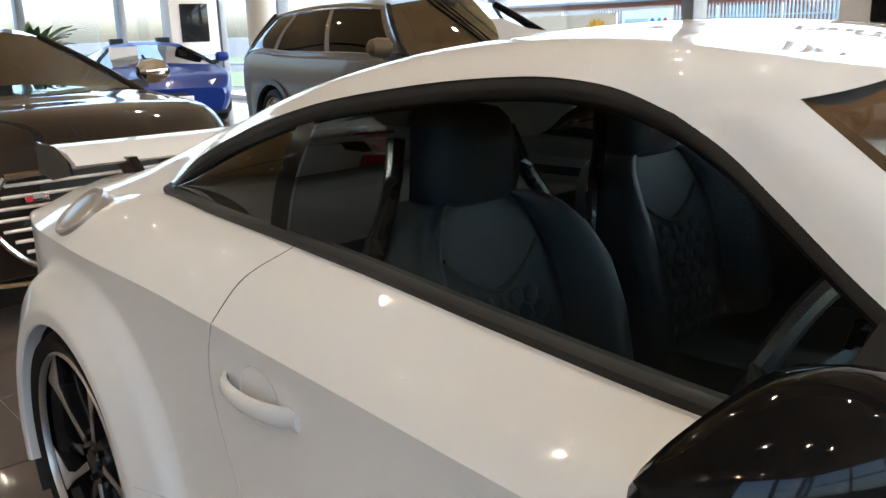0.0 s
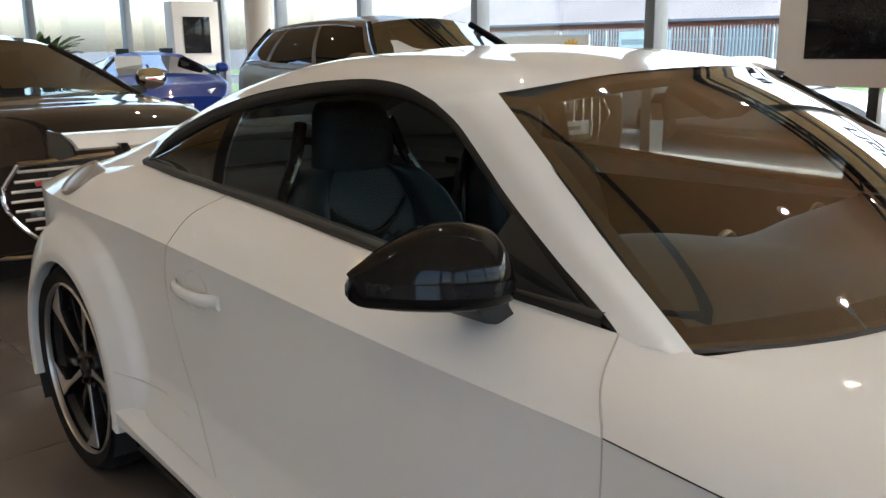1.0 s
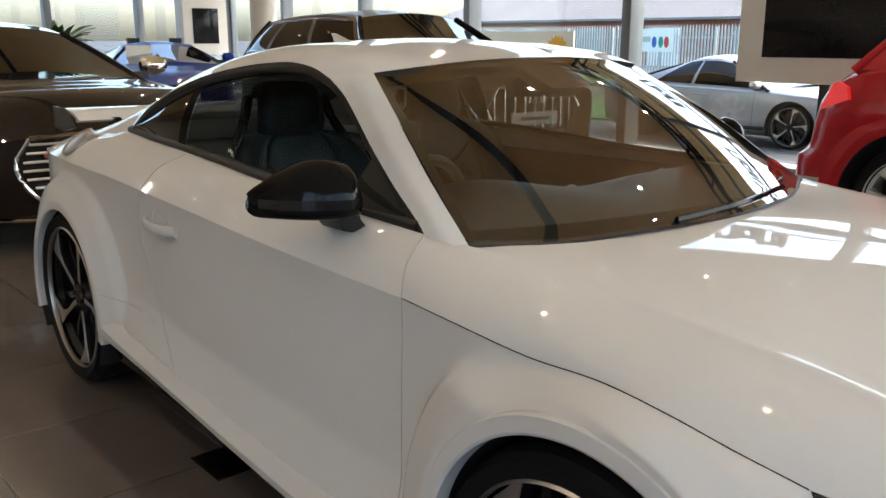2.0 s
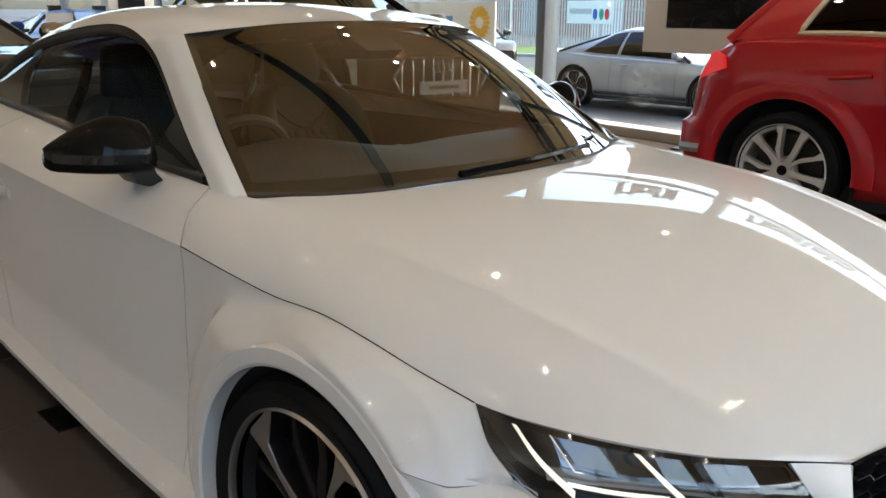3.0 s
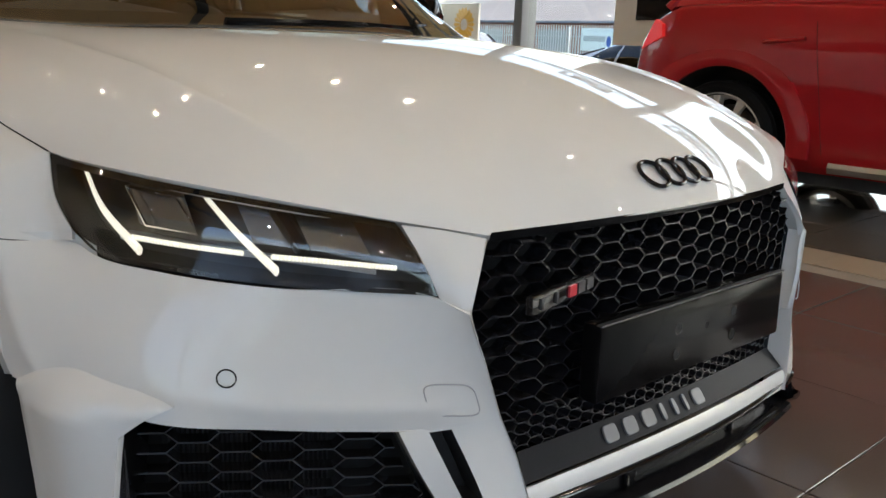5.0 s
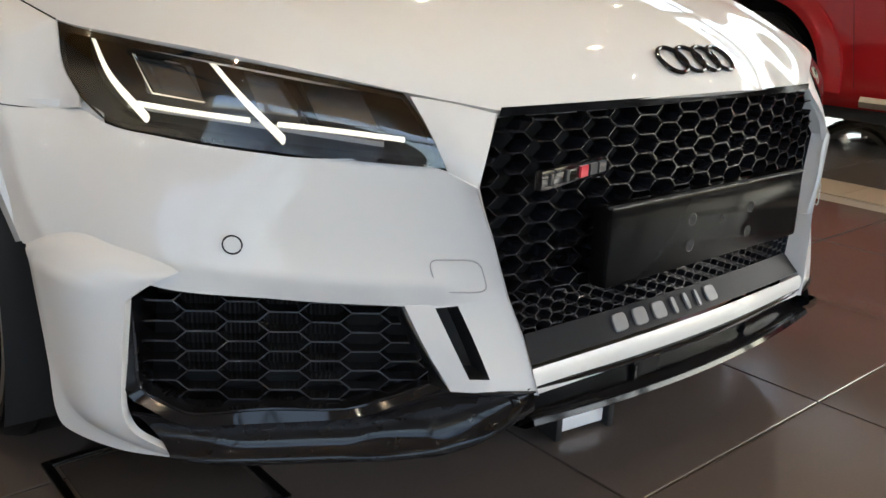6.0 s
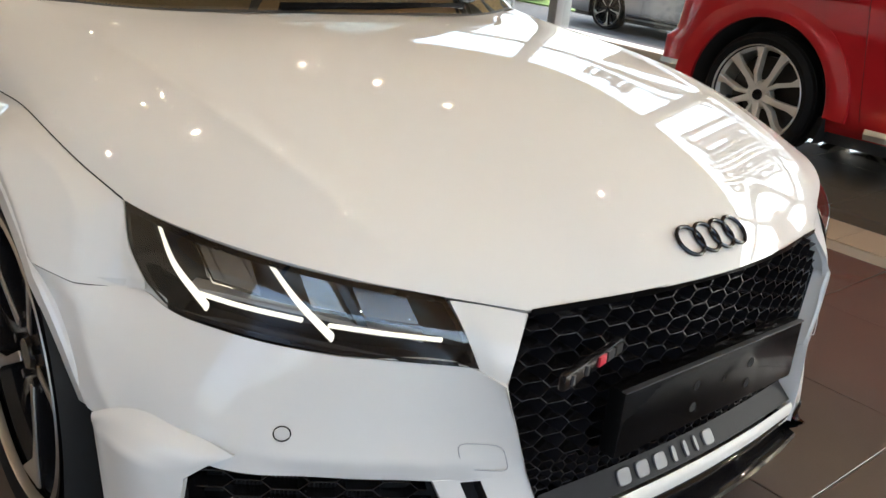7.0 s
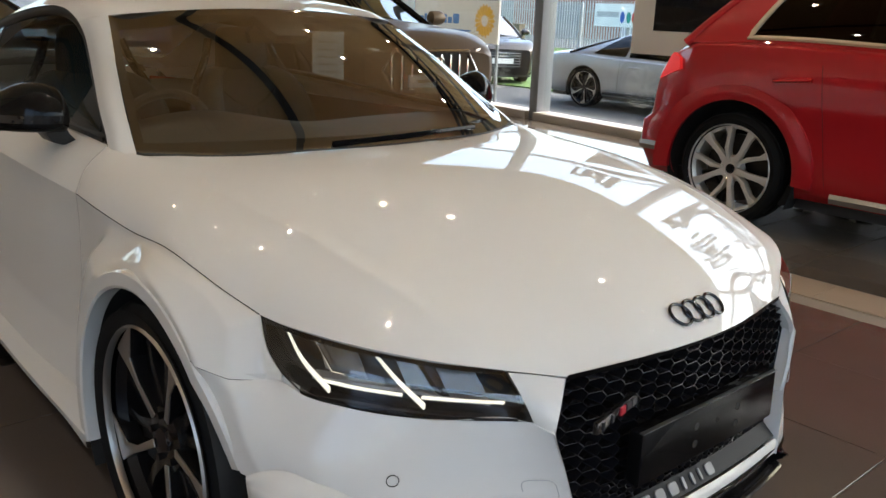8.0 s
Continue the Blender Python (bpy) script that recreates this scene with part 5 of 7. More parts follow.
# fuel cap on the right rear shoulder
ci = int(np.argmin(np.abs(quarter_top[:, 6, 0] + 2.56)))
cap_c = flip(quarter_top[ci, 8])
cn = np.cross(flip(quarter_top[ci + 2, 6]) - flip(quarter_top[ci - 2, 6]), flip(quarter_top[ci, 8]) - flip(quarter_top[ci, 4]))
cn = cn / np.linalg.norm(cn) * (1 if cn[2] > 0 else -1)
cn = cn + np.array([0.0, -0.45, 0.0])
cn = cn / np.linalg.norm(cn)
c1 = np.cross(cn, (1, 0, 0)); c1 /= np.linalg.norm(c1)
c2 = np.cross(cn, c1)
capl = [[cap_c + h * cn + r * (math.cos(q) * c1 + math.sin(q) * c2) for q in np.linspace(0, 2 * math.pi, 32, endpoint=False)] for r, h in ((0.072, -0.03), (0.072, 0.008), (0.066, 0.012), (0.056, 0.007), (0.05, 0.009), (0.002, 0.010))]
part("fuel_cap", Sheet().solid(capl, cap=False), ALLOY, coupe, "round brushed fuel cap")
# aerial fin
part("roof_fin", Sheet().solid([[(-1.93, -0.018, 1.27), (-1.78, 0, 1.29), (-1.93, 0.018, 1.27)], [(-1.95, -0.008, 1.305), (-1.86, 0, 1.30), (-1.95, 0.008, 1.305)], [(-1.97, -0.002, 1.325), (-1.94, 0, 1.325), (-1.97, 0.002, 1.325)]]), WHITE, coupe)


# ---- the showroom ----
WALL_AT, WALL_TURN = (-5.5, 6.42), -6.0
CEILING, X0, X1, Y0, Y1, EDGE, STRIP = 4.3, -18.0, 8.0, -7.0, 9.0, 2.40, 0.30
def glass_y(x):
    """Where the long glass wall stands at x."""
    return WALL_AT[1] + math.tan(radians(WALL_TURN)) * (x - WALL_AT[0])


floor = lone("floor", Sheet().prism([(X0, Y0, -0.36), (X1, Y0, -0.36), (X1, glass_y(X1) + 0.12, -0.36), (X0, glass_y(X0) + 0.12, -0.36)], (0, 0, 0.352)), GROUT, "dark and light tiled showroom floor", "floor", kind="structure", smooth=False)

# ceiling of timber slats with dark beams
ceil = Sheet().box((X0, Y0 - 0.2, CEILING + 0.10), (X1 + 0.2, Y1, CEILING + 0.3))
for k in range(int((Y1 - Y0) / 0.1)):
    y = Y0 + k * 0.1
    ceil.box((X0, y, CEILING), (X1, y + 0.096, CEILING + 0.06))
lone("ceiling", ceil, WOODSLAT, "brown timber slat ceiling", "ceiling", kind="structure", smooth=False)
for y in (-4.15, 0.83, 5.85):
    lone("ceiling_beam", Sheet().box((X0, y, CEILING - 0.10), (X1, y + 0.11, CEILING - 0.004)), STEELBLACK, "black steel ceiling beam", "beam", "ceiling beams", "structure", smooth=False)


def downlight():
    ob = thing("ceiling_spotlight", (0, 0, 0), "small round white ceiling spotlight, lit", "spotlight", "ceiling spotlights")
    q = np.linspace(0, 2 * math.pi, 20, endpoint=False)
    ringm = Sheet().solid([[(r * math.cos(a), r * math.sin(a), z) for a in q] for r, z in ((0.075, 0.0), (0.075, -0.05), (0.045, -0.05), (0.04, -0.01))], cap=False)
    part("housing", ringm, PLATEWHITE, ob)
    part("bulb", Sheet().solid([[(r * math.cos(a), r * math.sin(a), -0.03) for a in q] for r in (0.025, 0.001)], cap=False), SPOT, ob, "glowing warm bulb")
    return ob


first = None
for i in range(9):
    for j in range(5):
        for twin in (0.0, -1.15) if i % 2 else (0.0,):
            m = pose(-15.2 + i * 2.55 + twin, -5.5 + j * 2.75, CEILING - 0.002)
            if first is None:
                first = downlight()
                first.matrix_basis = m
            else:
                copy_thing(first, m)


def glazed(name, m, posts, height, transoms, sill, label):
    """A glass wall along x of the frame m, with posts, rails, panes."""
    a0, a1 = posts[0], posts[-1]
    root = new(name)
    root.matrix_basis = m
    tagged(root, label, "window", kind="structure")
    for p in posts:
        part("mullion", Sheet().box((p - 0.07, -0.11, 0), (p + 0.07, 0.11, height)), STEELGREY, root, smooth=30, bevel=0.006)
    for z in transoms:
        for p, q in zip(posts[:-1], posts[1:]):
            part("transom", Sheet().box((p + 0.07, -0.05, z - 0.04), (q - 0.07, 0.05, z + 0.04)), STEELGREY, root, smooth=30, bevel=0.004)
    for p, q in zip(posts[:-1], posts[1:]):
        part("window_sill", Sheet().box((p + 0.07, -0.17, -0.004), (q - 0.07, 0.10, sill)), SILLSTONE, root, smooth=30, bevel=0.004)
        levels = [sill] + [z for z in transoms if z > sill] + [height]
        for za, zb in zip(levels[:-1], levels[1:]):
            part("pane", Sheet().box((p + 0.07, -0.006, za + 0.04), (q - 0.07, 0.006, zb - 0.04)), CLEARGLASS, root, smooth=False, shadow=False)
    return root


wall_frame = pose(*WALL_AT, 0, 0, 0, WALL_TURN)
POSTS = [-12.6, -9.4, -6.2, -3.1, 0.0, 3.1, 6.2, 9.3, 12.4, 13.6]
glazed("window_1", wall_frame, POSTS, CEILING, [2.42, 3.60], 0.09, "tall grey-framed showroom window wall")
glazed("window_2", pose(X0, 0, 0, 0, 0, 90), [-1.7, 1.0, 3.7, 5.6, 7.8], CEILING, [2.9], 0.11, "grey-framed glass wall at the far end")
# the parapet under this glass is unseen, added to cut low daylight and reflections
glazed("window_3", pose(X1, 0, 0, 0, 0, 90), [-6.9, -4.4, -1.7, 1.0, 3.4, 5.0], CEILING, [2.9], 1.5, "grey-framed glass above an unseen parapet added to cut daylight")
lone("wall_west", Sheet().box((X0 - 0.1, Y0, 0), (X0 + 0.1, -1.77, CEILING)), GREYWALL, "plain warm grey end wall", "wall", kind="structure", smooth=False)
# south glass kept small, an added parapet trimming its cool daylight
glazed("window_4", pose(0, Y0 - 0.1, 0), [5.3, 7.7], CEILING, [2.9], 1.7, "grey-framed glass above an unseen parapet added to cut daylight")
lone("wall_south", Sheet().box((X0, Y0 - 0.2, 0), (2.83, Y0, CEILING)), GREYWALL, "plain warm grey wall", "wall", kind="structure", smooth=False)
# lattice girder along the window head, inside
truss = thing("lattice_girder", (*WALL_AT, 0), "grey lattice roof girder along the glass wall", "girder", kind="structure", turn=WALL_TURN)
for z in (3.85, 4.2):
    part("chord", Sheet().tube([(-12, -0.55, z), (13, -0.55, z)], 0.05, 8), STEELBLACK, truss)
for k in range(25):
    a = -12 + k
    part("brace", Sheet().tube([(a, -0.55, 3.85), (a + 0.5, -0.55, 4.2)], 0.025, 6), STEELBLACK, truss)
    part("brace", Sheet().tube([(a + 0.5, -0.55, 4.2), (a + 1, -0.55, 3.85)], 0.025, 6), STEELBLACK, truss)
# large sign letters outside above the panes, as plain blocks
sign = thing("facade_sign", (*WALL_AT, 0), "row of dark blocks standing in for sign letters", "sign", turn=WALL_TURN)
for k, (a, w, tall) in enumerate(((1.10, 0.30, 0.34), (1.46, 0.24, 0.24), (1.75, 0.24, 0.34), (2.04, 0.08, 0.34), (3.45, 0.28, 0.34), (3.78, 0.24, 0.24), (4.07, 0.14, 0.24), (4.26, 0.08, 0.34), (4.39, 0.08, 0.34), (4.52, 0.2, 0.24), (4.77, 0.08, 0.34), (4.90, 0.24, 0.24))):
    blk = Sheet().box((a, 0.30, 2.66), (a + 0.055, 0.38, 2.66 + tall))
    if w > 0.1:
        blk.box((a + w - 0.055, 0.30, 2.66), (a + w, 0.38, 2.66 + 0.9 * tall)).box((a + 0.055, 0.30, 2.60 + 0.9 * tall), (a + w - 0.055, 0.38, 2.66 + 0.9 * tall))
        if k % 2:
            blk.box((a + 0.055, 0.30, 2.66), (a + w - 0.055, 0.38, 2.71))
    part("letter_block", blk, STEELBLACK, sign, smooth=False)
part("sign_rail", Sheet().tube([(0.3, 0.34, 2.645), (8.0, 0.34, 2.645)], 0.012, 6), STEELBLACK, sign)

# display screens
def screen(place, turn, w, h, z, label, post=True, board=0.22):
    ob = thing("display_screen", place, label, "screen", turn=turn)
    part("board", Sheet().box((0, 0, z), (w, 0.16, z + h)), WALLPAINT, ob, "pale surround", smooth=30, bevel=0.006)
    part("panel", Sheet().box((board, -0.012, z + board * 0.9), (w - board, -0.001, z + h - board * 0.9)), BLACKGLOSS, ob, "blank black screen", smooth=30, bevel=0.002)
    if post:
        part("stand", Sheet().box((w * 0.46, 0.03, 0.0), (w * 0.46 + 0.09, 0.13, z)), STEELBLACK, ob, smooth=30, bevel=0.004)
        part("foot", Sheet().box((w * 0.46 - 0.3, -0.2, 0.0), (w * 0.46 + 0.39, 0.36, 0.015)), STEELBLACK, ob, smooth=30, bevel=0.003)
    return ob


screen((-3.80, 5.86, 0), 0.0, 1.80, 1.25, 0.90, "large blank screen in a pale frame on a black post", True, 0.26)

# floor-box cover by the coupe
lid = thing("floor_socket", (-1.50, -0.775, 0), "small steel floor socket cover set in the tiles", "floor socket")
part("cover", Sheet().box((-0.095, -0.062, -0.01), (0.095, 0.062, 0.004)), DISC, lid, smooth=30, bevel=0.002)
part("flap", Sheet().box((-0.09, -0.06, 0.004), (0.02, 0.055, 0.0055)), DISC, lid, smooth=False)
# metal-framed hatch in the floor under the coupe's front corner
hatch = thing("floor_hatch", (0.20, -0.835, 0), "dark floor hatch in a grey metal frame", "hatch")
part("panel", Sheet().box((0.022, 0.022, -0.005), (0.298, 0.258, 0.003)), DARKTILE, hatch, smooth=30, bevel=0.001)
for lo, hi in (((0, 0), (0.32, 0.014)), ((0, 0.266), (0.32, 0.28)), ((0, 0.014), (0.014, 0.266)), ((0.306, 0.014), (0.32, 0.266))):
    part("frame", Sheet().box((*lo, -0.005), (*hi, 0.005)), DISC, hatch, smooth=30, bevel=0.001)
# low white stand under the splitter
low_stand = thing("low_stand", (0.63, -0.02, 0), "white block between two black end feet on the floor", "stand", turn=82)
part("white_block", Sheet().box((-0.052, -0.02, 0.01), (0.052, 0.02, 0.040)), PLATEWHITE, low_stand, smooth=30, bevel=0.004)
for x in (-0.068, 0.056):
    part("end_foot", Sheet().box((x, -0.03, 0.0), (x + 0.014, 0.03, 0.062)), STEELBLACK, low_stand, smooth=30, bevel=0.003)


# ---- the other cars ----
def other_car(name, label, paint, front, turn, z0, s):
    """A closed car; s holds its sizes, front is the middle of its nose. Returns the root and a function for points on its side."""
    h = Vector((math.cos(radians(turn)), math.sin(radians(turn)), 0))
    at = Vector((front[0], front[1], z0)) - h * s["fo"]
    root = thing(name, tuple(at), label, "car", turn=turn)
    fo, wb, ro, hw, R = s["fo"], s["wb"], s["ro"], s["hw"], s["R"]
    x0, x1 = -wb - ro, fo
    arch = R + s.get("gap", 0.055)
    # shoulder height, half width and centre height along the length
    xs = np.unique(np.concatenate([np.linspace(x0, x1, 90), np.linspace(x0, x0 + 0.3, 12), np.linspace(x1 - 0.35, x1, 14)]))
    sh = curve(xs, *zip(*s["shoulder"]))
    mid = curve(xs, *zip(*s["centre"]))
    u = (xs - x0) / (x1 - x0)
    taper = np.minimum(1, (np.clip(u, 0, 1) / 0.10 + 0.0001) ** 0.5)
    taper2 = np.minimum(1, (np.clip(1 - u, 0, 1) / 0.13 + 0.0001) ** 0.5)
    W = hw * (0.80 + 0.20 * taper) * (0.74 + 0.26 * taper2)
    sill = 0.24
    rows = []
    for x, zs, zc, w in zip(xs, sh, mid, W):
        sec = [(w * 0.90, sill), (w * 0.965, sill + 0.10), (w * 0.985, sill + 0.45 * (zs - sill)), (w, sill + 0.72 * (zs - sill)), (w * 0.985, zs - 0.05), (w * 0.955, zs), (w * 0.80, zs + 0.55 * (zc - zs)), (w * 0.4, zs + 0.92 * (zc - zs)), (0.0, zc)]
        rows.append([(x, -a, b) for a, b in sec])
    g = np.array(rows)
    knots = [0, 1, 2, 3, 4, 5, 6, 7, 8]
    fine = hermite(knots, g.transpose(1, 0, 2), np.linspace(0, 8, 41)).transpose(1, 0, 2)
    rear = np.clip((-wb - 0.30 - fine[..., 0]) / max(0.1, ro - 0.30), 0, 1)
    fine[..., 0] += rear * (np.interp(fine[..., 2], *s["tail"]) if "tail" in s else s.get("tuck", 0.0) * np.clip(fine[..., 2] - 0.5, 0, 1))
    both = np.concatenate([fine, flip(fine[:, -2::-1])], axis=1)
    keep = np.ones((both.shape[0] - 1, both.shape[1] - 1), bool)
    for cx in (0.0, -wb):
        r = np.hypot(both[..., 0] - cx, both[..., 2] - R)
        inside = (r < arch) & (np.abs(both[..., 1]) > 0.45 * hw)
        keep &= ~(inside[:-1, :-1] & inside[1:, :-1] & inside[:-1, 1:] & inside[1:, 1:])
        k = np.where(inside, arch / np.maximum(r, 1e-6), 1)
        both[..., 0] = np.where(inside, cx + (both[..., 0] - cx) * k, both[..., 0])
        both[..., 2] = np.where(inside, R + (both[..., 2] - R) * k, both[..., 2])
    body = Sheet().grid(both, keep)
    for e in (both[0], both[-1]):
        body.grid(np.stack([e, np.stack([e[:, 0], e[:, 1] * 0.9, np.minimum(e[:, 2], e[:, 2])], axis=1) * np.array([1, 0.0, 1])]))
    part("body", body, paint, root)
    part("underbody", Sheet().box((x0 + 0.25, -hw * 0.85, 0.17), (x1 - 0.25, hw * 0.85, 0.30)), BLACKPLASTIC, root, smooth=False)
    # cabin
    c0, c1, c2, c3 = s["cabin"]
    rw, zr = s["roof_w"], s["roof_z"]
    ww = lambda x: float(np.interp(x, xs, W)) * 0.955
    zz = lambda x: float(np.interp(x, xs, sh))
    zroof = lambda t: zr - s.get("drop", 0.10) * max(0.0, t - 0.45) ** 2 / 0.3 - 0.05 * max(0.0, 0.25 - t) / 0.25
    n = 40
    low = [(c0 + (c3 - c0) * t, ww(c0 + (c3 - c0) * t) - 0.01, zz(c0 + (c3 - c0) * t) + 0.005) for t in np.linspace(0, 1, n)]
    top = [(c1 + (c2 - c1) * t, rw * (1 - 0.12 * abs(t - 0.4)), zroof(t) - 0.045) for t in np.linspace(0, 1, n)]
    lowa, topa = np.array(low), np.array(top)
    tt = np.linspace(0, 1, 13)
    sideg = np.stack([lowa * (1 - t) + topa * t + np.array([0, 0.035 * math.sin(math.pi * t), 0]) for t in tt], axis=1)
    a, b = s["glass"]
    glass = np.zeros((n - 1, 12), bool)
    glass[int(a * n):int(b * n), 1:11] = True
    for p in s["pillars"]:
        glass[int(p * n):int(p * n) + 1, :] = False
    roof_n = 13
    roofg = np.stack([flip(topa) * np.array([1, 1, 1]) if q == 0 else np.stack([topa[:, 0] + (0.06 if True else 0) * (1 - (2 * q / (roof_n - 1) - 1) ** 2) * np.linspace(1, -1, n), topa[:, 1] * (2 * q / (roof_n - 1) - 1), topa[:, 2] + 0.055 * (1 - (2 * q / (roof_n - 1) - 1) ** 2)], axis=1) for q in range(roof_n)], axis=1)
    part("roof", Sheet().grid(roofg), s.get("roof_paint", paint), root)
    for flank in (flip, np.array):
        part("cabin_side", Sheet().grid(flank(sideg), ~glass), s.get("frame", paint), root)
        part("side_window", Sheet().grid(flank(sideg - np.array([0, 0.004, 0])), glass), TINTED if s.get("tint", True) else SIDEGLASS, root, "dark side glass", shadow=False)
        if "trim" in s:
            i0, i1 = int(a * n), int(b * n)
            line = [sideg[i, 1] for i in range(i0, i1 + 1)] + [sideg[i1, j] for j in range(2, 11)] + [sideg[i, 11] for i in range(i1, i0 - 1, -3)]
            part("window_trim", Sheet().tube(flank(np.array(line) + np.array([0, 0.004, 0])), s.get("trim_r", 0.011), 6), s["trim"], root, "bright window trim")
        for cx in (0.0, -wb):
            q = np.radians(np.linspace(-25, 205, 30))
            wide = float(np.interp(cx, xs, W))
            well = np.array([[(cx + r * math.cos(t), w, R + r * math.sin(t)) for r, w in ((arch + 0.004, wide * 0.985), (arch + 0.01, wide * 0.62), (0.02, wide * 0.6))] for t in q])
            part("wheel_well", Sheet().grid(flank(well)), DARK, root)
            if s.get("cladding"):
                lip = np.array([[(cx + r * math.cos(t), w, R + r * math.sin(t)) for r, w in ((arch - 0.01, wide * 0.97), (arch - 0.01, wide + 0.012), (arch + 0.05, wide + 0.012), (arch + 0.055, wide * 0.97))] for t in q])
                part("arch_trim", Sheet().grid(flank(lip)), s["cladding"], root)
    ends = (([tuple(flip(lowa[0])), (c0 + 0.17, 0, zz(c0) + 0.03 + max(0, mid[np.searchsorted(xs, c0)] - zz(c0))), tuple(lowa[0])], list(roofg[0][::3]), "windscreen"),
            ([tuple(flip(lowa[-1])), (c3 - 0.12, 0, zz(c3) + 0.05), tuple(lowa[-1])], list(roofg[-1][::3]), "rear_window"))
    for lo, hi, nm in ends:
        part(nm, Sheet().grid(loft([lo, hi], 14, 8)), OTHERSCREEN if nm == "windscreen" else TINTED, root, shadow=False)
    for flank in (flip, np.array):
        for e in (0, -1):
            part("pillar", Sheet().tube(flank(np.stack([lowa[e] * (1 - t) + topa[e] * t + np.array([0.0, 0.03 * math.sin(math.pi * t), 0]) for t in np.linspace(0, 1, 8)])), s.get("pillar_r", 0.030), 8), s.get("pillar_paint", BLACKGLOSS), root)
    part("cabin_floor", Sheet().box((c3 + 0.1, -rw * 0.9, 0.45), (c0 - 0.2, rw * 0.9, 0.75)), DARK, root, smooth=False)
    for y in (-0.37, 0.37):
        sx = c1 - 0.35
        part("seat_back", Sheet().solid([[(sx + dx - 0.02 * k, y + dy, z) for dx, dy in ((0.0, -w), (0.06, -w * 0.8), (0.06, w * 0.8), (0.0, w), (-0.1, w * 0.9), (-0.1, -w * 0.9))] for k, (z, w) in enumerate(((0.7, 0.24), (0.95, 0.25), (1.12, 0.2), (1.16, 0.11), (1.30, 0.12)))]), LEATHER, root)
    for sgn in (-1, 1):
        for cx in (0.0, -wb):
            wheel(root, cx, sgn * (float(np.interp(cx, xs, W)) - s["tw"] / 2 - 0.015), R, s["rim"], s["tw"], s["style"], sgn, 10 + 20 * cx)
        mx = c0 - 0.18
        loops = []
        for w, k in ((0.0, 0.5), (0.03, 1.0), (0.12, 1.1), (0.19, 0.85), (0.22, 0.4)):
            yy = sgn * (ww(mx) + 0.05 + w)
            loops.append([(mx + 0.07 * k * math.cos(q) + 0.02, yy, zz(mx) + 0.115 + 0.075 * k * math.sin(q)) for q in np.linspace(0, 2 * math.pi, 14, endpoint=False)])
        part("door_mirror", Sheet().solid(loops), s.get("mirror", paint), root)
        part("mirror_foot", Sheet().box((mx - 0.03, min(sgn * ww(mx) * 0.96, sgn * (ww(mx) + 0.10)), zz(mx) + 0.01), (mx + 0.05, max(sgn * ww(mx) * 0.96, sgn * (ww(mx) + 0.10)), zz(mx) + 0.07)), BLACKPLASTIC, root, smooth=False)

    def on(x, z, lift=0.0):
        """A point on the right side of the body."""
        i = int(np.argmin(np.abs(xs - x)))
        col = fine[i, :26]
        y = float(np.interp(z, col[:, 2], col[:, 1]))
        return np.array([x, y - lift, z])
    return root, on, xs, W


def nose_box(root, name, x, y0, y1, z0, z1, depth, mat, label="", bulge=0.05):
    """A panel on a car's nose, curved across."""
    ys = np.linspace(y0, y1, 12)
    f = np.array([[(x - bulge * (y / 0.6) ** 2, y, z) for z in (z0, z1)] for y in ys])
    sh = Sheet().grid(f, None, depth, (x - 3, 0, (z0 + z1) / 2))
    return part(name, sh, mat, root, label)


# red crossover, tail to the left of the coupe's nose
RED = dict(fo=0.93, wb=2.68, ro=0.80, hw=0.925, R=0.355, rim=0.285, tw=0.245, style="turbine", tint=True, trim=BEIGETRIM, trim_r=0.016, tail=([0.30, 0.42, 0.58, 0.63, 0.78, 0.92, 1.05, 1.3], [0.05, 0.0, 0.01, 0.085, 0.105, 0.13, 0.20, 0.30]), gap=0.085,
           shoulder=[(-3.48, 0.98), (-3.38, 1.04), (-3.15, 1.10), (-2.6, 1.135), (-1.8, 1.12), (-1.0, 1.09), (0.0, 1.03), (0.6, 0.95), (0.93, 0.80)],
           centre=[(-3.48, 1.04), (-3.38, 1.12), (-2.8, 1.17), (-1.0, 1.16), (-0.3, 1.10), (0.4, 1.02), (0.8, 0.92), (0.93, 0.82)],
           cabin=(-0.35, -0.95, -2.78, -3.11), roof_w=0.64, roof_z=1.60, drop=0.06, glass=(0.05, 0.84), pillars=(), pillar_paint=REDPAINT)
red, on_red, _, _ = other_car("red_crossover", "glossy red crossover with silver twin-spoke wheels", REDPAINT, (-1.135 + 2.68 + 0.93, 3.374 + 0.925), 0.0, 0.0, RED)
lampl = [on_red(-3.42, 0.87, 0.008) + np.array([0.10, 0, 0]), on_red(-3.10, 0.95, 0.008), on_red(-3.12, 1.02, 0.008), on_red(-3.30, 1.05, 0.008) + np.array([0.10, 0, 0]), on_red(-3.44, 1.03, 0.008) + np.array([0.17, 0, 0])]
part("tail_lamp", Sheet().solid([lampl, [p + np.array([0.02, 0.04, 0]) for p in lampl]]), glowing("tail_glow", (0.8, 0.02, 0.02), 0.06), red, "red wraparound tail lamp")
for z, a, b in ((0.93, -2.43, -2.20), (0.89, -1.30, -1.07)):
    pts = [on_red(x, z + 0.004 * k, 0.02 + 0.012 * math.sin(math.pi * k / 5)) for k, x in enumerate(np.linspace(a, b, 6))]
    part("door_handle", Sheet().tube(pts, 0.016, 8, None, 0.7), REDPAINT, red)
for x0, x1 in ((-2.16, -2.05), (-1.02, -1.0)):
    line = [on_red(x0 + (x1 - x0) * k, 1.04 - 0.74 * k, 0.001) for k in np.linspace(0, 1, 14)]
    part("door_seam", Sheet().tube(line, 0.0014, 4), DARK, red)
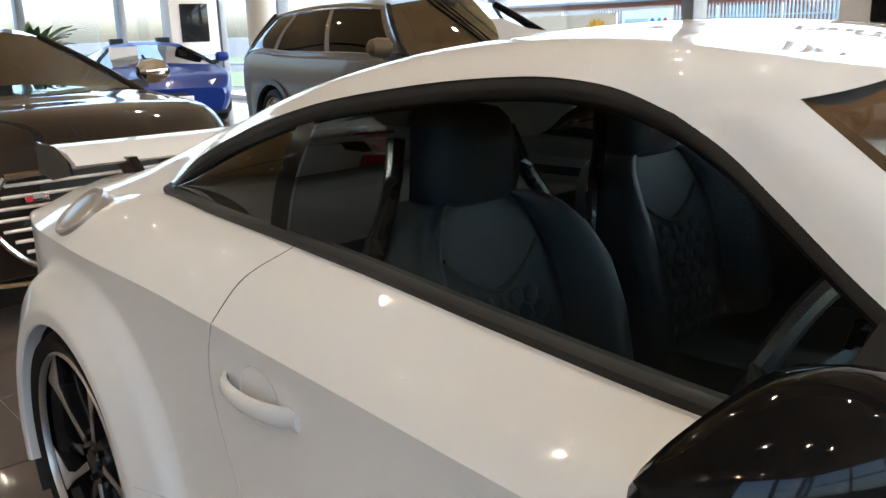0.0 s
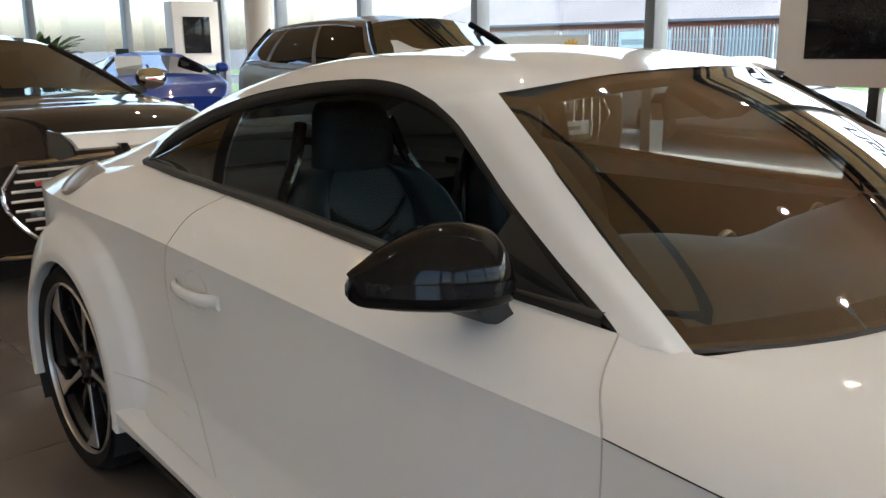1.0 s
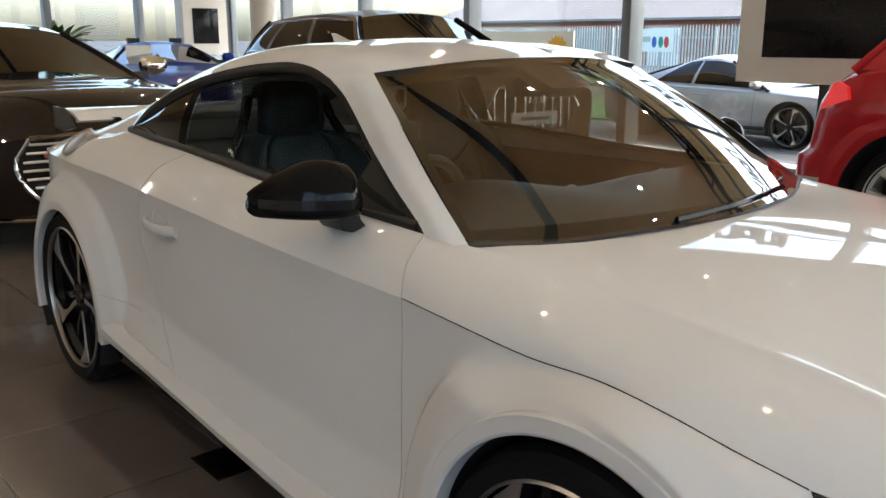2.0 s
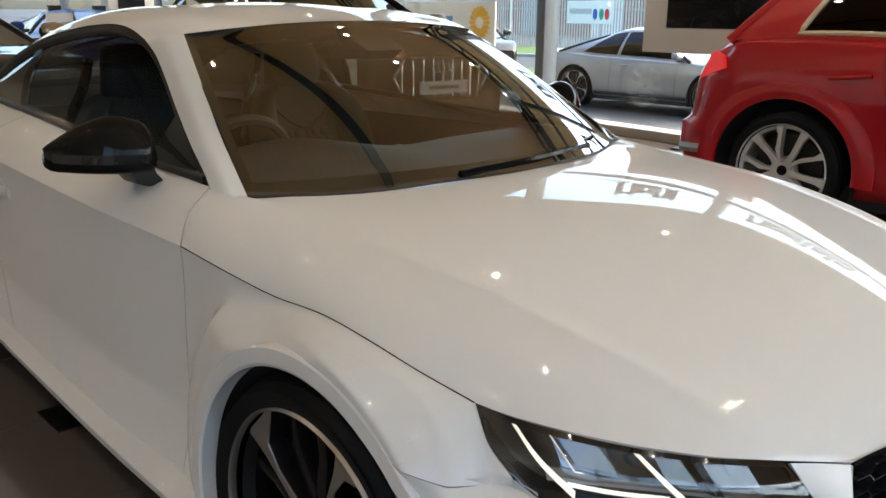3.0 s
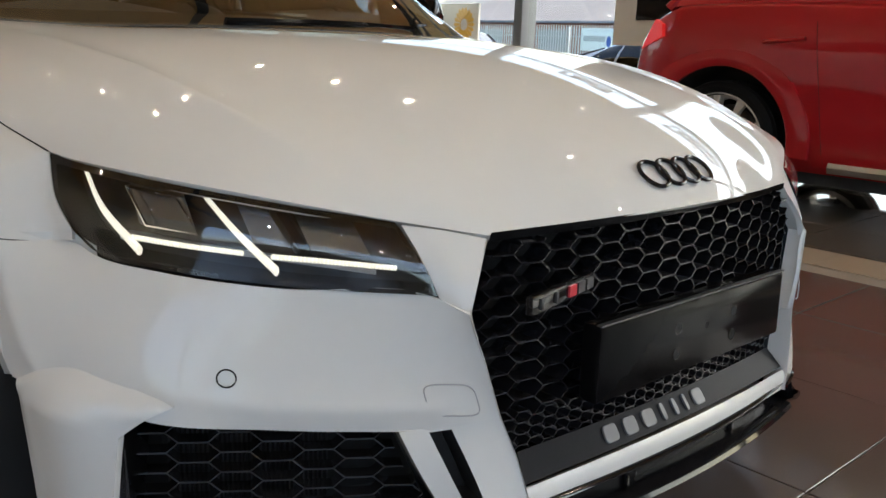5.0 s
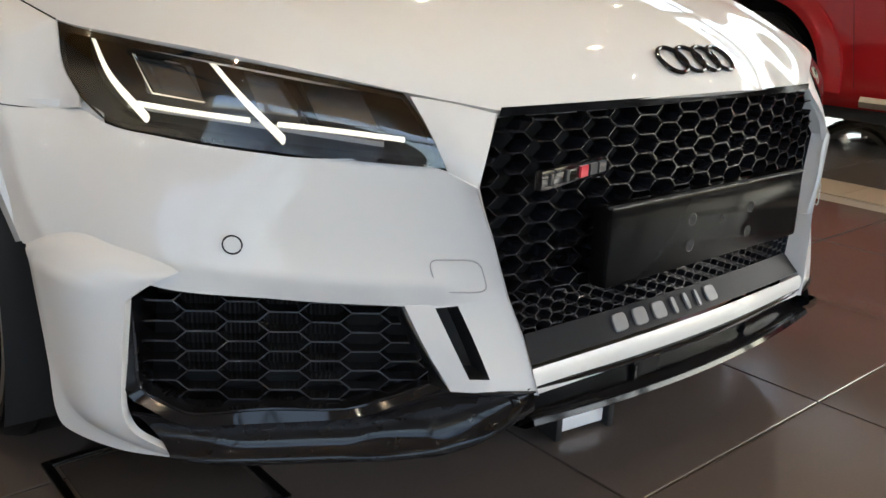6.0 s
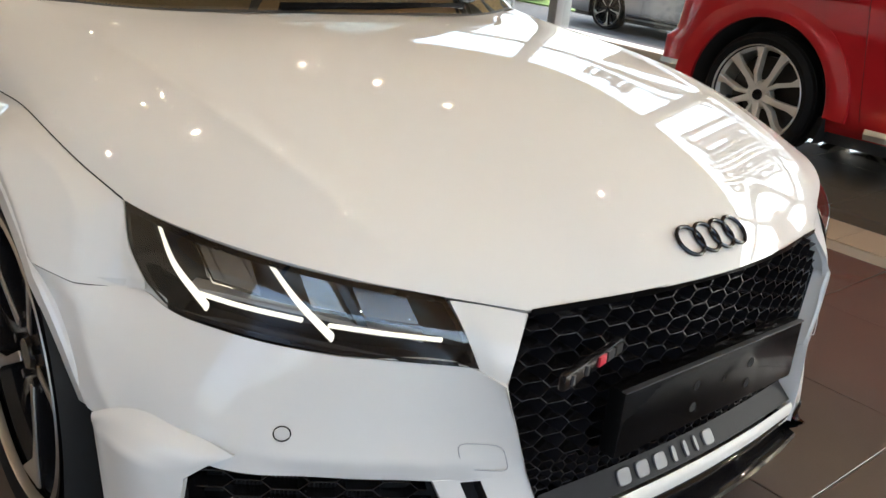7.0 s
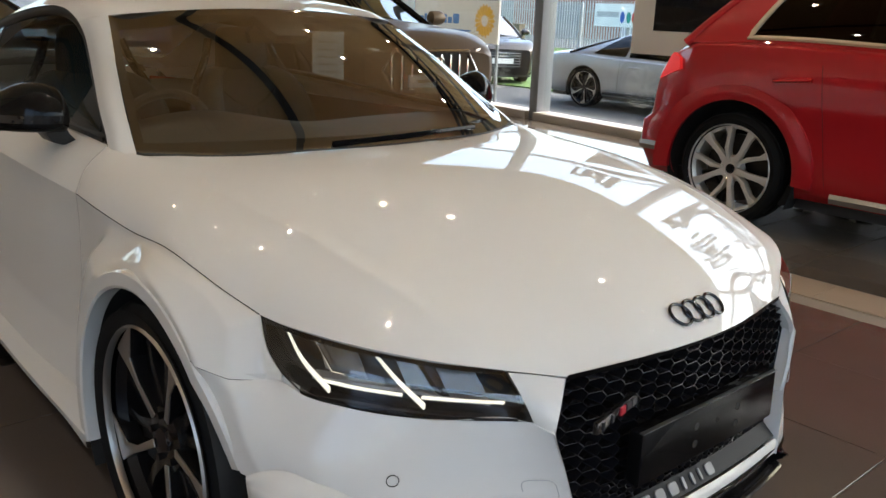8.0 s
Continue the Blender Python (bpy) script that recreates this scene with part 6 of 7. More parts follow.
skirt = [on_red(x, 0.285, 0.012) for x in np.linspace(-2.02, -0.50, 16)]
part("side_trim", Sheet().solid([[p + np.array([0, d, z]) for d, z in ((0, 0.03), (-0.012, 0.0), (0, -0.03), (0.03, 0))] for p in skirt]), ALLOY, red, "silver sill trim")
bl = [on_red(x, 0.42 + 0.06 * (x + 3.3), 0.012) for x in np.linspace(-3.44, -3.16, 8)]
part("bumper_trim", Sheet().solid([[p + np.array([0, d, z]) for d, z in ((0, 0.03), (-0.012, 0.0), (0, -0.03), (0.04, 0))] for p in bl]), ALLOY, red, "silver bumper trim")
archl = np.radians(np.linspace(-4, 186, 40))
lipg = np.array([[(-2.68 + r * math.cos(t), -w, 0.355 + r * math.sin(t)) for r, w in ((0.436, 0.90), (0.436, 0.926), (0.445, 0.931), (0.50, 0.930), (0.555, 0.921), (0.56, 0.905))] for t in archl])
part("arch_flare", Sheet().grid(lipg), REDPAINT, red)

# dark electric SUV behind the coupe, the ceiling's brown reflection in its paint
ELECTRIC = dict(fo=0.92, wb=2.93, ro=1.05, hw=0.968, R=0.37, rim=0.28, tw=0.255, style="turbine", tint=True, trim=CHROME, trim_r=0.009, cladding=BLACKPLASTIC,
             shoulder=[(-3.98, 0.98), (-3.6, 1.08), (-2.5, 1.075), (-1.0, 1.06), (0.0, 1.02), (0.6, 0.97), (0.92, 0.84)],
             centre=[(-3.98, 1.05), (-3.6, 1.15), (-2.5, 1.15), (-0.6, 1.15), (0.2, 1.10), (0.7, 1.01), (0.92, 0.88)],
             cabin=(-0.40, -1.15, -3.45, -3.85), roof_w=0.64, roof_z=1.60, drop=0.06, glass=(0.05, 0.93), pillars=(0.38, 0.70))
suv, _, _, _ = other_car("electric_suv", "dark metallic electric SUV with a barred grille, brown reflection painted in", BROWNREFLECT, (-4.6, 3.85), -6.0, 0.0, ELECTRIC)
nose_box(suv, "grille", 0.935, -0.50, 0.50, 0.50, 0.86, 0.03, BLACKPLASTIC, "dark grille with upright chrome bars")
for k in range(9):
    y = -0.44 + k * 0.11
    part("grille_bar", Sheet().box((0.935 - 0.05 * (y / 0.6) ** 2, y - 0.012, 0.52), (0.955 - 0.05 * (y / 0.6) ** 2, y + 0.012, 0.85)), CHROME, suv, smooth=30, bevel=0.004)
part("grille_surround", Sheet().tube([(0.94, -0.42, 0.88), (0.945, 0.42, 0.88), (0.93, 0.54, 0.70), (0.93, 0.40, 0.48), (0.94, -0.40, 0.48), (0.93, -0.54, 0.70), (0.94, -0.42, 0.88)], 0.018, 8), CHROME, suv)
for sgn in (-1, 1):
    lm = [(0.88, sgn * 0.56, 0.90), (0.60, sgn * 0.90, 0.93), (0.62, sgn * 0.90, 0.82), (0.90, sgn * 0.56, 0.80)]
    lamp = part("headlamp", Sheet().prism(lm, (-0.06, -sgn * 0.03, 0)), BLACKGLOSS, suv, smooth=False)
    part("light_strip", Sheet().tube([(0.905, sgn * 0.56, 0.885), (0.76, sgn * 0.76, 0.905), (0.63, sgn * 0.90, 0.915)], 0.010, 6), DRL, lamp, "lit white light strip")
sp = part("show_plate", Sheet().box((0.95, -0.27, 0.545), (0.965, 0.27, 0.66)), PLATEWHITE, suv, "white show plate with a dark line of writing", smooth=30, bevel=0.003)
part("plate_writing", Sheet().box((0.966, -0.17, 0.587), (0.968, 0.17, 0.618)), DARK, sp, smooth=False)
for k in range(4):
    q = np.linspace(0, 2 * math.pi, 25)
    part("ring", Sheet().tube([(0.96, (k - 1.5) * 0.062 + 0.038 * math.cos(a), 0.78 + 0.038 * math.sin(a)) for a in q], 0.005, 6), CHROME, suv)

# black saloon behind the coupe's tail
SALOON = dict(fo=0.95, wb=3.0, ro=1.2, hw=0.955, R=0.355, rim=0.275, tw=0.255, style="turbine", tint=False, trim=CHROME, trim_r=0.008, mirror=CHROME,
              shoulder=[(-4.2, 0.86), (-3.8, 0.98), (-2.5, 0.985), (-1.0, 0.975), (0.0, 0.93), (0.6, 0.86), (0.95, 0.68)],
              centre=[(-4.2, 0.92), (-3.8, 1.06), (-2.5, 1.06), (-0.6, 1.04), (0.2, 0.99), (0.75, 0.88), (0.95, 0.72)],
              cabin=(-0.45, -1.25, -2.9, -3.6), roof_w=0.60, roof_z=1.43, drop=0.10, glass=(0.05, 0.9), pillars=(0.42,), pillar_r=0.020, pillar_paint=BLACKPAINT)
saloon, _, _, _ = other_car("black_saloon", "glossy black saloon with a wide barred chrome grille", BLACKPAINT, (-4.77, 0.07), 2.0, 0.0, SALOON)
nose_box(saloon, "grille", 0.965, -0.52, 0.52, 0.28, 0.70, 0.03, BLACKPLASTIC, "black grille with chrome cross bars", 0.06)
for k in range(8):
    z = 0.30 + k * 0.053
    lim = 0.50 - 0.16 * max(0, (0.48 - z)) / 0.2 - 0.06 * max(0, z - 0.55) / 0.15
    ys = np.linspace(-lim, lim, 9)
    part("grille_bar", Sheet().tube([(0.985 - 0.06 * (y / 0.6) ** 2, y, z) for y in ys], 0.011, 6, None, 0.8), SILVERALLOY, saloon)
part("grille_surround", Sheet().tube([(0.965, -0.45, 0.71), (0.985, 0.0, 0.72), (0.965, 0.45, 0.71), (0.945, 0.54, 0.56), (0.96, 0.36, 0.28), (0.985, 0.0, 0.27), (0.96, -0.36, 0.28), (0.945, -0.54, 0.56), (0.965, -0.45, 0.71)], 0.016, 8, 60), CHROME, saloon)
bd = part("badge", Sheet().box((0.968, -0.38, 0.585), (0.985, -0.27, 0.62)), CHROME, saloon, "small chrome badge with a red block", smooth=30, bevel=0.003)
part("badge_mark", Sheet().box((0.985, -0.375, 0.59), (0.987, -0.345, 0.615)), REDMARK, bd, smooth=False)
part("lip_trim", Sheet().tube([(0.80, -0.85, 0.24), (0.95, -0.5, 0.21), (0.99, 0.0, 0.20), (0.95, 0.5, 0.21), (0.80, 0.85, 0.24)], 0.012, 6, 30), CHROME, saloon, "chrome lip on the lower bumper")
for sgn in (-1, 1):
    lm = [(0.90, sgn * 0.58, 0.72), (0.55, sgn * 0.90, 0.78), (0.60, sgn * 0.90, 0.66), (0.92, sgn * 0.58, 0.62)]
    lamp = part("headlamp", Sheet().prism(lm, (-0.05, -sgn * 0.02, 0)), CHROME, saloon, smooth=False)
    part("lower_intake", Sheet().prism([(0.93, sgn * 0.60, 0.50), (0.78, sgn * 0.86, 0.50), (0.80, sgn * 0.86, 0.32), (0.94, sgn * 0.56, 0.30)], (-0.02, 0, 0)), BLACKGLOSS, saloon, smooth=False)

# blue sports car at the far end
BLUE = dict(fo=0.98, wb=2.65, ro=0.8, hw=0.965, R=0.34, rim=0.27, tw=0.27, style="blade", tint=True,
            shoulder=[(-3.45, 0.84), (-3.0, 0.90), (-1.6, 0.85), (-0.6, 0.86), (0.0, 0.83), (0.6, 0.72), (0.98, 0.55)],
            centre=[(-3.45, 0.88), (-3.0, 0.98), (-1.6, 0.93), (-0.5, 0.90), (0.2, 0.82), (0.7, 0.70), (0.98, 0.58)],
            cabin=(-0.30, -1.10, -1.75, -2.9), roof_w=0.60, roof_z=1.23, drop=0.05, glass=(0.05, 0.7), pillars=(0.45,))
blue, _, _, _ = other_car("blue_sports_car", "deep blue low sports car with a white show plate", BLUEPAINT, (-12.4, 4.0), -14.0, 0.0, BLUE)
nose_box(blue, "grille", 0.99, -0.62, 0.62, 0.28, 0.52, 0.03, BLACKPLASTIC, "wide black grille", 0.10)
sp = part("show_plate", Sheet().box((0.99, -0.26, 0.36), (1.01, 0.26, 0.47)), PLATEWHITE, blue, "white show plate", smooth=30, bevel=0.003)
part("plate_writing", Sheet().box((1.011, -0.05, 0.39), (1.013, 0.05, 0.44)), DARK, sp, smooth=False)
for sgn in (-1, 1):
    lm = [(0.86, sgn * 0.55, 0.66), (0.50, sgn * 0.88, 0.72), (0.58, sgn * 0.90, 0.60), (0.93, sgn * 0.56, 0.58)]
    part("headlamp", Sheet().prism(lm, (-0.05, -sgn * 0.02, 0)), PLATEWHITE, blue, smooth=False)
part("price_card", Sheet().box((-0.62, -0.62, 0.98), (-0.60, -0.20, 1.18)), PLATEWHITE, blue, "white card in the windscreen", smooth=False)

# silver coupe and dark SUV parked outside
OUT = -0.42
SILVER = dict(fo=0.87, wb=2.76, ro=1.08, hw=0.925, R=0.355, rim=0.30, tw=0.25, style="blade", tint=True, frame=SILVERPAINT,
              shoulder=[(-3.84, 0.90), (-3.4, 0.96), (-2.2, 0.93), (-1.0, 0.90), (0.0, 0.86), (0.6, 0.78), (0.87, 0.62)],
              centre=[(-3.84, 0.95), (-3.4, 1.03), (-2.2, 0.98), (-0.6, 0.97), (0.2, 0.90), (0.65, 0.80), (0.87, 0.66)],
              cabin=(-0.40, -1.25, -2.25, -3.15), roof_w=0.60, roof_z=1.44, drop=0.12, glass=(0.05, 0.82), pillars=(0.5,))
silver, on_sil, _, _ = other_car("silver_coupe", "silver coupe parked outside on the tarmac", SILVERPAINT, (-6.0 + 0.87, 12.1), 0.0, OUT, SILVER)
pts = [on_sil(x, 0.80, 0.02) for x in np.linspace(-1.75, -1.52, 5)]
part("door_handle", Sheet().tube(pts, 0.015, 8), SILVERPAINT, silver)
for xx in (-0.62, -1.95):
    part("door_seam", Sheet().tube([on_sil(xx - 0.05 * k, 0.88 - 0.60 * k, 0.001) for k in np.linspace(0, 1, 10)], 0.003, 4), DARK, silver)
part("sill_trim", Sheet().tube([on_sil(x, 0.30, 0.01) for x in np.linspace(-2.3, -0.45, 12)], 0.03, 6), BLACKPLASTIC, silver)
DARKSUV = dict(RED, roof_w=0.64, roof_z=1.62, drop=0.04, cabin=(-0.35, -1.0, -3.0, -3.45), trim=CHROME, tail=([0, 1], [0.0, 0.0]), pillar_paint=BLACKPAINT)
dsuv, _, _, _ = other_car("dark_suv", "dark SUV parked outside with a white plate", BLACKPAINT, (-12.7, 13.0), -27.0, OUT, DARKSUV)
nose_box(dsuv, "grille", 0.945, -0.48, 0.48, 0.40, 0.78, 0.03, BLACKPLASTIC, "black grille", 0.05)
for k in range(6):
    part("grille_bar", Sheet().box((0.95, -0.44, 0.43 + 0.06 * k), (0.965, 0.44, 0.442 + 0.06 * k)), CHROME, dsuv, smooth=False)
part("number_plate", Sheet().box((0.965, -0.26, 0.50), (0.98, 0.26, 0.61)), PLATEWHITE, dsuv, smooth=False)
for k in range(4):
    q = np.linspace(0, 2 * math.pi, 21)
    part("ring", Sheet().tube([(0.985, (k - 1.5) * 0.075 + 0.045 * math.cos(a), 0.70 + 0.045 * math.sin(a)) for a in q], 0.007, 6), CHROME, dsuv)
for sgn in (-1, 1):
    part("headlamp", Sheet().prism([(0.86, sgn * 0.55, 0.82), (0.58, sgn * 0.86, 0.86), (0.60, sgn * 0.88, 0.74), (0.90, sgn * 0.55, 0.70)], (-0.04, -sgn * 0.02, 0)), CHROME, dsuv, smooth=False)


# ---- outside ----
ASPHALT = material("asphalt", (0.05, 0.05, 0.051), 0.85, 0, 0, 0.3, 30, 0.3, 0.25, coarse=0.4)
GRASS = material("grass", (0.075, 0.14, 0.025), 0.9, 0, 0, 0.5, 6, 0.5, 0.4, coarse=0.5)
BRICK = material("red_brick", (0.27, 0.11, 0.075), 0.85, 0, 0, 0.35, 5, 0.3, 0.3, coarse=0.3)
ROOFSHEET = material("old_roof_sheet", (0.17, 0.155, 0.15), 0.8, 0, 0, 0.5, 2.5, 0.3, 0.5, coarse=0.2)
GALV = material("galvanised_steel", (0.42, 0.43, 0.43), 0.5, 0.5, 0, 0.15, 20)
lone("ground", Sheet().box((-500, -300, -0.8), (300, 500, OUT)), ASPHALT, "grey tarmac yard and road", "ground", kind="structure", smooth=False)
lone("grass_strip", Sheet().box((-90, 24.0, OUT), (60, 30.5, OUT + 0.05)), GRASS, "green verge along the road", "grass", kind="stuff", smooth=False)
lone("kerb", Sheet().box((-90, 23.75, OUT), (60, 24.0, OUT + 0.11)), material("kerb_stone", (0.3, 0.29, 0.27), 0.8, 0, 0, 0.2, 8), "pale kerb of the verge", "kerb", kind="structure", smooth=False)
lone("near_verge", Sheet().box((-40, 13.0, OUT), (-9.6, 18.4, OUT + 0.03)), GRASS, "green verge beside the yard", "grass", kind="stuff", smooth=False)
CABINETBROWN = material("weathered_cabinet", (0.16, 0.12, 0.075), 0.7, 0.1, 0, 0.3, 12, 0.1, 0.3)
cabinet = thing("street_cabinet", (-28.0, 29.3, OUT + 0.05), "weathered brown street cabinet on the grass verge", "cabinet")
part("body", Sheet().box((-0.40, -0.20, 0.0), (0.40, 0.20, 1.0)), CABINETBROWN, cabinet, smooth=30, bevel=0.015)
part("lid", Sheet().box((-0.43, -0.23, 1.0), (0.43, 0.23, 1.05)), CABINETBROWN, cabinet, smooth=30, bevel=0.01)
for sgn in (-1, 1):
    door = part("door", Sheet().box((min(0.01 * sgn, 0.37 * sgn), -0.215, 0.08), (max(0.01 * sgn, 0.37 * sgn), -0.2, 0.95)), CABINETBROWN, cabinet, smooth=30, bevel=0.006)
    part("handle", Sheet().box((0.05 * sgn - 0.012, -0.235, 0.5), (0.05 * sgn + 0.012, -0.215, 0.6)), STEELBLACK, door, smooth=False)
fence = thing("palisade_fence", (0, 31.0, OUT), "grey galvanised palisade fence", "fence")
pm = Sheet().solid([[(x - w, -0.012, z) for x, w in ((0, 0.035),)] + [(0.035, -0.012, z), (0.035, 0.012, z), (-0.035, 0.012, z)] for z in (0.05, 2.1)]).solid([[(-0.035, -0.012, 2.1), (0.035, -0.012, 2.1), (0.035, 0.012, 2.1), (-0.035, 0.012, 2.1)], [(-0.006, -0.012, 2.3), (0.006, -0.012, 2.3), (0.006, 0.012, 2.3), (-0.006, 0.012, 2.3)]]).mesh("pale", GALV, False)
for k in range(230):
    p = part("pale", pm, None, fence)
    p.location = (-42 + k * 0.155, 0, 0)
for z in (0.5, 1.75):
    part("fence_rail", Sheet().box((-42.1, 0.014, z), (-6, 0.06, z + 0.05)), GALV, fence, smooth=False)
for k in range(14):
    part("fence_post", Sheet().box((-42 + 2.75 * k - 0.05, 0.06, 0), (-42 + 2.75 * k + 0.05, 0.16, 2.2)), GALV, fence, smooth=False)
shed = thing("brick_shed", (-34, 46, OUT), "long brick works building with a grey sheet roof", "building")
part("wall", Sheet().box((-22, 0, 0), (38, 14, 3.1)), BRICK, shed, smooth=False)
roofm = Sheet()
for k in range(150):
    a = -22.6 + k * 0.41
    roofm.solid([[(a, -0.5, 3.0), (a + 0.2, -0.5, 3.06), (a + 0.41, -0.5, 3.0)], [(a, 7, 5.4), (a + 0.2, 7, 5.46), (a + 0.41, 7, 5.4)]])
part("roof", roofm, ROOFSHEET, shed, smooth=False)
part("roof_back", Sheet().prism([(-22.6, 14.5, 3.0), (38.9, 14.5, 3.0), (38.9, 7, 5.4), (-22.6, 7, 5.4)], (0, 0, -0.05)), ROOFSHEET, shed, smooth=False)
part("gutter", Sheet().box((-22.6, -0.62, 2.88), (38.9, -0.5, 3.0)), STEELGREY, shed, smooth=False)
for k in range(9):
    part("door", Sheet().box((-19 + 6.2 * k, -0.04, 0), (-16.6 + 6.2 * k, 0.0, 2.4)), STEELGREY if k % 3 else PLATEWHITE, shed, smooth=False)
for k in range(4):
    part("roof_vent", Sheet().box((-12 + 11 * k, 6.0, 5.2), (-11.4 + 11 * k, 6.6, 6.1)), STEELGREY, shed, smooth=False)
# banner on the fence: plain bars for its writing, coloured canisters
ban = thing("fence_banner", (-24.6, 30.93, OUT + 1.15), "white banner on the fence with coloured gas bottles", "banner")
part("sheet", Sheet().box((0, 0, 0), (2.6, 0.02, 1.0)), PLATEWHITE, ban, smooth=False)
part("writing", Sheet().box((0.15, -0.006, 0.42), (1.4, -0.001, 0.66)), GREYMARK, ban, smooth=False)
for x, c in ((1.6, (0.03, 0.1, 0.4)), (1.95, (0.02, 0.25, 0.2)), (2.25, (0.55, 0.03, 0.03))):
    q = np.linspace(0, 2 * math.pi, 12, endpoint=False)
    part("canister_print", Sheet().solid([[(x + 0.13 * math.cos(a), -0.008 + yy, 0.42 + 0.25 * math.sin(a)) for a in q] for yy in (0, 0.006)]), material("print_colour", c, 0.5), ban, smooth=False)
# board with a sunflower outside the glass
yb = thing("yard_banner", (*WALL_AT, 0), "pale board with blue bars and a yellow flower", "banner", turn=WALL_TURN)
part("sheet", Sheet().box((-3.66, 0.55, 0.81), (-1.57, 0.58, 1.395)), WALLPAINT, yb, smooth=False)
BLUEINK, YELLOWINK = material("blue_print", (0.04, 0.16, 0.42), 0.5), material("yellow_print", (0.75, 0.42, 0.04), 0.5)
edge_a = -3.52
for w, h in ((0.10, 0.09), (0.055, 0.13), (0.03, 0.12), (0.03, 0.15), (0.03, 0.12), (0.10, 0.15), (0.095, 0.09), (0.055, 0.13), (0.10, 0.09), (0.15, 0.14)):
    part("letter_bar", Sheet().box((edge_a, 0.54, 1.06), (edge_a + w, 0.549, 1.06 + h)), BLUEINK, yb, smooth=30, bevel=0.003)
    edge_a += w + 0.032
part("small_writing", Sheet().box((-2.75, 0.54, 0.955), (-2.2, 0.549, 0.98)), BLUEINK, yb, smooth=False)
for k in range(18):
    a = 2 * math.pi * k / 18
    c, s_ = math.cos(a), math.sin(a)
    part("petal", Sheet().solid([[(-1.88 + 1.12 * (r * c - w * s_), yy, 1.12 + 1.12 * (r * s_ + w * c)) for r, w in ((0.07, -0.008), (0.17, -0.026), (0.21, 0.0), (0.17, 0.026), (0.07, 0.008))] for yy in (0.54, 0.549)]), YELLOWINK, yb, smooth=False)
for a in (-3.6, -1.63):
    part("leg", Sheet().box((a - 0.02, 0.582, OUT), (a + 0.02, 0.61, 1.3)), STEELGREY, yb, smooth=False)


# ---- cabin of the coupe ----
for sgn in (-1, 1):
    y0, xs0 = sgn * 0.365, (0.03 if sgn < 0 else -0.06)
    seat = part("seat", Sheet().solid([[(x + xs0, y0 + w * dy, z + lift * abs(dy)) for dy in (-1, -0.7, -0.35, 0.35, 0.7, 1)] + [(x + xs0, y0 + w * dy, 0.30) for dy in (0.9, 0, -0.9)] for x, z, w, lift in ((-1.62, 0.52, 0.22, 0.06), (-1.45, 0.50, 0.25, 0.09), (-1.25, 0.52, 0.26, 0.08), (-1.12, 0.52, 0.25, 0.05), (-1.06, 0.46, 0.22, 0.02))]), LEATHER, coupe, "dark leather sports seat with quilted honeycomb padding")
    ts = np.array([-1, -0.96, -0.88, -0.78, -0.68, -0.60, -0.55, -0.50, -0.35, -0.15, 0.15, 0.35, 0.50, 0.55, 0.60, 0.68, 0.78, 0.88, 0.96, 1])
    shape = np.array([(0.48, -1.585, 0.235, 0.075, 0.13), (0.62, -1.612, 0.262, 0.105, 0.13), (0.76, -1.645, 0.270, 0.110, 0.12), (0.86, -1.668, 0.262, 0.095, 0.11), (0.925, -1.685, 0.238, 0.065, 0.10), (0.962, -1.695, 0.205, 0.040, 0.10), (0.985, -1.703, 0.165, 0.020, 0.09), (0.994, -1.708, 0.13, 0.010, 0.085)])

    def face(t, z):
        """Front of the backrest at a share of its half width and a height."""
        x, w, wing, _ = (float(np.interp(z, shape[:, 0], shape[:, k])) for k in (1, 2, 3, 4))
        a = abs(t)
        bolster = wing * np.interp(a, [0, 0.52, 0.60, 0.72, 0.86, 0.95, 1], [0, 0.02, 0.42, 0.86, 1.0, 0.90, 0.62])
        return np.array([x + xs0 + bolster - (0.009 if 0.53 < a < 0.57 else 0), y0 + w * t, z])
    back = []
    for z in np.concatenate([np.linspace(0.48, 0.92, 14), [0.945, 0.962, 0.976, 0.987, 0.994]]):
        d, w = np.interp(z, shape[:, 0], shape[:, 4]), np.interp(z, shape[:, 0], shape[:, 2])
        x = float(np.interp(z, shape[:, 0], shape[:, 1])) + xs0
        back.append([face(t, z) for t in ts] + [(x - d, y0 + w * t, z) for t in (0.9, 0.4, -0.4, -0.9)])
    part("backrest", Sheet().solid(back), LEATHER, seat, "bolstered leather backrest", 50)
    rest = [[(x + xs0 + dx, y0 + w * t, z) for t, dx in ((-1, -0.03), (-0.9, 0.0), (-0.6, 0.012), (0, 0.016), (0.6, 0.012), (0.9, 0.0), (1, -0.03), (0.9, -0.075), (0, -0.085), (-0.9, -0.075))] for z, w, x in ((0.985, 0.10, -1.712), (0.995, 0.118, -1.708), (1.03, 0.122, -1.70), (1.09, 0.116, -1.702), (1.135, 0.104, -1.712), (1.155, 0.085, -1.725), (1.162, 0.055, -1.735))]
    part("headrest", Sheet().solid(rest), LEATHER, seat, "", 60)
    pads = Sheet()
    for r in range(9):
        for c in range(7):
            ty, cz = (c - 3) * 0.155 + 0.0775 * (r % 2), 0.525 + r * 0.0345
            if abs(ty) > 0.46 or cz > 0.795 + 0.085 * (abs(ty) / 0.46) ** 2:
                continue
            c0 = face(ty, cz)
            pads.solid([[c0 + np.array([k - 0.10 * q * math.sin(a), q * math.cos(a), 0.82 * q * math.sin(a)]) for a in np.radians(np.arange(30, 390, 60))] for q, k in ((0.0225, -0.004), (0.0215, 0.003), (0.013, 0.0065))])
    part("padding", pads, LEATHER, seat, "quilted honeycomb padding", 60)
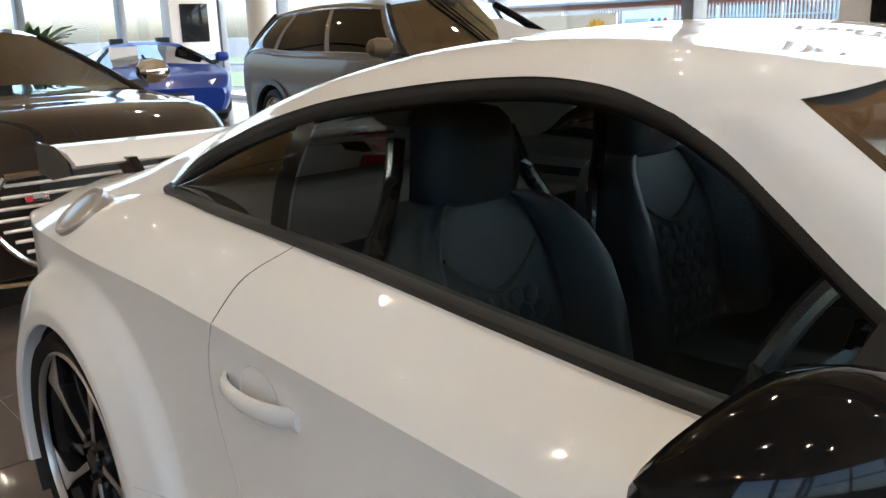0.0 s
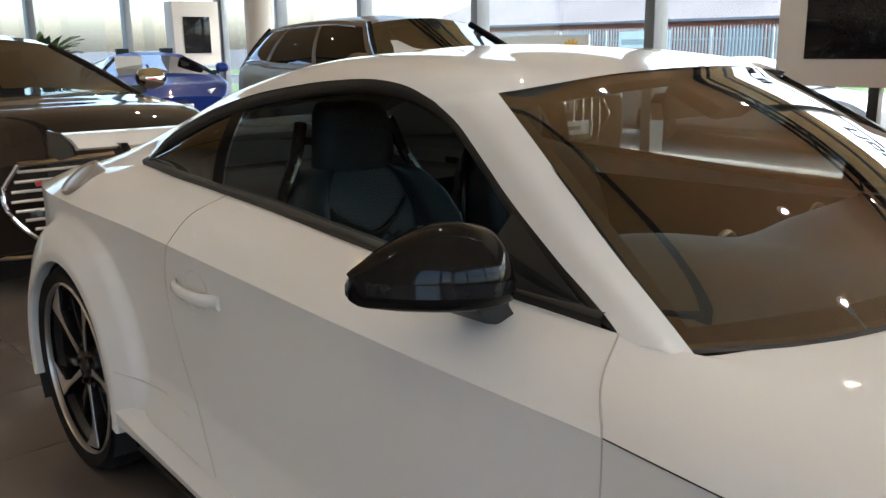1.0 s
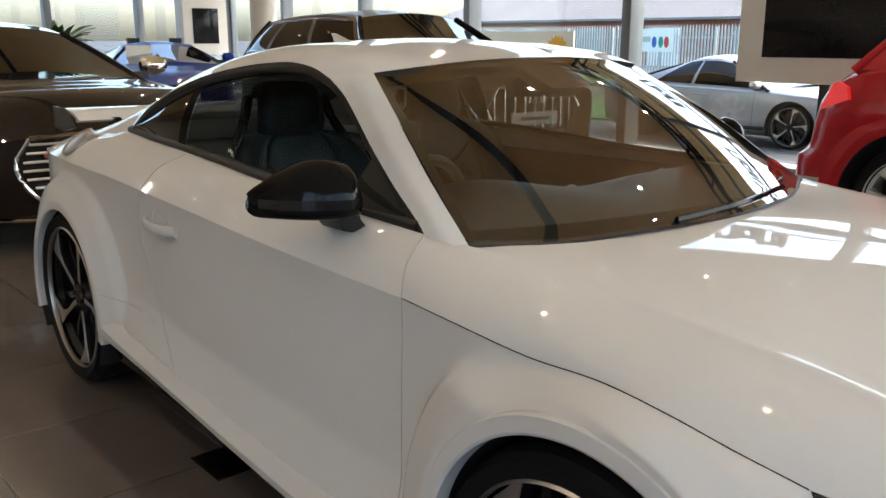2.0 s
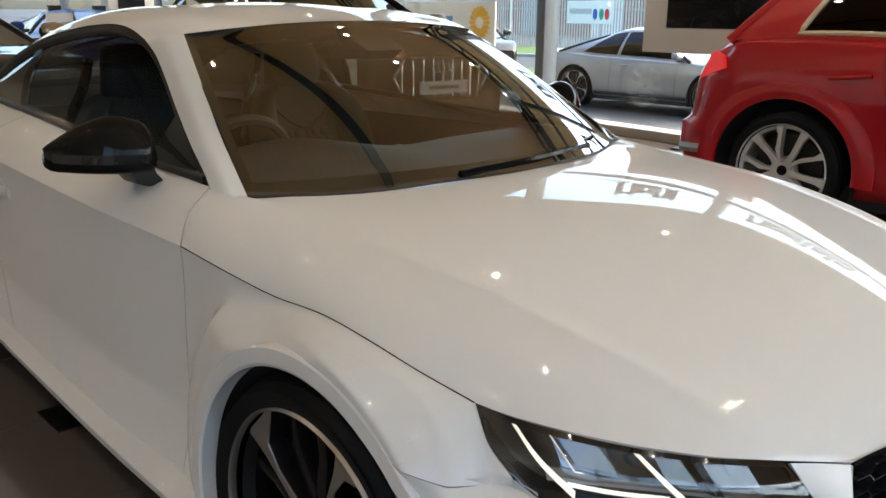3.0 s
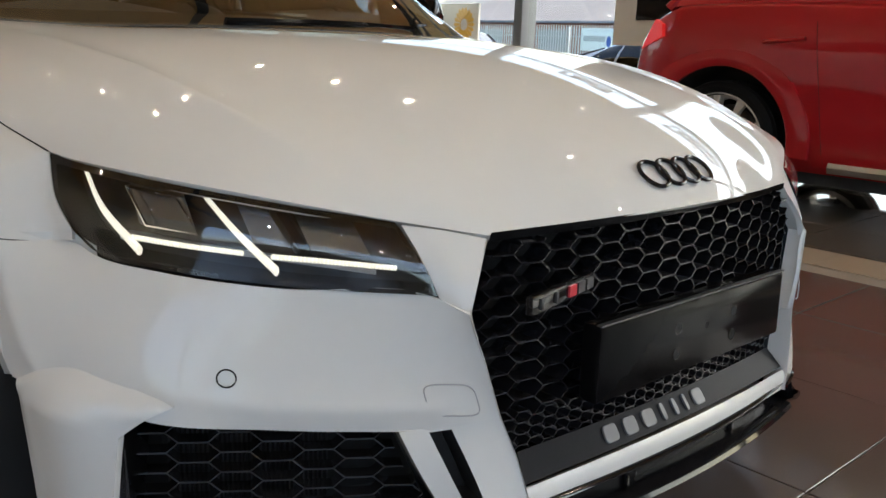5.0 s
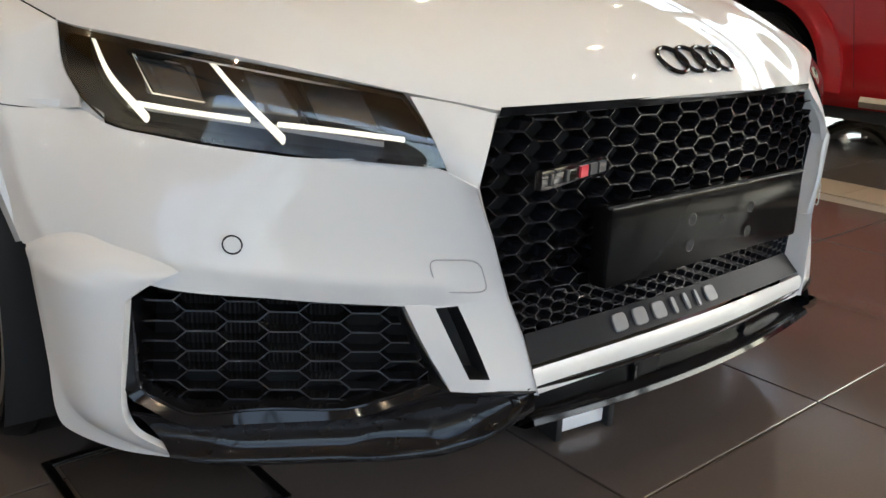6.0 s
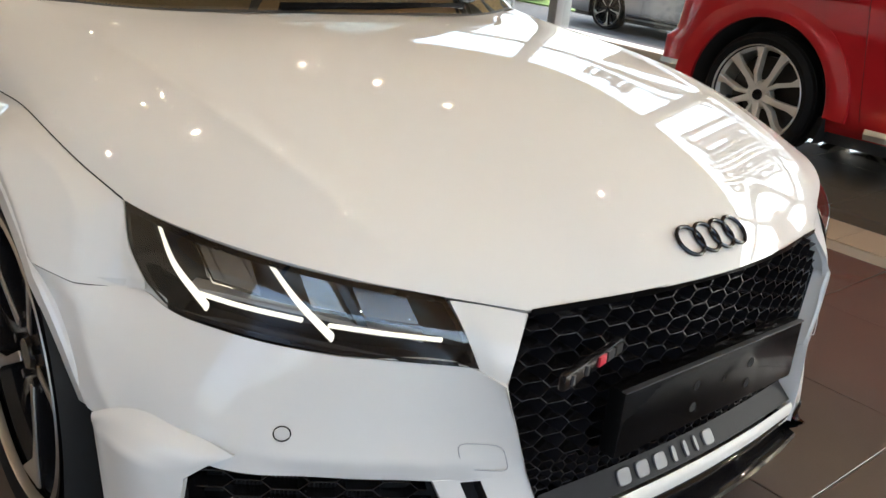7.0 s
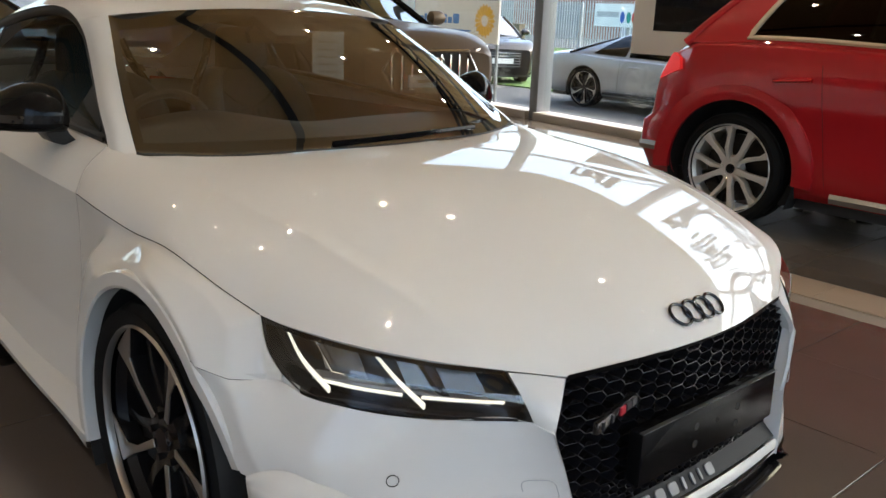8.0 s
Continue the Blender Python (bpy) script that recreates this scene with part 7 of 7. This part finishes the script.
    part("yoke_seam", Sheet().tube([face(t, 0.822 + 0.075 * (abs(t) / 0.5) ** 1.5) + np.array([0.003, 0, 0]) for t in np.linspace(-0.5, 0.5, 17)], 0.006, 6), DARK, seat)
    part("centre_seam", Sheet().tube([face(0.0, z) + np.array([0.003, 0, 0]) for z in np.linspace(0.5, 0.81, 8)], 0.003, 5), DARK, seat)
    for t in (-1, 1):
        part("bolster_seam", Sheet().tube([face(t * 0.56, z) + np.array([0.004, 0, 0]) for z in np.linspace(0.5, 0.965, 16)], 0.0035, 6), DARK, seat)
        part("seat_shell", Sheet().tube([(-1.68 + xs0, y0 + t * 0.255, 0.60), (-1.70 + xs0, y0 + t * 0.268, 0.78), (-1.72 + xs0, y0 + t * 0.235, 0.93), (-1.745 + xs0, y0 + t * 0.175, 1.03), (-1.765 + xs0, y0 + t * 0.145, 1.11)], 0.017, 10, 24), BLACKGLOSS, seat)
dash = loft([[(-0.50, -0.66, 0.855), (-0.40, -0.3, 0.862), (-0.37, 0.0, 0.865), (-0.40, 0.3, 0.862), (-0.50, 0.66, 0.855)],
             [(-0.72, -0.67, 0.885), (-0.70, -0.37, 0.925), (-0.66, 0.0, 0.885), (-0.68, 0.3, 0.885), (-0.72, 0.67, 0.88)],
             [(-0.86, -0.67, 0.86), (-0.90, -0.37, 0.90), (-0.82, 0.0, 0.86), (-0.84, 0.3, 0.86), (-0.86, 0.67, 0.855)],
             [(-0.90, -0.67, 0.75), (-0.90, -0.37, 0.74), (-0.86, 0.0, 0.72), (-0.88, 0.3, 0.73), (-0.90, 0.67, 0.74)],
             [(-0.80, -0.67, 0.50), (-0.80, -0.37, 0.50), (-0.80, 0.0, 0.45), (-0.80, 0.3, 0.50), (-0.80, 0.67, 0.50)]], 40, 24)
dashboard = part("dashboard", Sheet().grid(dash), BLACKPLASTIC, coupe, "soft black dashboard with a cowled driver side")
for y in (-0.58, -0.12, 0.12, 0.58):
    q = np.linspace(0, 2 * math.pi, 20)
    part("air_vent", Sheet().tube([(-0.885, y + 0.045 * math.cos(a), 0.81 + 0.045 * math.sin(a)) for a in q], 0.008, 6), ALLOY, dashboard)
part("steering_wheel", Sheet().tube([(-1.05 + 0.055 * math.sin(a), -0.37 + 0.175 * math.cos(a), 0.80 + 0.165 * math.sin(a)) for a in np.linspace(0, 2 * math.pi, 41)], 0.016, 8).box((-1.02, -0.44, 0.75), (-0.95, -0.30, 0.84)).box((-1.04, -0.54, 0.785), (-1.02, -0.20, 0.815)), BLACKPLASTIC, coupe, "black leather steering wheel")
part("centre_console", Sheet().box((-1.75, -0.11, 0.25), (-0.85, 0.11, 0.52)), BLACKPLASTIC, coupe, smooth=30, bevel=0.02)
part("rear_shelf", Sheet().box((-2.75, -0.58, 0.80), (-2.05, 0.58, 0.86)), FABRIC, coupe, smooth=30, bevel=0.01)
part("inner_mirror", Sheet().solid([[(-0.93 + dx, 0.10 * t, 1.155 + 0.028 * s_) for t, s_ in ((-1, 0.3), (-0.8, 1), (0.8, 1), (1, 0.3), (0.9, -1), (-0.9, -1))] for dx in (0.0, -0.03)]), BLACKPLASTIC, coupe)
part("sensor_pod", Sheet().solid([[(-0.80, -0.07, 1.155), (-0.80, 0.07, 1.155), (-0.92, 0.09, 1.215), (-0.92, -0.09, 1.215)], [(-0.83, -0.06, 1.13), (-0.83, 0.06, 1.13), (-0.93, 0.08, 1.185), (-0.93, -0.08, 1.185)]]), BLACKPLASTIC, coupe)
# wipers and the dark band at the foot of the windscreen
for a, b in (((-0.305, -0.20, 0.876), (-0.375, 0.42, 0.876)), ((-0.375, 0.30, 0.874), (-0.50, 0.62, 0.882))):
    mid = tuple(0.5 * (p + q) + d for p, q, d in zip(a, b, (0.03, 0, 0.006)))
    part("wiper", Sheet().tube([a, mid, b], 0.007, 6, 14, 1.4), PLATEBLACK, coupe, "black wiper resting on the windscreen")
part("cowl_strip", Sheet().grid(loft([span([(x + 0.010, w, z - 0.004) for x, w, z in BASE]), span([(x - 0.012, w, z + 0.004) for x, w, z in BASE])], 40, 3)), BLACKPLASTIC, coupe)

# ---- more of the showroom ----
stand = thing("info_stand", (-4.42, 2.57, 0), "white paper card on a slim grey floor stand", "sign", turn=-40)
part("foot", Sheet().solid([[(r * math.cos(a), r * math.sin(a), z) for a in np.linspace(0, 2 * math.pi, 24, endpoint=False)] for r, z in ((0.14, 0.0), (0.14, 0.008), (0.13, 0.012))]), STEELGREY, stand)
part("pole", Sheet().tube([(0, 0, 0.01), (0, 0, 0.66)], 0.012, 10), STEELGREY, stand)
part("card", Sheet().box((-0.008, -0.13, 0.65), (0.008, 0.13, 1.05)), PLATEWHITE, stand, "white card with grey lines", smooth=30, bevel=0.003)
for k in range(5):
    part("writing", Sheet().box((0.009, -0.09, 0.72 + 0.06 * k), (0.0105, 0.09 - 0.03 * (k % 2), 0.735 + 0.06 * k)), GREYMARK, stand, smooth=False)
screen2 = thing("display_pillar", (-15.0, 5.25, 0), "pale display pillar with a dark screen on a black foot", "screen", turn=84)
part("board", Sheet().box((0, 0, 0.98), (0.86, 0.45, 2.12)), WALLPAINT, screen2, smooth=30, bevel=0.01)
part("panel", Sheet().box((0.18, -0.012, 1.20), (0.68, -0.001, 1.85)), BLACKGLOSS, screen2, "dark screen", smooth=30, bevel=0.002)
part("stand", Sheet().box((0.38, 0.1, 0), (0.52, 0.3, 0.98)), STEELBLACK, screen2, smooth=30, bevel=0.004)
LEAF = material("palm_leaf", (0.045, 0.11, 0.03), 0.5, 0, 0, 0.3, 30)
plant = thing("potted_palm", (-9.8, 1.36, 0), "bushy green palm in a dark pot", "plant")
part("pot", Sheet().solid([[(r * math.cos(a), r * math.sin(a), z) for a in np.linspace(0, 2 * math.pi, 20, endpoint=False)] for r, z in ((0.16, 0), (0.21, 0.4), (0.22, 0.42), (0.19, 0.42), (0.18, 0.36))]), STEELBLACK, plant)
part("stem", Sheet().tube([(0, 0, 0.36), (0.02, 0, 0.75), (0, 0.01, 1.18)], 0.03, 8, 8), material("palm_stem", (0.14, 0.10, 0.05), 0.8), plant)
rnd = random.Random(5)
for k in range(84):
    a, up, ln = rnd.uniform(0, 2 * math.pi), rnd.uniform(-0.05, 0.75), rnd.uniform(0.26, 0.46)
    c, s_ = math.cos(a), math.sin(a)
    loops = []
    for t in np.linspace(0, 1, 6):
        r, z, w = ln * t, 1.13 + up * ln * t * 1.9 - 0.55 * ln * t * t, 0.046 * math.sin(math.pi * (0.12 + 0.86 * t)) + 0.002
        loops.append([(r * c - w * s_, r * s_ + w * c, z), (r * c, r * s_, z + 0.008), (r * c + w * s_, r * s_ - w * c, z), (r * c, r * s_, z - 0.004)])
    part("leaf", Sheet().solid(loops), LEAF, plant)
for x, y in ((-12.2, 5.4),):
    lone("round_column", Sheet().solid([[(x + 0.22 * math.cos(a), y + 0.22 * math.sin(a), z) for a in np.linspace(0, 2 * math.pi, 28, endpoint=False)] for z in (0, CEILING)]), WALLPAINT, "white round column", "column", kind="structure")

# ---- floor tiles ----
PITCH, TX, TY = 0.598, 0.857, 0.469


def tile_mesh(mat, name):
    h, t = PITCH / 2 - 0.0022, 0.0015
    return Sheet().solid([[(-h, -h, -0.006), (h, -h, -0.006), (h, h, -0.006), (-h, h, -0.006)], [(-h, -h, -t), (h, -h, -t), (h, h, -t), (-h, h, -t)], [(-h + t, -h + t, 0), (h - t, -h + t, 0), (h - t, h - t, 0), (-h + t, h - t, 0)]]).mesh(name, mat, False)


def tile_rows(lo, hi, base, pitch):
    k0, k1 = math.ceil((lo - base) / pitch), math.floor((hi - base) / pitch)
    return [base + pitch * (k + 0.5) for k in range(k0, k1)]


DARKVAR = material("dark_floor_tile", (0.108, 0.087, 0.075), 0.15, 0, 0, 0.14, 160, 0.05, 0.18, spec=0.6)
for mat in (DARKVAR, LIGHTTILE):
    nt = mat.node_tree
    info_n, p = nt.nodes.new("ShaderNodeObjectInfo"), nt.nodes["Principled BSDF"]
    rough = nt.nodes.new("ShaderNodeMath")
    rough.operation = "MULTIPLY_ADD"
    rough.inputs[1].default_value, rough.inputs[2].default_value = 0.04, p.inputs["Roughness"].default_value - 0.02
    nt.links.new(info_n.outputs["Random"], rough.inputs[0])
    nt.links.new(rough.outputs[0], p.inputs["Roughness"])
dark_me, light_me = tile_mesh(DARKVAR, "floor_tile"), tile_mesh(LIGHTTILE, "light_tile")
rest_d, rest_l = Sheet(), Sheet()
h = PITCH / 2 - 0.0022
for x in tile_rows(X0, X1, TX, PITCH):
    for y in tile_rows(Y0, EDGE + 0.45, TY, PITCH):
        if -6.6 < x < 3.2 and -3.2 < y < 2.5 and y + h < EDGE + 0.01:
            ob = part("floor_tile", dark_me, None, floor)
            ob.location = (x, y, 0)
        elif y + h < EDGE + 0.01:
            rest_d.box((x - h, y - h, -0.006), (x + h, y + h, 0))
    for y in [EDGE + STRIP + 0.004 + PITCH * (k + 0.5) for k in range(8)]:
        ends = [min(y + h, glass_y(v) - 0.18) for v in (x - h, x + h)]
        if -6.6 < x < 3.2 and min(ends) == y + h:
            ob = part("light_tile", light_me, None, floor)
            ob.location = (x, y, 0)
        elif min(ends) > y - h + 0.02:
            rest_l.prism([(x - h, y - h, -0.006), (x + h, y - h, -0.006), (x + h, ends[1], -0.006), (x - h, ends[0], -0.006)], (0, 0, 0.006))
tagged(part("far_dark_tiles", rest_d, DARKVAR, floor, smooth=False), kind="stuff")
tagged(part("far_light_tiles", rest_l, LIGHTTILE, floor, smooth=False), kind="stuff")
BORDER = material("beige_border_tile", (0.42, 0.35, 0.27), 0.25, 0, 0, 0.08, 120, 0.04, 0.1)
border_me = Sheet().box((-0.5965, 0.002, -0.006), (0.5965, STRIP, 0.0)).mesh("border_tile", BORDER, False)
for k in range(21):
    ob = part("border_tile", border_me, None, floor)
    ob.location = (X0 + 0.6 + 1.197 * k, EDGE, 0)
